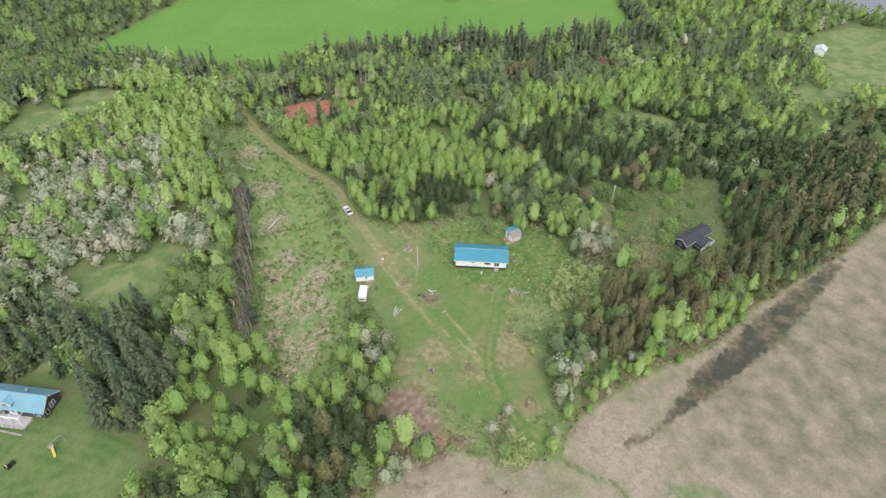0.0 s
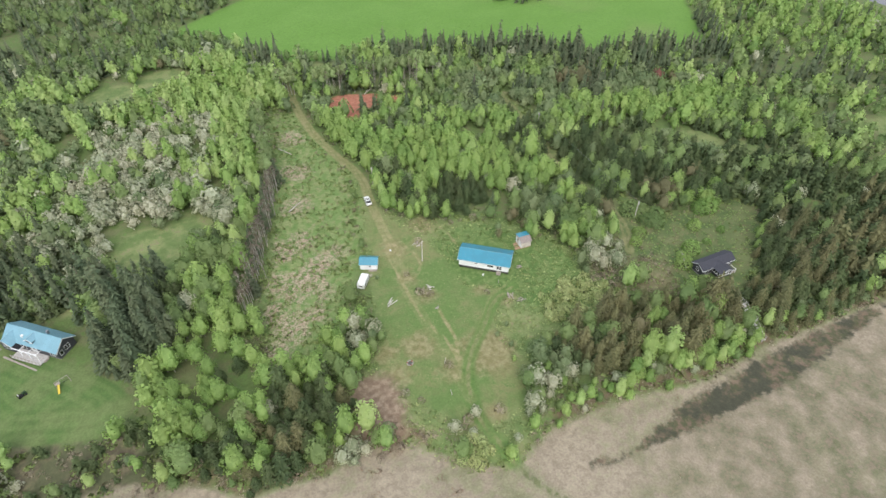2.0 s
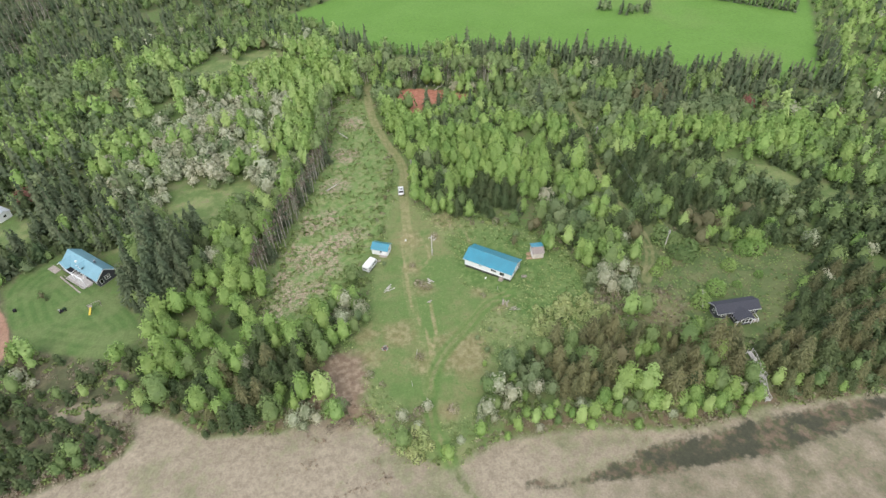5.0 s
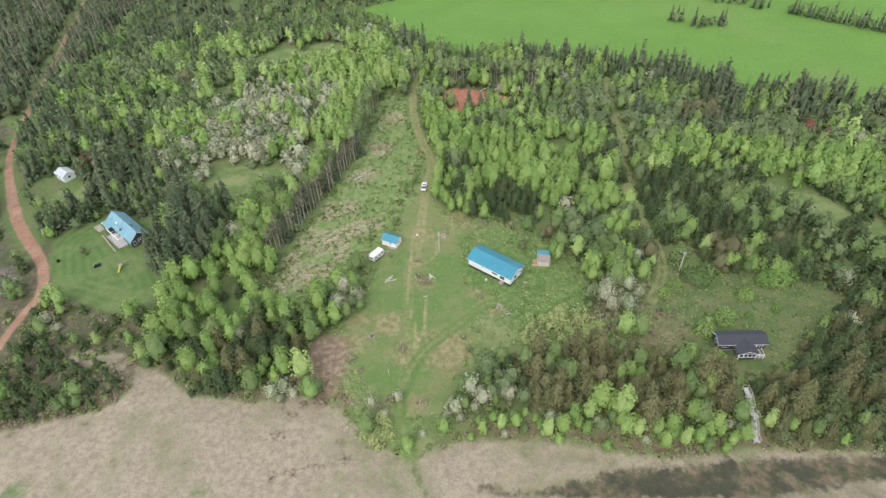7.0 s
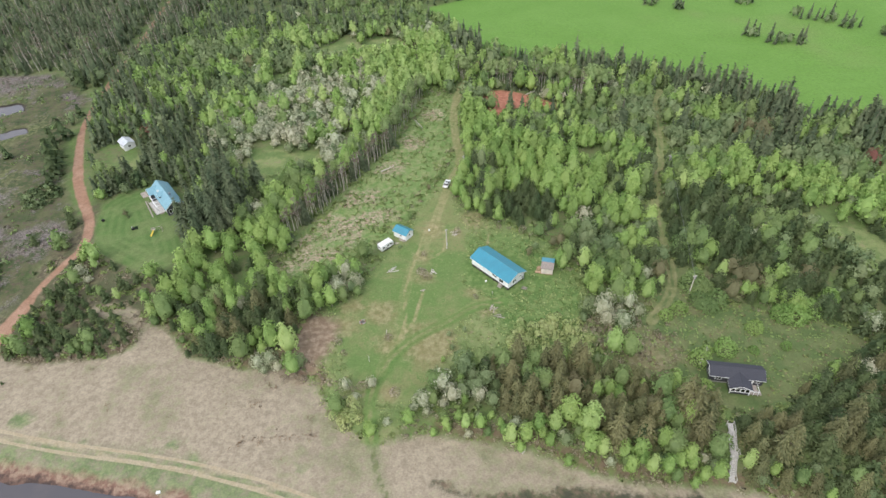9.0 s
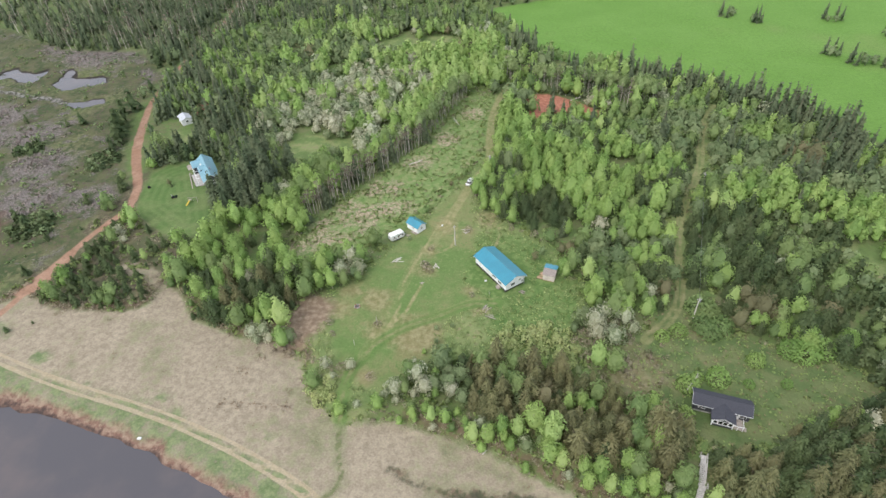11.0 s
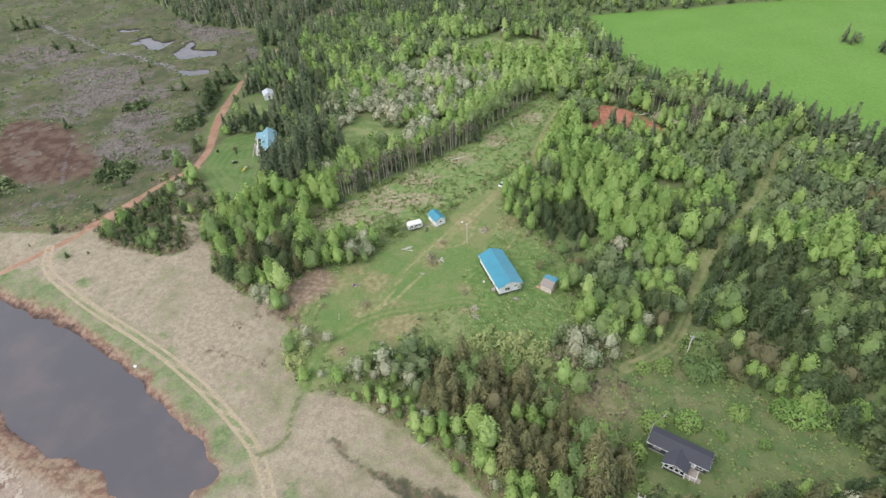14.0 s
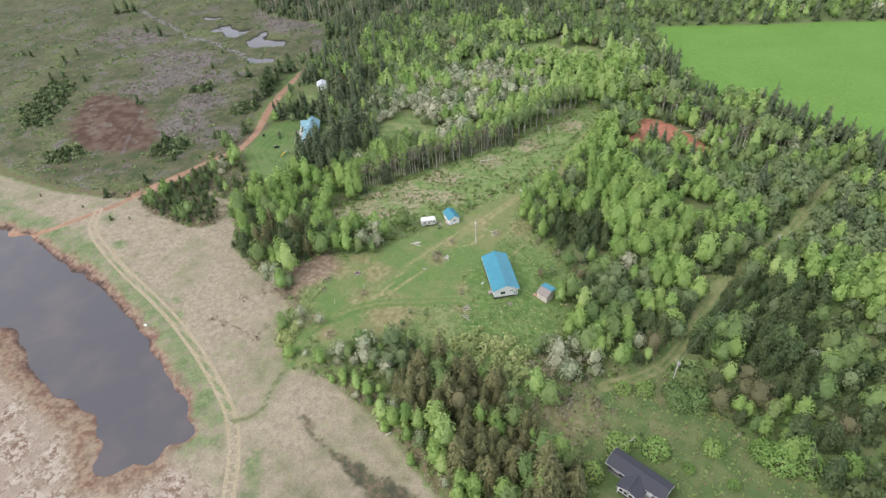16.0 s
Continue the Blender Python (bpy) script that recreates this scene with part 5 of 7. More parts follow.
def slope(bm, x0, x1, y0, z0, y1, z1, thick=0.1):
    """One roof slope from the eave (y0, z0) to the ridge (y1, z1)."""
    n = Vector((0, z0 - z1, y1 - y0)).normalized()
    if n.z < 0:
        n = -n
    a, b = Vector((0, y0, z0)), Vector((0, y1, z1))
    v = []
    for k in (0, thick):
        for x, p in ((x0, a), (x1, a), (x1, b), (x0, b)):
            v.append(bm.verts.new(Vector((x, p.y, p.z)) + n * k))
    for q in ((0, 3, 2, 1), (4, 5, 6, 7), (0, 1, 5, 4), (1, 2, 6, 5), (2, 3, 7, 6), (3, 0, 4, 7)):
        bm.faces.new([v[i] for i in q])
    bmesh.ops.recalc_face_normals(bm, faces=bm.faces[:])
    return bm


def metal_slope(parent, x0, x1, y0, z0, y1, z1, thick, gap, material, label="ribbed sheet metal", name="roof_slope", turn=None):
    """A sheet metal slope with its raised ribs."""
    ob = part(name, slope(bmesh.new(), x0, x1, y0, z0, y1, z1, thick), material, parent, label)
    n = Vector((0, z0 - z1, y1 - y0)).normalized()
    n = n if n.z > 0 else -n
    o = n * thick
    rib = slope(bmesh.new(), -0.03, 0.03, y0 + o.y, z0 + o.z, y1 + o.y, z1 + o.z, 0.02)
    me = bpy.data.meshes.new("rib")
    rib.to_mesh(me)
    rib.free()
    me.materials.append(material)
    k = max(2, int((x1 - x0) / gap))
    for i in range(k + 1):
        r = part("rib", me, material, ob)
        r.location.x = x0 + 0.03 + (x1 - x0 - 0.06) * i / k
    if turn:
        ob.matrix_basis = turn
    return ob


def gable_body(bm, x0, x1, y0, y1, z0, z1, rise):
    """Walls of a gabled body; the ridge runs along x."""
    ym = (y0 + y1) / 2
    prof = [(y0, z0), (y1, z0), (y1, z1), (ym, z1 + rise), (y0, z1)]
    a = [bm.verts.new((x0, y, z)) for y, z in prof]
    b = [bm.verts.new((x1, y, z)) for y, z in prof]
    bm.faces.new(a)
    bm.faces.new(b[::-1])
    for i in range(5):
        j = (i + 1) % 5
        bm.faces.new((a[j], a[i], b[i], b[j]))
    bmesh.ops.recalc_face_normals(bm, faces=bm.faces[:])
    return bm


def window(parent, x, y, z, w, h, facing, panes=1, bars=0):
    """A window on a wall: facing is the wall's outward turn in degrees (0: towards -y)."""
    bm = bmesh.new()
    f = 0.09
    for a in ((-w / 2 - f, -0.05, -h / 2 - f, w / 2 + f, 0.03, -h / 2), (-w / 2 - f, -0.05, h / 2, w / 2 + f, 0.03, h / 2 + f), (-w / 2 - f, -0.05, -h / 2, -w / 2, 0.03, h / 2), (w / 2, -0.05, -h / 2, w / 2 + f, 0.03, h / 2)):
        box(bm, *a)
    for i in range(1, panes):
        xx = -w / 2 + w * i / panes
        box(bm, xx - 0.03, -0.045, -h / 2, xx + 0.03, 0.02, h / 2)
    if bars:
        box(bm, -w / 2, -0.04, -0.025, w / 2, 0.02, 0.025)
    ob = part("window", bm, TRIM, parent, "white-framed window with dark glass")
    ob.matrix_basis = pose(x, y, z, 0, 0, facing)
    for i in range(panes):
        xa, xb = -w / 2 + w * i / panes, -w / 2 + w * (i + 1) / panes
        part("pane", boxed(xa, -0.02, -h / 2, xb, 0.01, h / 2), GLASS, ob)
    return ob


def door(parent, x, y, z, w, h, facing, material=None):
    bm = boxed(-w / 2, -0.04, 0, w / 2, 0.03, h)
    box(bm, -w / 2 - 0.09, -0.03, 0, -w / 2, 0.03, h + 0.09)
    box(bm, w / 2, -0.03, 0, w / 2 + 0.09, 0.03, h + 0.09)
    ob = part("door", bm, material or TRIM, parent, "plain entrance door")
    ob.matrix_basis = pose(x, y, z, 0, 0, facing)
    part("handle", boxed(w / 2 - 0.14, -0.09, h * 0.46, w / 2 - 0.08, -0.04, h * 0.5), STEEL, ob)
    part("pane", boxed(-w * 0.3, -0.05, h * 0.55, w * 0.3, -0.03, h * 0.9), GLASS, ob)


# ---- the white bungalow ----
def bungalow():
    ob = thing("house", 73.65, 86.85, -2.1, -37.9, "white bungalow with a bright blue metal roof standing in rough grass", "house")
    L, W, h = 6.72, 3.02, 2.62
    # the crawl space is open: its shade is a solid dark box
    part("skirting", boxed(-L + 0.15, -W + 0.12, -0.5, L - 0.15, W - 0.12, 0.32), DARK, ob, "dark solid block standing in for shade in the open crawl space")
    part("wall", gable_body(bmesh.new(), -L, L, -W, W, 0.3, h, 1.28), WHITE, ob)
    ov = 0.42
    k = 1.28 / W
    for s in (-1, 1):
        metal_slope(ob, -L - 0.4, L + 0.4, s * (W + ov), h - k * ov, 0, h + 1.28 + 0.03, 0.08, 0.9, BLUE_ROOF, "ribbed blue sheet metal")
    bm = prism(bmesh.new(), [(-0.22, h + 1.27), (0, h + 1.44), (0.22, h + 1.27), (0, h + 1.36)], -L - 0.42, L + 0.42)
    bmesh.ops.rotate(bm, verts=bm.verts[:], cent=(0, 0, 0), matrix=Matrix.Rotation(radians(90), 3, "Z"))
    part("ridge_cap", bm, BLUE_ROOF, ob)
    for s in (-1, 1):
        part("eave_trim", boxed(-L - 0.4, s * (W + ov) - 0.03, h - k * ov - 0.14, L + 0.4, s * (W + ov) + 0.03, h - k * ov + 0.01), TRIM, ob)
        for e in (-1, 1):
            bm = slope(bmesh.new(), e * (L + 0.41) - 0.025, e * (L + 0.41) + 0.025, s * (W + ov), h - k * ov - 0.16, 0, h + 1.28 - 0.13, 0.15)
            part("barge_board", bm, TRIM, ob)
    for i in range(6):
        for s in (-1, 1):
            part("pier", boxed(-L + 0.3 + i * 2.55, s * (W - 0.15) - 0.2, -0.6, -L + 0.6 + i * 2.55, s * (W - 0.15) + 0.1, 0.3), DARK, ob)
    window(ob, -L * 0.32, -W, 1.85, 0.8, 0.45, 0)
    window(ob, L * 0.26, -W, 1.55, 1.5, 0.7, 0, 3)
    window(ob, L * 0.62, -W, 1.35, 1.3, 1.1, 0, 2, 1)
    window(ob, L, -0.8, 1.45, 1.15, 0.85, 90, 2)
    window(ob, L, 1.45, 1.9, 0.8, 0.35, 90)
    bm = bmesh.new()
    for i in range(3):
        box(bm, L * 0.62 - 0.6, -W - 0.35 - i * 0.28, -0.5, L * 0.62 + 0.6, -W - 0.05 - i * 0.28, 0.2 - i * 0.19)
    part("step", bm, WOOD, ob, "grey wooden steps below the double window")
    bm = bmesh.new()
    tube(bm, (L + 0.25, W - 0.4, -0.4), (L + 0.25, W - 0.4, 2.1), 0.09, 0.09, 8)
    tube(bm, (L + 0.25, W - 0.4, 2.1), (L + 0.02, W - 0.4, 2.3), 0.09, 0.06, 8)
    part("stove_pipe", bm, STEEL, ob)
    part("meter_box", boxed(L, W - 1.0, 0.9, L + 0.18, W - 0.65, 1.4), STEEL, ob)


bungalow()


# ---- shed, camper, car, pole ----
def white_shed():
    ob = thing("shed", 44.75, 99.5, ground_z(44.75, 99.5), -25, "small white shed with a blue metal roof beside the camper", "shed")
    L, W, h = 2.3, 1.6, 2.05
    part("wall", gable_body(bmesh.new(), -L, L, -W, W, 0.05, h, 0.95), WHITE, ob)
    k = 0.95 / W
    for s in (-1, 1):
        metal_slope(ob, -L - 0.25, L + 0.25, s * (W + 0.25), h - k * 0.25, 0, h + 0.97, 0.06, 0.6, BLUE_ROOF, "ribbed blue sheet metal")
        part("eave_trim", boxed(-L - 0.25, s * (W + 0.25) - 0.02, h - k * 0.25 - 0.1, L + 0.25, s * (W + 0.25) + 0.02, h - k * 0.25), TRIM, ob)
    door(ob, 0.4, -W, 0.1, 0.85, 1.85, 0)
    part("step", boxed(0.0, -W - 0.7, -0.1, 1.4, -W - 0.04, 0.16), WOOD, ob)
    part("step", boxed(1.5, -W - 0.6, -0.1, 2.2, -W - 0.1, 0.3), WOOD, ob)
    window(ob, L, 0, 1.35, 0.6, 0.5, 90)


white_shed()


def camper():
    ob = thing("camper_trailer", 41.0, 93.3, ground_z(41, 93.3), 54, "old white camper trailer parked beside the shed", "trailer")
    ob.scale = (0.86, 0.9, 0.92)
    bm = bmesh.new()
    prism(bm, [(-2.5, 0.55), (2.35, 0.55), (2.6, 1.0), (2.55, 2.0), (2.2, 2.42), (-2.2, 2.5), (-2.55, 2.1), (-2.6, 0.9)], -1.08, 1.08)
    bmesh.ops.bevel(bm, geom=bm.edges[:], offset=0.07, segments=2, affect="EDGES")
    part("body", bm, WHITE_METAL, ob)
    part("stripe", boxed(-2.45, -1.095, 1.0, 2.4, -1.075, 1.18), plain("brown_stripe", (0.2, 0.13, 0.08)), ob)
    part("stripe", boxed(-2.45, 1.075, 1.0, 2.4, 1.095, 1.18), bpy.data.materials["brown_stripe"], ob)
    for x, w in ((-1.5, 0.9), (0.2, 0.9), (1.75, 0.6)):
        window(ob, x, -1.08, 1.65, w, 0.5, 0)
    door(ob, 1.05, -1.08, 0.6, 0.6, 1.65, 0, WHITE_METAL)
    window(ob, 2.56, 0, 1.6, 1.2, 0.5, 90)
    window(ob, -2.56, 0, 1.6, 1.2, 0.5, -90)
    part("roof_vent", boxed(-0.3, -0.25, 2.44, 0.3, 0.25, 2.6, 0.03), WHITE_METAL, ob)
    for s in (-1, 1):
        for x in (-0.75, 0.05):
            bm = tube(bmesh.new(), (x, s * 0.85, 0.33), (x, s * 1.05, 0.33), 0.33, 0.33, 16)
            w = part("wheel", bm, RUBBER, ob)
            part("rim", tube(bmesh.new(), (x, s * 1.05, 0.33), (x, s * 1.065, 0.33), 0.18, 0.17, 12), STEEL, w)
    bm = bmesh.new()
    for s in (-1, 1):
        tube(bm, (2.4, s * 0.6, 0.5), (3.5, 0, 0.45), 0.05, 0.05)
    tube(bm, (3.45, 0, -0.05), (3.45, 0, 0.6), 0.04, 0.04)
    part("hitch", bm, STEEL, ob)


camper()


def car():
    ob = thing("car", 53.2, 125.4, ground_z(53.2, 125.4), 85, "white sedan with dark windows parked on the grassy lane", "car")
    ob.scale = (0.92, 0.92, 0.95)
    body = [(-2.3, 0.35), (2.25, 0.35), (2.35, 0.55), (2.3, 0.78), (1.3, 0.92), (-1.75, 0.98), (-2.3, 0.9), (-2.38, 0.6)]
    bm = prism(bmesh.new(), body, -0.9, 0.9)
    bmesh.ops.bevel(bm, geom=bm.edges[:], offset=0.07, segments=2, affect="EDGES")
    part("body", bm, CAR_PAINT, ob)
    cab = bmesh.new()
    lo, hi = [(-1.95, -0.82), (1.15, -0.82), (1.15, 0.82), (-1.95, 0.82)], [(-1.3, -0.62), (0.3, -0.62), (0.3, 0.62), (-1.3, 0.62)]
    a = [cab.verts.new((x, y, 0.9)) for x, y in lo]
    b = [cab.verts.new((x, y, 1.42)) for x, y in hi]
    for i in range(4):
        cab.faces.new((a[i], a[(i + 1) % 4], b[(i + 1) % 4], b[i]))
    cab.faces.new(b)
    cab.faces.new(a[::-1])
    part("windows", cab, GLASS, ob, "dark glass all round the cabin")
    part("roof", boxed(-1.15, -0.6, 1.40, 0.12, 0.6, 1.46, 0.03), CAR_PAINT, ob)
    part("sunroof", boxed(-0.6, -0.4, 1.455, 0.0, 0.4, 1.475), GLASS, ob)
    for x in (-0.45,):
        for s in (-1, 1):
            bm = tube(bmesh.new(), (x, s * 0.83, 0.92), (x, s * 0.65, 1.42), 0.05, 0.05, 4)
            part("door_pillar", bm, CAR_PAINT, ob)
    for x in (-1.45, 1.45):
        for s in (-1, 1):
            w = part("wheel", tube(bmesh.new(), (x, s * 0.7, 0.32), (x, s * 0.92, 0.32), 0.32, 0.32, 16), RUBBER, ob)
            part("rim", tube(bmesh.new(), (x, s * 0.92, 0.32), (x, s * 0.935, 0.32), 0.2, 0.18, 12), STEEL, w)
    for s in (-1, 1):
        part("headlight", boxed(2.2, s * 0.65 - 0.18, 0.6, 2.37, s * 0.65 + 0.18, 0.74, 0.03), GLASS, ob)
        part("tail_light", boxed(-2.4, s * 0.68 - 0.16, 0.68, -2.28, s * 0.68 + 0.16, 0.84, 0.02), RED_PAINT, ob)
        part("mirror", boxed(0.72, s * 0.98 - 0.1, 0.92, 0.86, s * 0.98 + 0.1, 1.05, 0.02), CAR_PAINT, ob)


car()


def utility_pole(x, y, h, arm, turn, label, lamp=False):
    ob = thing("utility_pole", x, y, ground_z(x, y), turn, label, "pole", "utility poles")
    part("post", tube(bmesh.new(), (0, 0, -0.6), (0, 0, h), 0.17, 0.11, 10), POLE_WOOD, ob)
    if arm:
        part("crossarm", boxed(-arm / 2, -0.06, h - 0.55, arm / 2, 0.06, h - 0.4), POLE_WOOD, ob)
        for i in (-0.42, 0, 0.42):
            part("insulator", tube(bmesh.new(), (arm * i, 0, h - 0.4), (arm * i, 0, h - 0.22), 0.05, 0.035, 8), WHITE_METAL, ob)
    part("transformer" if lamp else "meter_box", tube(bmesh.new(), (0.28, 0, h - 1.4), (0.28, 0, h - 0.75), 0.2, 0.2, 12) if lamp else boxed(0.1, -0.15, 1.4, 0.3, 0.15, 1.9), STEEL, ob)


utility_pole(58.45, 94.9, 7.1, 0.9, 50, "pale wooden utility pole standing in the yard")
utility_pole(122.2, 85.0, 6.6, 1.0, 20, "wooden utility pole at the bend of the grassy lane", True)
utility_pole(122.8, 140.7, 6.8, 1.0, 10, "wooden utility pole among the trees along the lane", True)
utility_pole(57.5, 133.0, 6.8, 0.9, 40, "pale wooden utility pole beside the grassy lane", True)


def cable(name, p, q, sag, label):
    cu = bpy.data.curves.new(name, "CURVE")
    cu.dimensions, cu.bevel_depth, cu.bevel_resolution = "3D", 0.018, 1
    sp = cu.splines.new("POLY")
    sp.points.add(16)
    for i in range(17):
        f = i / 16
        sp.points[i].co = (p[0] + (q[0] - p[0]) * f, p[1] + (q[1] - p[1]) * f, p[2] + (q[2] - p[2]) * f - sag * 4 * f * (1 - f), 1)
    cu.materials.append(STEEL)
    tagged(new(name, cu), label, "cable")


za, zb = ground_z(122.2, 85.0) + 6.4, ground_z(122.8, 140.7) + 6.6
cable("power_cable", (122.2, 85.0, za), (122.8, 140.7, zb), 0.9, "thin grey power cable strung between two utility poles")


# ---- little outbuilding with a deck ----
def outbuilding():
    ob = thing("outbuilding", 86.7, 89.0, ground_z(86.7, 88.6), -3, "small pale board shed with half blue, half brown roof", "shed")
    ob.scale = (0.86, 0.86, 1.16)
    L, W, h = 1.75, 1.9, 2.0
    bm = prism(bmesh.new(), [(-W, 0.15), (W, 0.15), (W, 2.38), (-0.15, 2.58), (-W, 1.85)], -L, L)
    bmesh.ops.rotate(bm, verts=bm.verts[:], cent=(0, 0, 0), matrix=Matrix.Rotation(radians(90), 3, "Z"))
    bmesh.ops.scale(bm, verts=bm.verts[:], vec=(-1, 1, 1))
    bmesh.ops.recalc_face_normals(bm, faces=bm.faces[:])
    part("wall", bm, PALE_WALL, ob)
    part("gable_panel", boxed(-L - 0.03, -W + 0.1, 0.2, -L, W - 0.1, 1.8), WHITE, ob, "whitish sheathing on one end")
    part("roof_slope", slope(bmesh.new(), -L - 0.2, L + 0.2, -W - 0.25, 1.74, -0.15, 2.6, 0.07), BROWN_ROOF, ob, "weathered brown shingles")
    metal_slope(ob, -L - 0.2, L + 0.2, W + 0.25, 2.36, -0.15, 2.62, 0.07, 0.6, BLUE_ROOF, "blue sheet metal")
    part("floor_beam", boxed(-L, -W, -0.2, L, W, 0.16), NEW_WOOD, ob)
    door(ob, -L - 0.03, 0.5, 0.2, 0.8, 1.7, -90, PALE_WALL)
    deck = part("deck", boxed(-3.6, -1.8, 0.02, -L - 0.04, -0.9, 0.1), NEW_WOOD, ob, "unfinished deck frame of pale lumber")
    for y in (-0.4, 0.3, 0.7, 1.2):
        part("joist", boxed(-3.4 + 0.3 * abs(y), y - 0.12, 0.0, -L - 0.04, y + 0.12, 0.12), NEW_WOOD, deck)
    for y in (-1.7, 1.2):
        part("leg", boxed(-3.4, y - 0.06, -0.4, -3.28, y + 0.06, 0.02), NEW_WOOD, deck)


outbuilding()


# ---- charcoal cottage above the marsh ----
def cottage():
    ob = thing("cottage", 127.8, 59.75, ground_z(127.8, 59) + 0.05, 0.3, "charcoal cottage with dark shingled roof and white-trimmed sun porch", "house")
    ob.scale = (0.97, 0.88, 0.94)
    L, W, h = 5.5, 1.95, 2.6
    part("foundation", boxed(-L + 0.1, -W + 0.1, -0.5, L - 0.1, W - 0.1, 0.4), BLOCK, ob)
    part("wall", gable_body(bmesh.new(), -L, L, -W, W, 0.38, h, 1.0), DARK_WALL, ob)
    k = 1.0 / W
    for s in (-1, 1):
        part("roof_slope", slope(bmesh.new(), -L - 0.35, L + 0.35, s * (W + 0.4), h - k * 0.4, 0, h + 1.02, 0.1), DARK_ROOF, ob, "charcoal asphalt shingles")
        part("gutter", boxed(-L - 0.35, s * (W + 0.42) - 0.05, h - k * 0.42 - 0.1, L + 0.35, s * (W + 0.42) + 0.05, h - k * 0.42 + 0.02), TRIM, ob, "white gutter")
        for e in (-1, 1):
            part("barge_board", slope(bmesh.new(), e * (L + 0.36) - 0.025, e * (L + 0.36) + 0.025, s * (W + 0.4), h - k * 0.4 - 0.15, 0, h + 0.88, 0.17), TRIM, ob, "white barge board")
    # sun porch that faces the marsh
    x0, x1, yf, ph = -1.7, 2.3, -5.0, 2.3
    xm = (x0 + x1) / 2
    bm = prism(bmesh.new(), [(x0, 0.1), (x1, 0.1), (x1, ph), (xm, ph + 0.85), (x0, ph)], yf, -W + 0.02)
    porch = part("sun_porch", bm, DARK_WALL, ob)
    for s in (-1, 1):
        bm = slope(bmesh.new(), -0.35 + yf, -0.6, s * 2.35, ph - 0.15, 0, ph + 0.9, 0.1)
        bmesh.ops.rotate(bm, verts=bm.verts[:], cent=(0, 0, 0), matrix=Matrix.Rotation(radians(90), 3, "Z"))
        bmesh.ops.translate(bm, verts=bm.verts[:], vec=(xm, 0, 0))
        part("porch_roof", bm, DARK_ROOF, ob, "charcoal asphalt shingles")
        bm = slope(bmesh.new(), yf - 0.38, yf - 0.32, s * 2.35, ph - 0.3, 0, ph + 0.76, 0.16)
        bmesh.ops.rotate(bm, verts=bm.verts[:], cent=(0, 0, 0), matrix=Matrix.Rotation(radians(90), 3, "Z"))
        bmesh.ops.translate(bm, verts=bm.verts[:], vec=(xm, 0, 0))
        part("barge_board", bm, TRIM, ob, "white barge board")
    for i in range(4):
        window(ob, x0 + 0.55 + i * 0.97, yf, 1.45, 0.7, 0.95, 0)
    for y in (-4.3, -3.3, -2.5):
        window(ob, x0, y, 1.45, 0.65, 0.95, -90)
    for x in (x0, x1):
        part("corner_post", boxed(x - 0.08, yf - 0.06, 0.05, x + 0.08, yf + 0.08, ph), TRIM, ob)
    part("sill", boxed(x0 - 0.06, yf - 0.07, 0.8, x1 + 0.06, yf - 0.02, 0.92), TRIM, ob)
    window(ob, -L, 0, 1.6, 1.0, 0.9, -90, 2)
    window(ob, -3.8, -W, 1.6, 1.2, 0.9, 0, 2)
    window(ob, 4.2, -W, 1.6, 1.2, 0.9, 0, 2)
    door(ob, 3.0, -W, 0.4, 0.9, 2.0, 0)
    deck = part("deck", boxed(x1 + 0.03, -4.8, 0.2, 4.4, -W - 0.02, 0.32), WOOD, ob, "grey wooden deck with a white rail")
    for x in (x1 + 0.1, 3.3, 4.3):
        part("rail_post", boxed(x - 0.05, -4.8, -0.5, x + 0.05, -4.7, 1.25), TRIM, deck)
    part("rail", boxed(x1 + 0.05, -4.8, 1.2, 4.4, -4.7, 1.28), TRIM, deck)
    part("rail", boxed(4.3, -4.7, 1.2, 4.4, -W - 0.5, 1.28), TRIM, deck)
    for i in range(4):
        part("step", boxed(4.41, -4.5, 0.1 - i * 0.17, 4.7 + i * 0.25, -3.4, 0.2 - i * 0.17), WOOD, ob)


cottage()


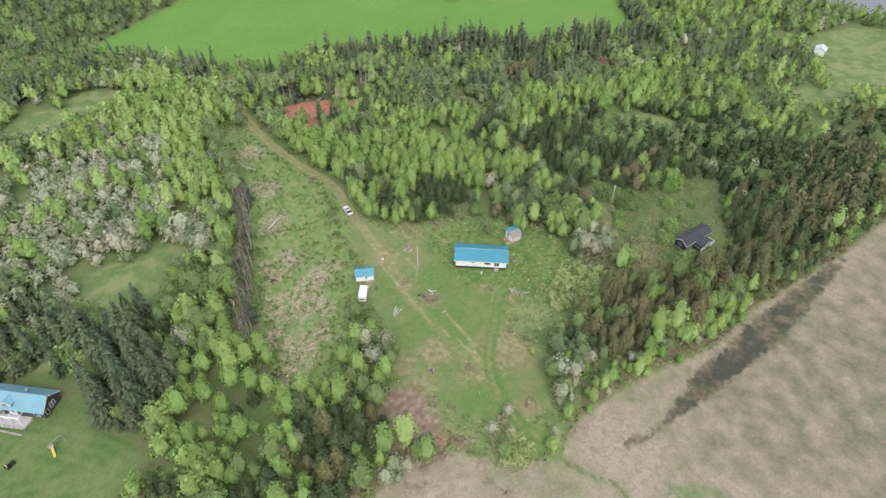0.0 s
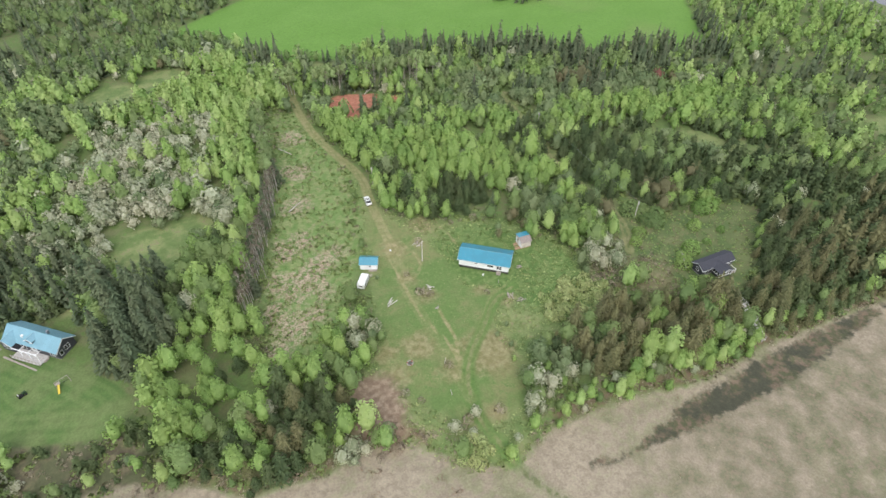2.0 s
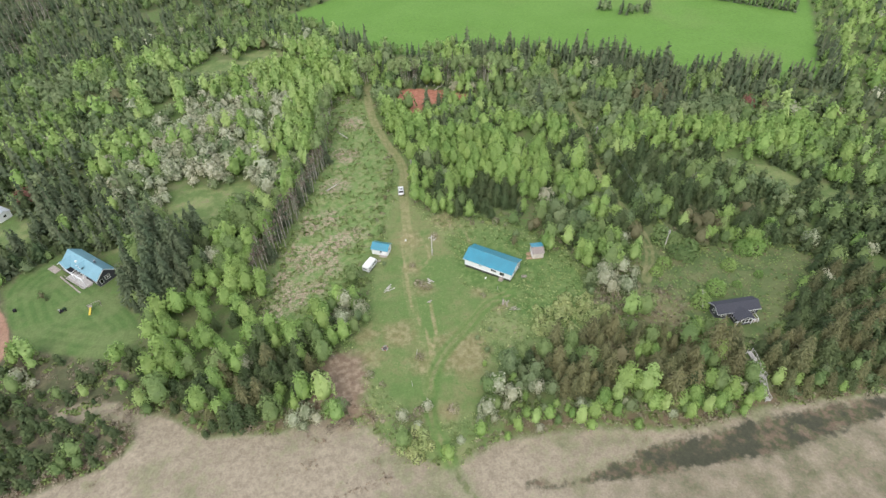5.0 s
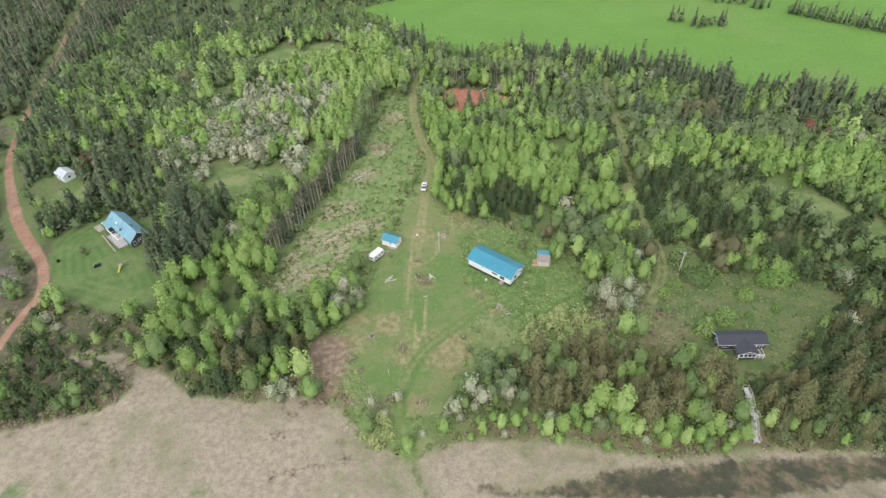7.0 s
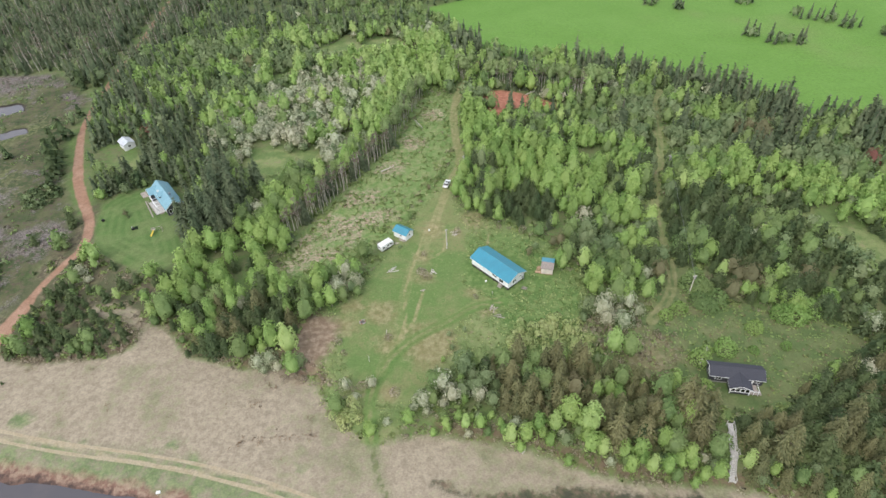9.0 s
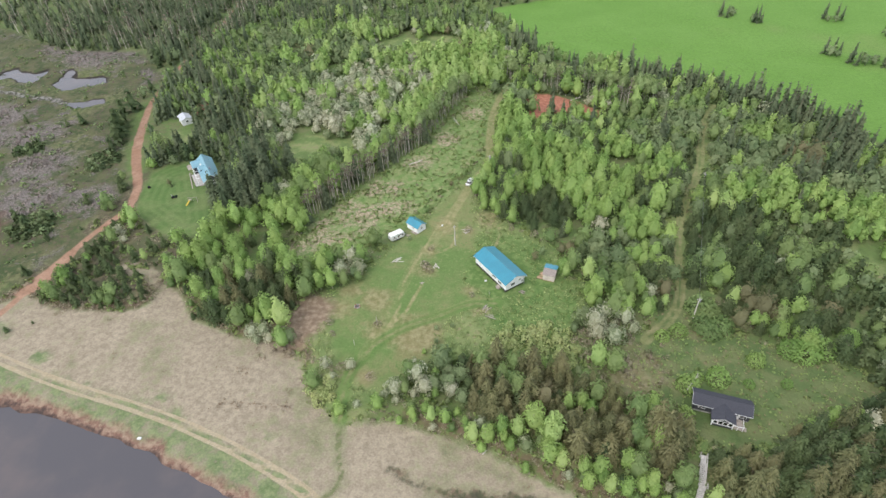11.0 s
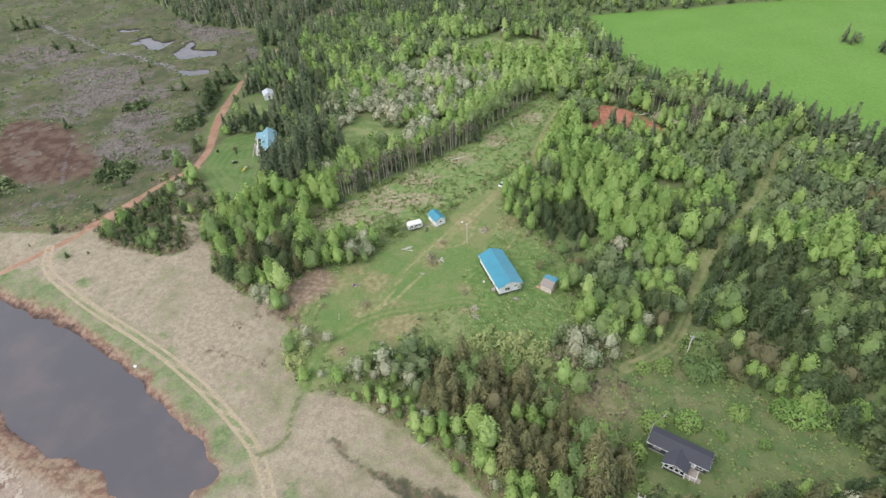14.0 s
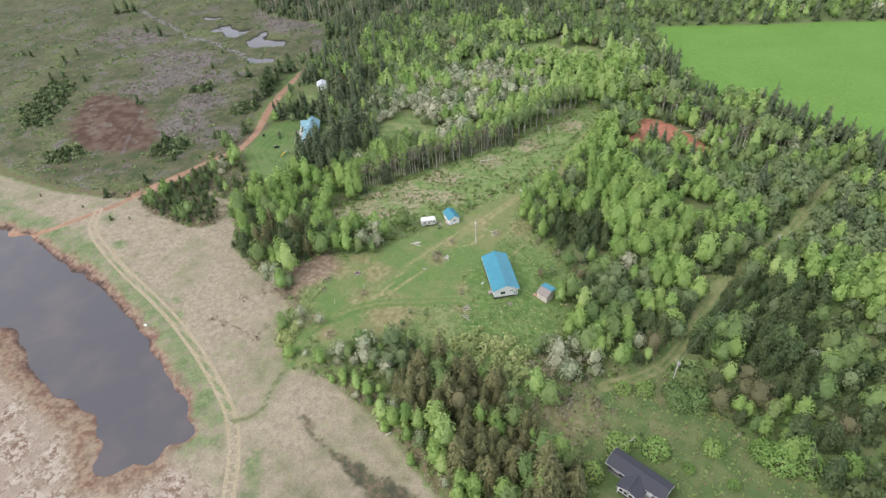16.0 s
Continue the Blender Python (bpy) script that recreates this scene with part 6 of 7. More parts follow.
# ---- stair down the bank ----
def bank_stair():
    ob = thing("bank_stair", 124.7, 46.4, 0.0, 0, "long grey wooden stair with rails down the bank to the marsh", "stairs")

    def post(x, y, z0, z1):
        part("post", boxed(x - 0.06, y - 0.06, z0, x + 0.06, y + 0.06, z1, 0.01), SILVER_WOOD, ob)

    def planks(x, y, z, w, d):
        """A deck of boards on joists, with corner posts."""
        deck = part("landing", boxed(x - w / 2 + 0.04, y - d / 2 + 0.04, z - 0.2, x + w / 2 - 0.04, y + d / 2 - 0.04, z - 0.05), SILVER_WOOD, ob)
        n = int(d / 0.16)
        for i in range(n):
            yy = y - d / 2 + d * (i + 0.5) / n
            part("plank", boxed(x - w / 2, yy - 0.07, z - 0.045, x + w / 2, yy + 0.07, z), SILVER_WOOD, deck)
        for a in (-1, 1):
            for c in (-1, 1):
                post(x + a * (w / 2 + 0.03), y + c * (d / 2 - 0.08), z - 1.6, z + 1.0)

    def rail(p, q):
        for up, r in ((0.95, 0.06), (0.5, 0.04)):
            part("rail", tube(bmesh.new(), Vector(p) + Vector((0, 0, up)), Vector(q) + Vector((0, 0, up)), r, r, 4), SILVER_WOOD, ob)

    def flight(p, q, w):
        p, q = Vector(p), Vector(q)
        n = max(6, int(abs(q.z - p.z) / 0.18))
        for i in range(n):
            c = p.lerp(q, (i + 0.5) / n)
            part("tread", boxed(c.x - w / 2, c.y - 0.16, c.z - 0.05, c.x + w / 2, c.y + 0.16, c.z), SILVER_WOOD, ob)
        for e in (-1, 1):
            o = Vector((e * (w / 2 + 0.05), 0, 0))
            part("stringer", tube(bmesh.new(), p + o - Vector((0, 0, 0.12)), q + o - Vector((0, 0, 0.12)), 0.12, 0.12, 4), SILVER_WOOD, ob)
            rail(p + o, q + o)
            for f in (0.33, 0.67):
                c = p.lerp(q, f) + o
                post(c.x, c.y, c.z - 1.2, c.z + 0.98)

    zt, zm, zf = -1.25, -3.1, -5.2
    planks(0.15, 0.2, zt, 1.05, 2.0)
    rail((0.7, -0.8, zt), (0.7, 1.2, zt))
    flight((0.2, -0.85, zt), (0.35, -3.9, zm), 0.86)
    planks(0.5, -4.45, zm, 1.4, 1.1)
    rail((1.23, -5.0, zm), (1.23, -3.9, zm))
    rail((0.85, -3.9, zm), (1.23, -3.9, zm))
    flight((0.25, -5.0, zm), (-0.1, -8.1, zf), 0.86)
    planks(-0.2, -8.75, zf, 1.15, 1.3)
    rail((0.4, -9.3, zf), (0.4, -8.1, zf))


bank_stair()


# ---- teal-roofed house on the lawn ----
def farmhouse():
    ob = thing("farmhouse", -34.55, 105.9, ground_z(-34.5, 104.5) + 0.1, -41.1, "dark house with a pale teal metal roof, gabled wing and deck", "house")
    L, W, h, rise = 7.5, 2.5, 3.0, 1.95
    part("foundation", boxed(-L + 0.05, -W + 0.05, -0.6, L - 0.05, W - 0.05, 0.4), BLOCK, ob)
    part("wall", gable_body(bmesh.new(), -L, L, -W, W, 0.38, h, rise), NAVY_WALL, ob)
    k = rise / W
    for s in (-1, 1):
        metal_slope(ob, -L - 0.35, L + 0.35, s * (W + 0.4), h - k * 0.4, 0, h + rise + 0.02, 0.08, 0.6, TEAL_ROOF, "ribbed teal sheet metal")
        for e in (-1, 1):
            part("barge_board", slope(bmesh.new(), e * (L + 0.36) - 0.025, e * (L + 0.36) + 0.025, s * (W + 0.4), h - k * 0.4 - 0.2, 0, h + rise - 0.2, 0.2), TRIM, ob)
    # gabled wing towards the lawn
    x0, x1, yf = -7.4, -4.0, -3.9
    xm = (x0 + x1) / 2
    part("wing", prism(bmesh.new(), [(x0, 0.3), (x1, 0.3), (x1, h), (xm, h + 1.3), (x0, h)], yf, 0.0), NAVY_WALL, ob)
    for s in (-1, 1):
        metal_slope(ob, yf - 0.4, 0.0, s * 2.05, h - 0.28, 0, h + 1.34, 0.08, 0.6, TEAL_ROOF, "ribbed teal sheet metal", "wing_roof", pose(xm, 0, 0, 0, 0, 90))
    # dormer
    part("dormer", prism(bmesh.new(), [(-0.9, h), (0.9, h), (0.9, h + 1.1), (0, h + 1.75), (-0.9, h + 1.1)], -2.3, 0.0), NAVY_WALL, ob)
    for s in (-1, 1):
        bm = slope(bmesh.new(), -2.55, 0.0, s * 1.15, h + 0.95, 0, h + 1.8, 0.06)
        bmesh.ops.rotate(bm, verts=bm.verts[:], cent=(0, 0, 0), matrix=Matrix.Rotation(radians(90), 3, "Z"))
        part("dormer_roof", bm, TEAL_ROOF, ob)
    window(ob, 0, -2.3, h + 0.65, 0.8, 0.8, 0, 2)
    part("skylight", boxed(-2.9, -1.75, h + 0.55, -2.3, -1.2, h + 1.2), WHITE_METAL, ob)
    window(ob, L, 0.2, 1.9, 1.3, 1.2, 90, 2, 1)
    window(ob, L, -1.6, 1.6, 0.7, 1.2, 90)
    window(ob, xm, yf, 1.7, 1.6, 1.3, 0, 2, 1)
    window(ob, -2.6, -W, 1.6, 1.4, 1.6, 0, 2)
    window(ob, 5.7, -W, 1.6, 1.2, 1.2, 0, 2)
    door(ob, 0.4, -W, 0.4, 1.6, 2.0, 0)
    deck = part("deck", boxed(-3.95, -5.4, 0.15, 4.2, -W - 0.05, 0.3), SILVER_WOOD, ob, "weathered silver-grey wooden deck")
    for i in range(17):
        part("plank", boxed(-3.95 + i * 0.48, -5.4, 0.305, -3.95 + i * 0.48 + 0.45, -W - 0.05, 0.35), SILVER_WOOD, deck)
    for i in range(9):
        x = -3.9 + i * 1.01
        part("rail_post", boxed(x - 0.05, -5.4, -0.5, x + 0.05, -5.3, 1.2), WOOD, deck)
    part("rail", boxed(-3.95, -5.4, 1.15, 4.2, -5.3, 1.22), WOOD, deck)
    for e in (-1, 1):
        bm = slope(bmesh.new(), yf - 0.44, yf - 0.36, e * 2.05, h - 0.46, 0, h + 1.16, 0.2)
        bmesh.ops.rotate(bm, verts=bm.verts[:], cent=(0, 0, 0), matrix=Matrix.Rotation(radians(90), 3, "Z"))
        bmesh.ops.translate(bm, verts=bm.verts[:], vec=(xm, 0, 0))
        part("barge_board", bm, TRIM, ob)
        bm = slope(bmesh.new(), -2.6, -2.53, e * 1.15, h + 0.82, 0, h + 1.67, 0.14)
        bmesh.ops.rotate(bm, verts=bm.verts[:], cent=(0, 0, 0), matrix=Matrix.Rotation(radians(90), 3, "Z"))
        part("barge_board", bm, TRIM, ob)
    for x, w in ((-1.6, 1.0), (0.9, -1.0), (0.9, 1.0), (3.2, -1.0)):
        part("brace", tube(bmesh.new(), (x, -4.32, 1.5), (x + w, -4.32, 2.38), 0.07, 0.07, 4), TRIM, ob)
    for x in (-1.6, 0.9, 3.2):
        part("porch_post", boxed(x - 0.08, -4.4, 0.35, x + 0.08, -4.24, 2.4), TRIM, ob)
    part("porch_beam", boxed(-3.9, -4.42, 2.35, 3.3, -4.22, 2.5), TRIM, ob)
    for x in (-1.6, 0.9, 3.2):
        part("porch_rafter", boxed(x - 0.06, -4.3, 2.4, x + 0.06, -W - 0.03, 2.52), TRIM, ob)
    for i in range(3):
        part("step", boxed(4.22, -4.3, 0.1 - 0.18 * i, 4.6 + 0.3 * i, -2.9, 0.22 - 0.18 * i), WOOD, ob)
    part("chimney", boxed(3.0, 0.4, h + 1.0, 3.5, 0.9, h + 2.5), STEEL, ob)


farmhouse()


def path_slab(name, x, y, turn, w, d, h, mat, label, cat):
    ob = part(name, boxed(-w / 2, -d / 2, -0.1, w / 2, d / 2, h, 0.02), mat, None)
    ob.matrix_basis = pose(x, y, ground_z(x, y), 0, 0, turn)
    return tagged(ob, label, cat)


path_slab("patio", -45.6, 109.2, -41, 3.6, 1.8, 0.12, WOOD, "brown-grey wooden platform beside the teal-roofed house", "platform")
path_slab("garden_edging", -39.2, 101.8, -46, 10.5, 0.35, 0.3, WOOD, "low pale timber edging along the lawn", "edging")


def swing_set():
    ob = thing("swing_set", -29.8, 91.4, ground_z(-29.8, 91.4), 25, "grey wooden swing frame with a yellow slide on the lawn", "playset")
    ob.scale = (0.8, 0.75, 0.8)
    part("top_beam", tube(bmesh.new(), (-1.9, 0, 2.1), (1.9, 0, 2.1), 0.07, 0.07, 8), WOOD, ob)
    for x in (-1.8, 1.8):
        for s in (-1, 1):
            part("leg", tube(bmesh.new(), (x, s * 1.0, -0.05), (x, 0, 2.1), 0.06, 0.06, 6), WOOD, ob)
    part("platform", boxed(-1.7, -0.6, 1.1, -0.6, 0.6, 1.2), WOOD, ob)
    bm = bmesh.new()
    for a, b in (((-1.15, -0.6, 1.2), (-2.2, -2.9, 0.12)),):
        p, q = Vector(a), Vector(b)
        side = (q - p).cross(Vector((0, 0, 1))).normalized() * 0.28
        up = Vector((0, 0, 0.16))
        for s0, s1, hgt in ((-1, 1, 0.04), (-1, -0.8, 0.16), (0.8, 1, 0.16)):
            v = [bm.verts.new(c + side * s + Vector((0, 0, z))) for z in (0, hgt) for c, s in ((p, s0), (p, s1), (q, s1), (q, s0))]
            for f in ((0, 3, 2, 1), (4, 5, 6, 7), (0, 1, 5, 4), (1, 2, 6, 5), (2, 3, 7, 6), (3, 0, 4, 7)):
                bm.faces.new([v[i] for i in f])
    part("slide", bm, YELLOW, ob, "yellow plastic slide")
    for x in (0.3, 1.1):
        for s in (-0.22, 0.22):
            part("chain", tube(bmesh.new(), (x + s, 0, 0.5), (x + s, 0, 2.08), 0.012, 0.012, 4), STEEL, ob)
        part("seat", boxed(x - 0.24, -0.1, 0.46, x + 0.24, 0.1, 0.5), RUBBER, ob)


swing_set()


def lawn_mower():
    ob = thing("ride_on_mower", -38.1, 91.9, ground_z(-38.1, 91.9), 30, "dark ride-on lawn mower standing on the lawn", "mower")
    part("deck", boxed(-0.6, -0.55, 0.12, 0.35, 0.55, 0.3, 0.05), RUBBER, ob)
    part("hood", boxed(0.2, -0.3, 0.3, 1.0, 0.3, 0.8, 0.08), plain("dark_green_paint", (0.02, 0.05, 0.02)), ob)
    part("seat", boxed(-0.55, -0.25, 0.5, -0.1, 0.25, 0.62, 0.04), RUBBER, ob)
    part("seat_back", boxed(-0.62, -0.25, 0.6, -0.5, 0.25, 0.95, 0.03), WHITE_METAL, ob)
    for x, r in ((-0.55, 0.28), (0.75, 0.2)):
        for s in (-1, 1):
            part("wheel", tube(bmesh.new(), (x, s * 0.35, r), (x, s * 0.55, r), r, r, 12), RUBBER, ob)


lawn_mower()


# ---- grey-roofed hut by the road, and a far white house ----
def hut(name, x, y, turn, L, W, h, rise, wall, roof, label, cat="shed"):
    ob = thing(name, x, y, ground_z(x, y), turn, label, cat)
    part("wall", gable_body(bmesh.new(), -L, L, -W, W, -0.3, h, rise), wall, ob)
    k = rise / W
    for s in (-1, 1):
        part("roof_slope", slope(bmesh.new(), -L - 0.25, L + 0.25, s * (W + 0.25), h - k * 0.25, 0, h + rise + 0.02, 0.07), roof, ob)
    door(ob, 0.2, -W, 0.0, 0.9, 1.9, 0)
    window(ob, -L * 0.55, -W, 1.4, 0.8, 0.7, 0, 2)
    window(ob, L, 0, 1.4, 0.8, 0.7, 90, 2)
    return ob


hut("hut", -70.0, 137.6, -35, 2.6, 2.0, 2.2, 0.9, WHITE, GREY_ROOF, "small hut with a pale metal roof under the spruces")
hut("white_house", 284, 111, 20, 2.6, 2.1, 2.4, 1.1, WHITE, GREY_ROOF, "white house with a pale roof in a far meadow", "house")


# ---- scrub, brush and weeds ----
def bush_arrays(seed, n, size, r, h, inner=0.45):
    rng = np.random.RandomState(seed)
    d = ball(rng, n)
    d[:, 2] = np.abs(d[:, 2])
    c = d * np.array((r, r, h)) * rng.uniform(inner, 1.05, (n, 1))
    SOFT.clear()
    q = leaf_quads(rng, c, d, size)
    return q, np.concatenate(SOFT)


def strew(name, label, leaves, x, y, size, seed, n=14, category="scrub"):
    """Many low bushes as one object."""
    if not len(x):
        return None
    protos = [bush_arrays(seed + v, n, 0.5, 0.8, 0.75) for v in range(5)]
    rng = np.random.RandomState(seed)
    z = height(x, y)
    vs, ns, tn = [], [], []
    for i in range(len(x)):
        q, s = protos[rng.randint(5)]
        a, k = rng.uniform(0, 6.2832), size * rng.uniform(0.5, 1.35)
        ca, sa = math.cos(a) * k, math.sin(a) * k
        vs.append(np.stack([q[:, 0] * ca - q[:, 1] * sa + x[i], q[:, 0] * sa + q[:, 1] * ca + y[i], q[:, 2] * k * rng.uniform(0.6, 1.2) + z[i] - 0.05], -1))
        ns.append(np.stack([s[:, 0] * ca - s[:, 1] * sa, s[:, 0] * sa + s[:, 1] * ca, s[:, 2] * k + 0.2], -1))
        tn.append(np.full(len(q), rng.uniform()))
    v = np.concatenate(vs)
    me = mesh_quads(name, v, np.arange(len(v)).reshape(-1, 4), [leaves], None, np.concatenate(tn))
    soften(me, np.concatenate(ns))
    return tagged(new(name, me), label, category, kind="stuff")


def places(n, x0, x1, y0, y1, seed, test):
    r = np.random.RandomState(seed)
    x, y = r.uniform(x0, x1, n), r.uniform(y0, y1, n)
    ok = test(x, y)
    return x[ok], y[ok]


def clear_of(x, y):
    """Keeps growth off lanes, roads and buildings."""
    ok = (line(x, y, LANE) > 2.2) & (line(x, y, FOOT) > 1.2) & (line(x, y, ROAD_S) > 2.0) & (line(x, y, ROAD_N) > 3.2) & (line(x, y, EAST_LANE) > 1.8) & (line(x, y, TRACK) > 2.0)
    for a, b, r in ((73.6, 86.9, 8.6), (44.7, 99.5, 3.8), (41, 93.3, 3.4), (86.4, 89, 3.6), (127.8, 58.8, 6.8), (-34.5, 105, 9.2), (-70, 137.6, 4), (53.2, 125.4, 3), (124.4, 41, 5.2), (42.5, 64.3, 1.5), (122, 85, 1)):
        ok &= np.hypot(x - a, y - b) > r
    return ok


def build_scrub():
    x, y = places(9000, 8, 58, 70, 195, 1, lambda x, y: (edge(x, y, STRIP) < 0.5) & clear_of(x, y) & (waves(x, y, 10, 5) > -0.35))
    strew("brush_regrowth", "low bright green regrowth on the cut-over strip", LEAVES["scrub"], x[:700], y[:700], 0.7, 11, 13)
    strew("brush_regrowth", "paler fern and raspberry regrowth on the cut-over strip", LEAVES["maple"], x[1500:1850], y[1500:1850], 0.6, 27, 12)
    strew("slash_brush", "pale dry cut branches strewn over the cut-over strip", LEAVES["slash"], x[2300:2600], y[2300:2600], 0.6, 12, 10, "brush")
    x, y = places(12000, 28, 100, 32, 120, 2, lambda x, y: (edge(x, y, YARD) < 1) & (edge(x, y, MOWN) > 0.6) & (edge(x, y, BANK) > 0) & clear_of(x, y) & (waves(x, y, 13, 6) > -0.2))
    strew("weeds", "tall green weeds and low shrubs in the rough yard", LEAVES["tuft"], x[:360], y[:360], 0.5, 13, 12, "weeds")
    strew("weeds", "pale seeding weeds in the rough yard", LEAVES["elder"], x[650:950], y[650:950], 0.38, 14, 7, "weeds")
    # undergrowth between and along the woods
    def under(x, y):
        s = edge(x, y, SHORE)
        ok = (s < -0.5) & (edge(x, y, FIELD) > 1) & (edge(x, y, MOWN) > 1.0) & (edge(x, y, LAWN) > 1.0) & (edge(x, y, BOG) > 2) & (edge(x, y, RED) > 0.5) & clear_of(x, y)
        near_edge = (np.abs(edge(x, y, YARD)) < 4) | (np.abs(edge(x, y, STRIP)) < 4) | (np.abs(edge(x, y, EAST_YARD)) < 5) | (s > -7) | (line(x, y, EAST_LANE) < 6) | ((x < -10) & (y < 78)) | (np.hypot(x - 102, y - 66) < 10)
        return ok & near_edge & (edge(x, y, EAST_YARD) > -0.5) & (edge(x, y, YARD) > -1.5)
    x, y = places(16000, -60, 200, 34, 200, 3, under)
    strew("undergrowth", "mixed green undergrowth along the edge of the woods", LEAVES["scrub"], x[:1100], y[:1100], 1.15, 15, 16, "undergrowth")
    strew("bare_undergrowth", "grey leafless shrubs along the edge of the woods", LEAVES["twig"], x[1100:1750], y[1100:1750], 1.15, 16, 16, "undergrowth")
    x, y = places(9000, -60, 200, 34, 60, 4, lambda x, y: (np.abs(edge(x, y, SHORE) + 2.2) < 2.2) & clear_of(x, y) & (np.abs(x - 53) > 6))
    strew("bank_brush", "brown and grey brush on the bank above the marsh", LEAVES["twig"], x[:900], y[:900], 1.0, 17, 14, "brush")
    x, y = places(5000, 126, 215, 36, 56, 9, lambda x, y: (edge(x, y, SHORE) < -2) & (edge(x, y, EAST_YARD) > 0) & clear_of(x, y))
    strew("undergrowth", "dark undergrowth among the conifers of the bank", LEAVES["fir"], x[:500], y[:500], 1.5, 22, 14, "undergrowth")
    # bog
    def bog(x, y):
        return (edge(x, y, BOG) < -2) & (edge(x, y, PEAT) > 0) & clear_of(x, y) & np.all([edge(x, y, p) > 1 for p in BOG_POOLS], 0)
    x, y = places(16000, -330, -55, 25, 225, 5, lambda x, y: bog(x, y) & (np.min([np.hypot(x - a, y - b) / r for a, b, r in TWIGS], 0) + 0.4 * waves(x, y, 12, 8) < 1.1))
    strew("bog_twigs", "grey leafless bog shrubs", LEAVES["heath"], x[:1500], y[:1500], 1.25, 18, 11)
    strew("bog_twigs", "dark leafless bog shrubs", LEAVES["twig"], x[1500:2300], y[1500:2300], 1.1, 24, 10)
    x, y = places(9000, -330, -55, 25, 225, 6, lambda x, y: bog(x, y) & (waves(x, y, 30, 9) > 0.0))
    strew("bog_shrubs", "low green shrubs in the bog", LEAVES["maple"], x[:600], y[:600], 1.2, 19, 12)
    strew("bog_shrubs", "grey-green shrubs in the bog", LEAVES["willow"], x[600:1200], y[600:1200], 1.35, 23, 12)
    x, y = places(24000, -190, -58, 28, 112, 7, lambda x, y: bog(x, y) & ((edge(x, y, [(-135, 42), (-150, 52), (-172, 66), (-185, 60), (-160, 40), (-140, 34)]) < 1) | (np.hypot(x + 72, (y - 66) * 1.2) < 8) | (np.hypot(x + 80, y - 104) < 7) | (np.hypot(x + 115, y - 102) < 5) | (np.hypot(x + 100, y - 36) < 7)))
    strew("bog_willows", "dense dark green willow scrub at the edge of the bog", LEAVES["fir"], x[:300], y[:300], 2.0, 20, 26)
    strew("bog_willows", "grey-green willow scrub at the edge of the bog", LEAVES["willow"], x[300:420], y[300:420], 1.8, 25, 26)
    # dark tussocks and drift lines on the marsh
    r = np.random.RandomState(61)
    spots = [(24.8, 39.3), (33.9, 46.5), (26.7, 29.9), (33.8, 32.2), (39.2, 33.7), (26.6, 44.3), (29.3, 30.8)]
    x = np.concatenate([r.normal(a, 1.3, 16) for a, b in spots])
    y = np.concatenate([r.normal(b, 0.8, 16) for a, b in spots])
    strew("sedge_clumps", "dark brown sedge clumps on the salt marsh", LEAVES["brush"], x, y, 0.55, 26, 9)
    x, y = places(4000, -45, 110, 8, 45, 8, lambda x, y: (edge(x, y, SHORE) > 1.5) & (edge(x, y, POND) > 3) & (edge(x, y, CREEK) > 1) & (line(x, y, TRACK) > 2) & (waves(x, y, 16, 12) > 0.7))
    strew("marsh_tussocks", "dark dry tussocks on the salt marsh", LEAVES["twig"], x[:70], y[:70], 0.45, 21, 8)


build_scrub()


def tufts(name, label, leaves, x, y, size, seed):
    """Grass tufts: a few upright blades-in-clump faces each, as one object."""
    rng = np.random.RandomState(seed)
    n = len(x)
    z = height(x, y)
    c = np.stack([x, y, z + 0.06], -1)
    c = np.repeat(c, 3, 0) + rng.normal(0, 0.18, (3 * n, 3)) * np.array((1, 1, 0.15)) * size
    SOFT.clear()
    q = leaf_quads(rng, c, np.tile((0.0, 0.0, 1.0), (3 * n, 1)), 0.45 * size)
    q[:, 2] += 0.02
    me = mesh_quads(name, q, np.arange(len(q)).reshape(-1, 4), [leaves], None, np.repeat(rng.uniform(0, 1, n), 12))
    soften(me, np.tile((0.0, 0.0, 1.0), (len(q), 1)))
    tagged(new(name, me), label, "grass", kind="stuff")


x, y = places(26000, 26, 100, 32, 135, 31, lambda x, y: (edge(x, y, YARD) < 1) & (edge(x, y, MOWN) > 0) & (edge(x, y, BANK) > 0) & clear_of(x, y))
tufts("grass_tufts", "rough green grass tufts in the yard", LEAVES["tuft"], x[:1500], y[:1500], 1.0, 41)
tufts("pale_grass_tufts", "pale dry grass tufts in the yard", LEAVES["elder"], x[3600:4200], y[3600:4200], 0.8, 42)
x, y = places(20000, 8, 56, 68, 195, 32, lambda x, y: (edge(x, y, STRIP) < 0) & (line(x, y, LANE) > 2))
tufts("grass_tufts", "rough green grass on the cut-over strip", LEAVES["tuft"], x[:800], y[:800], 1.1, 43)
x, y = places(20000, 100, 185, 50, 100, 33, lambda x, y: (edge(x, y, EAST_YARD) < 1) & clear_of(x, y))
tufts("grass_tufts", "dry grass tufts round the cottage", LEAVES["brush"], x[:350], y[:350], 1.0, 44)
tufts("grass_tufts", "green grass tufts round the cottage", LEAVES["scrub"], x[350:1100], y[350:1100], 1.1, 48)
x, y = places(12000, 8, 46, 72, 178, 35, lambda x, y: (edge(x, y, STRIP) < -1) & (np.min([np.hypot(x - a, y - b) / r for a, b, r in SLASH], 0) + 0.35 * waves(x, y, 5, 52) < 0.75))
tufts("slash_heap", "heaps of pale pinkish cut branches on the strip", LEAVES["slash"], x[:420], y[:420], 0.9, 46)
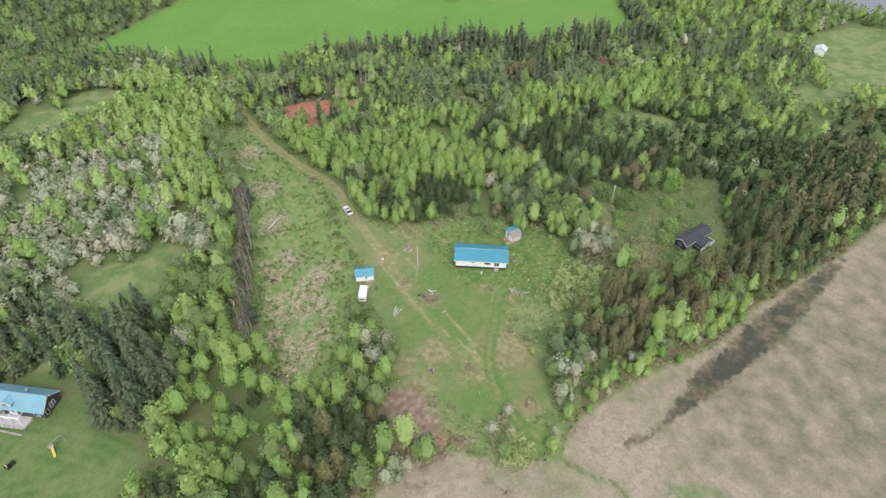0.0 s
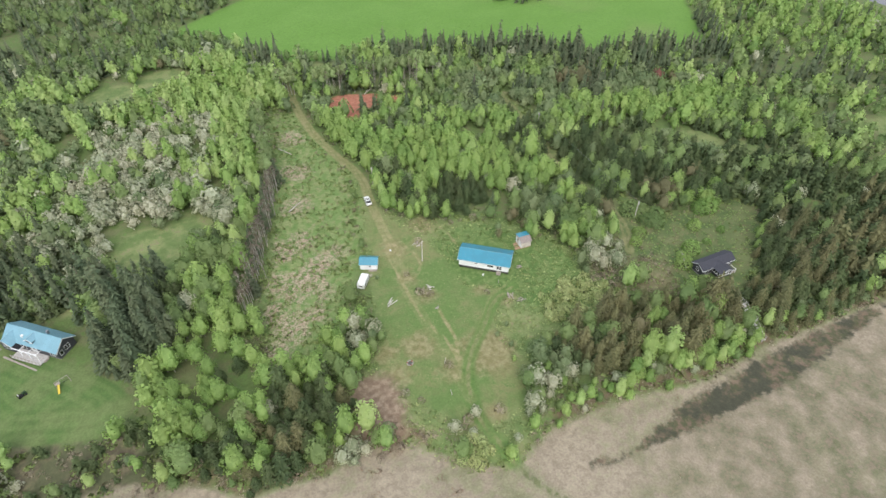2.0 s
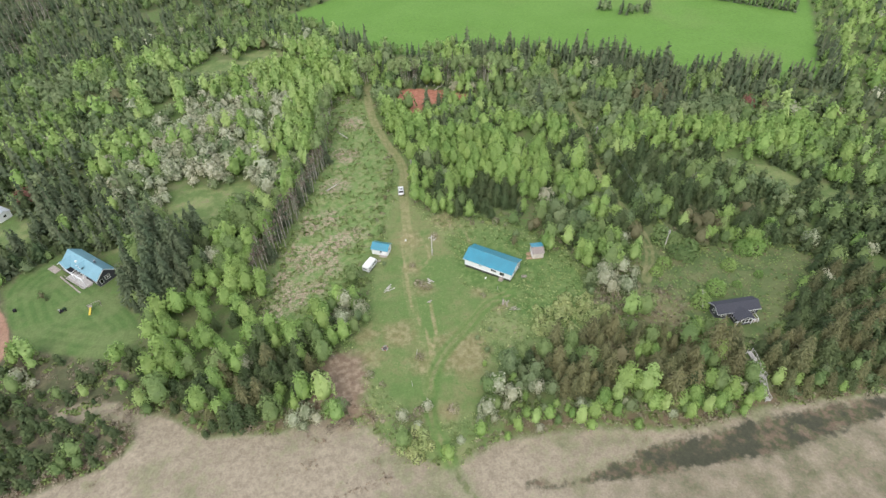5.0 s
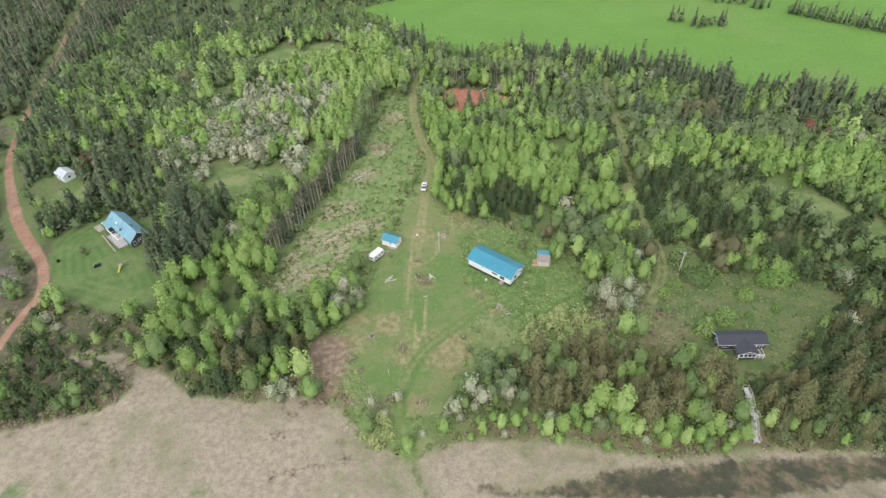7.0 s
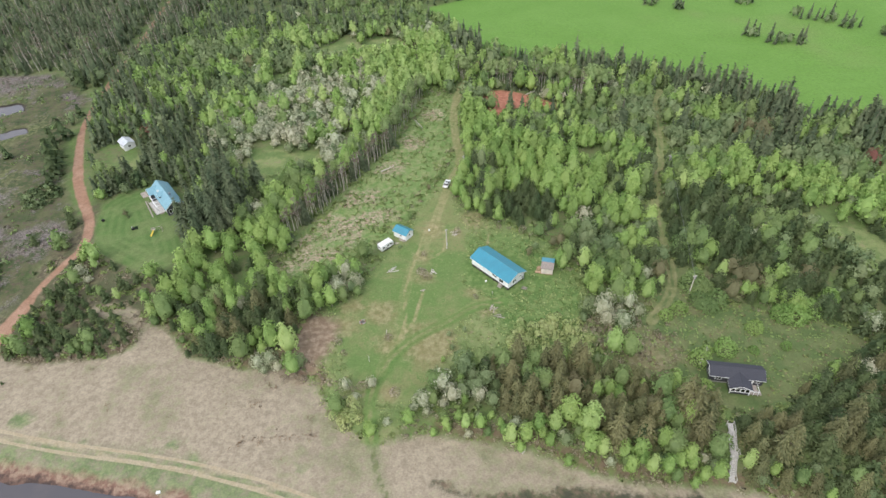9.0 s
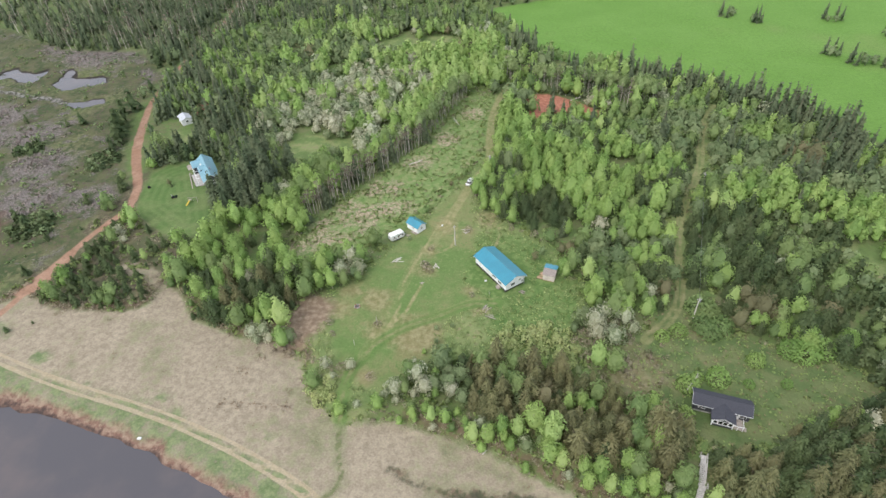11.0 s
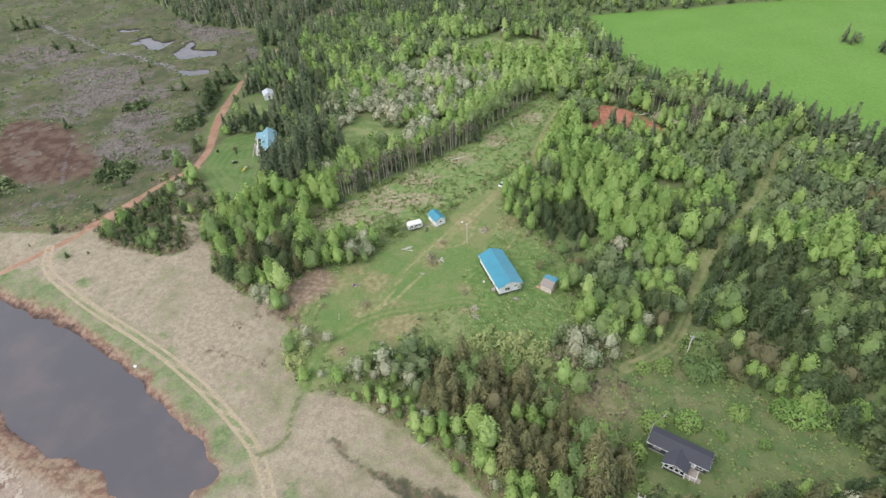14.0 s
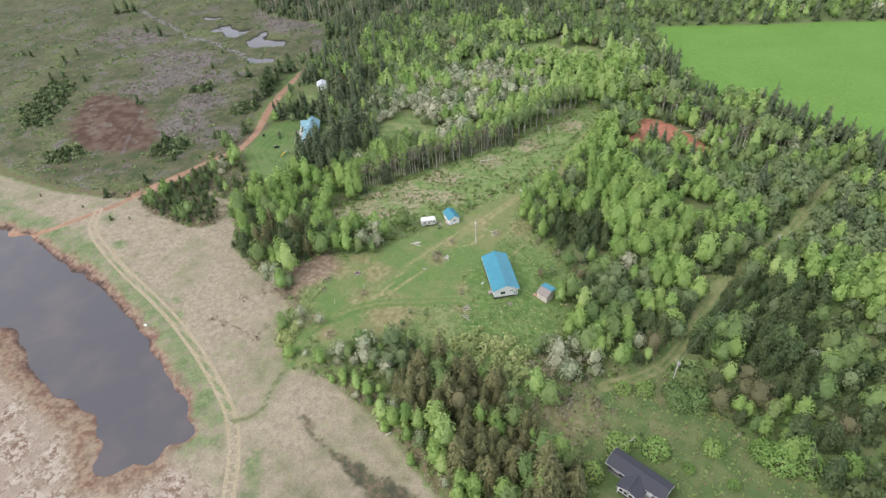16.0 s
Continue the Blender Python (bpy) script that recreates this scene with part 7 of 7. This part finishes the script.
x, y = places(9000, 96, 118, 56, 90, 36, lambda x, y: (np.hypot(x - 107, y - 68) < 11) & clear_of(x, y))
strew("bare_undergrowth", "grey leafless shrubs between the yards", LEAVES["twig"], x[:110], y[:110], 1.3, 47, 16, "undergrowth")


# ---- single shrubs ----
def shrub_group(name, label, group, leaves, spots, size, seed, n=90, leaf=0.36):
    protos = []
    for v in range(4):
        q, s = bush_arrays(seed + v, n, leaf, 0.95, 1.5, 0.74)
        me = mesh_quads("foliage", q, np.arange(len(q)).reshape(-1, 4), [leaves])
        soften(me, s)
        rng = np.random.RandomState(seed + v)
        tv, tf = limb_quads(rng, 0.0, 0.15, 6, 0.9, 0.03)
        protos.append((me, mesh_quads("stem", tv, tf, [BARK])))
    rng = np.random.RandomState(seed)
    for x, y in spots:
        me, st = protos[rng.randint(4)]
        ob = new(name)
        k = size * rng.uniform(0.65, 1.3)
        ob.matrix_basis = pose(x, y, ground_z(x, y) - 0.03, 0, 0, rng.uniform(0, 360)) @ Matrix.Diagonal((k, k * rng.uniform(0.85, 1.15), k * rng.uniform(0.7, 1.1), 1))
        tagged(ob, label, "shrub", group)
        part("stem", st, BARK, ob)
        part("foliage", me, leaves, ob)


rs = np.random.RandomState(77)
patch = [(88.4 + 10.5 * math.sqrt(a) * math.cos(b), 65.2 + 7.6 * math.sqrt(a) * math.sin(b)) for a, b in zip(rs.uniform(0, 1, 125), rs.uniform(0, 6.2832, 125))]
shrub_group("elder_shrub", "pale yellow-green flowering shrub in a dense patch", "shrub patch below the bungalow", LEAVES["elder"], patch, 1.12, 300)
shrub_group("elder_shrub", "rounded yellow-green shrub where the path meets the marsh", "shrubs by the path", LEAVES["elder"], [(46.3, 38.6), (48.2, 40), (44.8, 40.4), (49.4, 37.8), (47.0, 41.3), (45.4, 37.6), (46.6, 36.6), (43.6, 38.6), (48.0, 38.2)], 1.9, 340, 260, 0.22)
shrub_group("round_shrub", "rounded bright green shrub standing in the grass", "shrubs of the cottage yard", LEAVES["aspen"],
            [(135.3, 74.7), (141.1, 70.2), (133.7, 67.8), (123.5, 66.6), (121.0, 55.2), (149, 63), (119, 78.8), (115.5, 76)], 2.1, 360, 520, 0.17)
shrub_group("round_shrub", "tall round leafy bush standing in the grass", "shrubs of the cottage yard", LEAVES["aspen"], [(127.5, 67.3), (145.7, 80.4), (142.5, 80.2), (155, 87.2), (146.3, 86.3), (149, 83), (121.6, 63.5), (124.9, 99), (126.5, 101.5), (124, 102.5), (114, 101)], 2.8, 390, 800, 0.145)
shrub_group("round_shrub", "large round leafy shrub beside the grassy lane", "shrubs of the cottage yard", LEAVES["maple"], [(125.7, 80.4), (125.2, 85.5), (128.0, 83), (124.0, 82), (127, 87.5), (123.6, 88)], 2.9, 380, 700, 0.15)
shrub_group("grey_shrub", "leafless grey-brown shrub in the grass", "bare shrubs of the yard", LEAVES["twig"],
            [(54.2, 83.4), (55.4, 82.4), (53.0, 84.2), (60.2, 102.3), (52.5, 91.6), (48.0, 45.5), (46.2, 44), (55.5, 45.0), (50.3, 60), (69, 77), (30.5, 47.5), (33, 46.5), (28.8, 46.0), (72, 106), (79, 105), (38.5, 57), (41, 54), (102, 70), (100, 74)], 1.1, 320)


# ---- loose things in the yard ----
def fire_pit():
    ob = thing("fire_pit", 42.5, 64.3, ground_z(42.5, 64.3), 0, "round fire pit ringed with pale stones and brick", "fire pit")
    part("ash", tube(bmesh.new(), (0, 0, -0.05), (0, 0, 0.08), 0.5, 0.45, 14), ASH, ob)
    for i in range(12):
        a = 6.2832 * i / 12
        bm = bmesh.new()
        bmesh.ops.create_icosphere(bm, subdivisions=1, radius=0.19)
        for v in bm.verts:
            v.co = v.co * (0.85 + 0.3 * ((i * 0.37 + v.index * 0.13) % 1))
        part("stone", bm, BRICK if i % 4 == 1 else STONE, ob).location = (0.68 * math.cos(a), 0.68 * math.sin(a), 0.1)


fire_pit()


def stick(name, x, y, turn, tilt, length, r, mat, label, category="post"):
    bm = tube(bmesh.new(), (0, 0, -0.2), (0, 0, length), r, r * 0.7, 7)
    ob = part(name, bm, mat, None)
    ob.matrix_basis = pose(x, y, ground_z(x, y), tilt, 0, turn)
    return tagged(ob, label, category)


stick("post", 49.6, 60.9, 40, 8, 2.4, 0.09, POLE_WOOD, "pale leaning wooden post in the grass")
stick("post", 73.2, 78.6, 0, 3, 1.2, 0.07, POLE_WOOD, "short pale wooden post below the bungalow")
stick("post", 47.6, 52.5, 200, 20, 1.5, 0.06, POLE_WOOD, "pale leaning stick among the shrubs")


def board_pile(x, y, turn, n, length, mat, label, spread=0.5):
    ob = thing("board_pile", x, y, ground_z(x, y), turn, label, "lumber", "heaps of old boards")
    r = np.random.RandomState(int(abs(x * 10)))
    for i in range(n):
        l = length * r.uniform(0.5, 1)
        p = part("board", boxed(-l / 2, -0.1, 0, l / 2, 0.1, 0.05), mat, ob)
        p.matrix_basis = pose(r.uniform(-spread, spread), r.uniform(-spread, spread), 0.02 + 0.055 * i, r.uniform(-3, 3), r.uniform(-3, 3), r.uniform(-25, 25))


board_pile(45.0, 83.8, 30, 6, 2.4, POLE_WOOD, "scatter of pale weathered boards on the grass", 0.9)
board_pile(56.6, 84.6, -60, 5, 1.6, POLE_WOOD, "pale boards lying in the weeds", 0.8)
board_pile(73.8, 73.3, 60, 5, 2.2, WOOD, "grey boards lying at the edge of the mown grass", 0.7)
board_pile(75.8, 71.0, 20, 4, 2.2, WOOD, "old grey boards in rough grass", 0.8)
board_pile(81.1, 81.6, 10, 5, 1.3, WOOD, "broken grey boards near the bungalow", 0.4)
board_pile(55.2, 77.3, 15, 3, 1.1, WOOD, "few grey boards on mown grass", 0.3)
board_pile(59.6, 101.6, 40, 5, 2.0, POLE_WOOD, "pale boards and branches in the grass", 0.9)
board_pile(43.5, 95.6, 60, 4, 1.2, WOOD, "grey boards between the shed and the camper", 0.4)


def fallen_tree(x, y, turn, length, label):
    ob = thing("fallen_tree", x, y, ground_z(x, y) + 0.25, turn, label, "dead tree")
    part("trunk", tube(bmesh.new(), (0, 0, 0), (length, 0.4, 1.2), 0.16, 0.06, 8), POLE_WOOD, ob)
    for i, (f, s) in enumerate(((0.35, 1), (0.5, -1), (0.62, 1), (0.75, -1), (0.86, 1))):
        p = Vector((length * f, 0.4 * f, 1.2 * f))
        part("branch", tube(bmesh.new(), p, p + Vector((0.8, s * (1.3 - f), 0.4)), 0.05, 0.02, 5), POLE_WOOD, ob)


fallen_tree(84.0, 36.6, 58, 6.5, "bare grey fallen tree lying down the bank onto the marsh")
fallen_tree(121.3, 62.2, 60, 5.0, "bare pale leaning tree beside the cottage")
fallen_tree(38.0, 160.0, 130, 5.0, "pale fallen trunk on the cut-over strip")
fallen_tree(30.0, 130.0, 20, 4.5, "pale felled trunk on the cut-over strip")
fallen_tree(74.0, 190.5, 25, 6.0, "pale birch leaning over the bare red ground")


def small_box(name, x, y, w, d, h, turn, mat, label, cat):
    ob = part(name, boxed(-w / 2, -d / 2, -0.03, w / 2, d / 2, h, min(w, d, h) * 0.12), mat, None)
    ob.matrix_basis = pose(x, y, ground_z(x, y), 0, 0, turn)
    return tagged(ob, label, cat)


small_box("white_tub", 14.3, 16.9, 0.8, 0.55, 0.3, 20, WHITE_METAL, "white tub washed up on the marsh bank", "tub")
small_box("white_bucket", 51.9, 102.3, 0.45, 0.45, 0.4, 10, WHITE_METAL, "white bucket on the worn grass of the lane", "bucket")
small_box("propane_tank", 71.0, 83.0, 0.35, 0.6, 0.4, -38, WHITE_METAL, "small white tank below the bungalow wall", "tank")
small_box("oil_drum", -50.2, 94.0, 0.7, 0.7, 0.8, 0, RUBBER, "black drum at the gate of the red road", "drum")
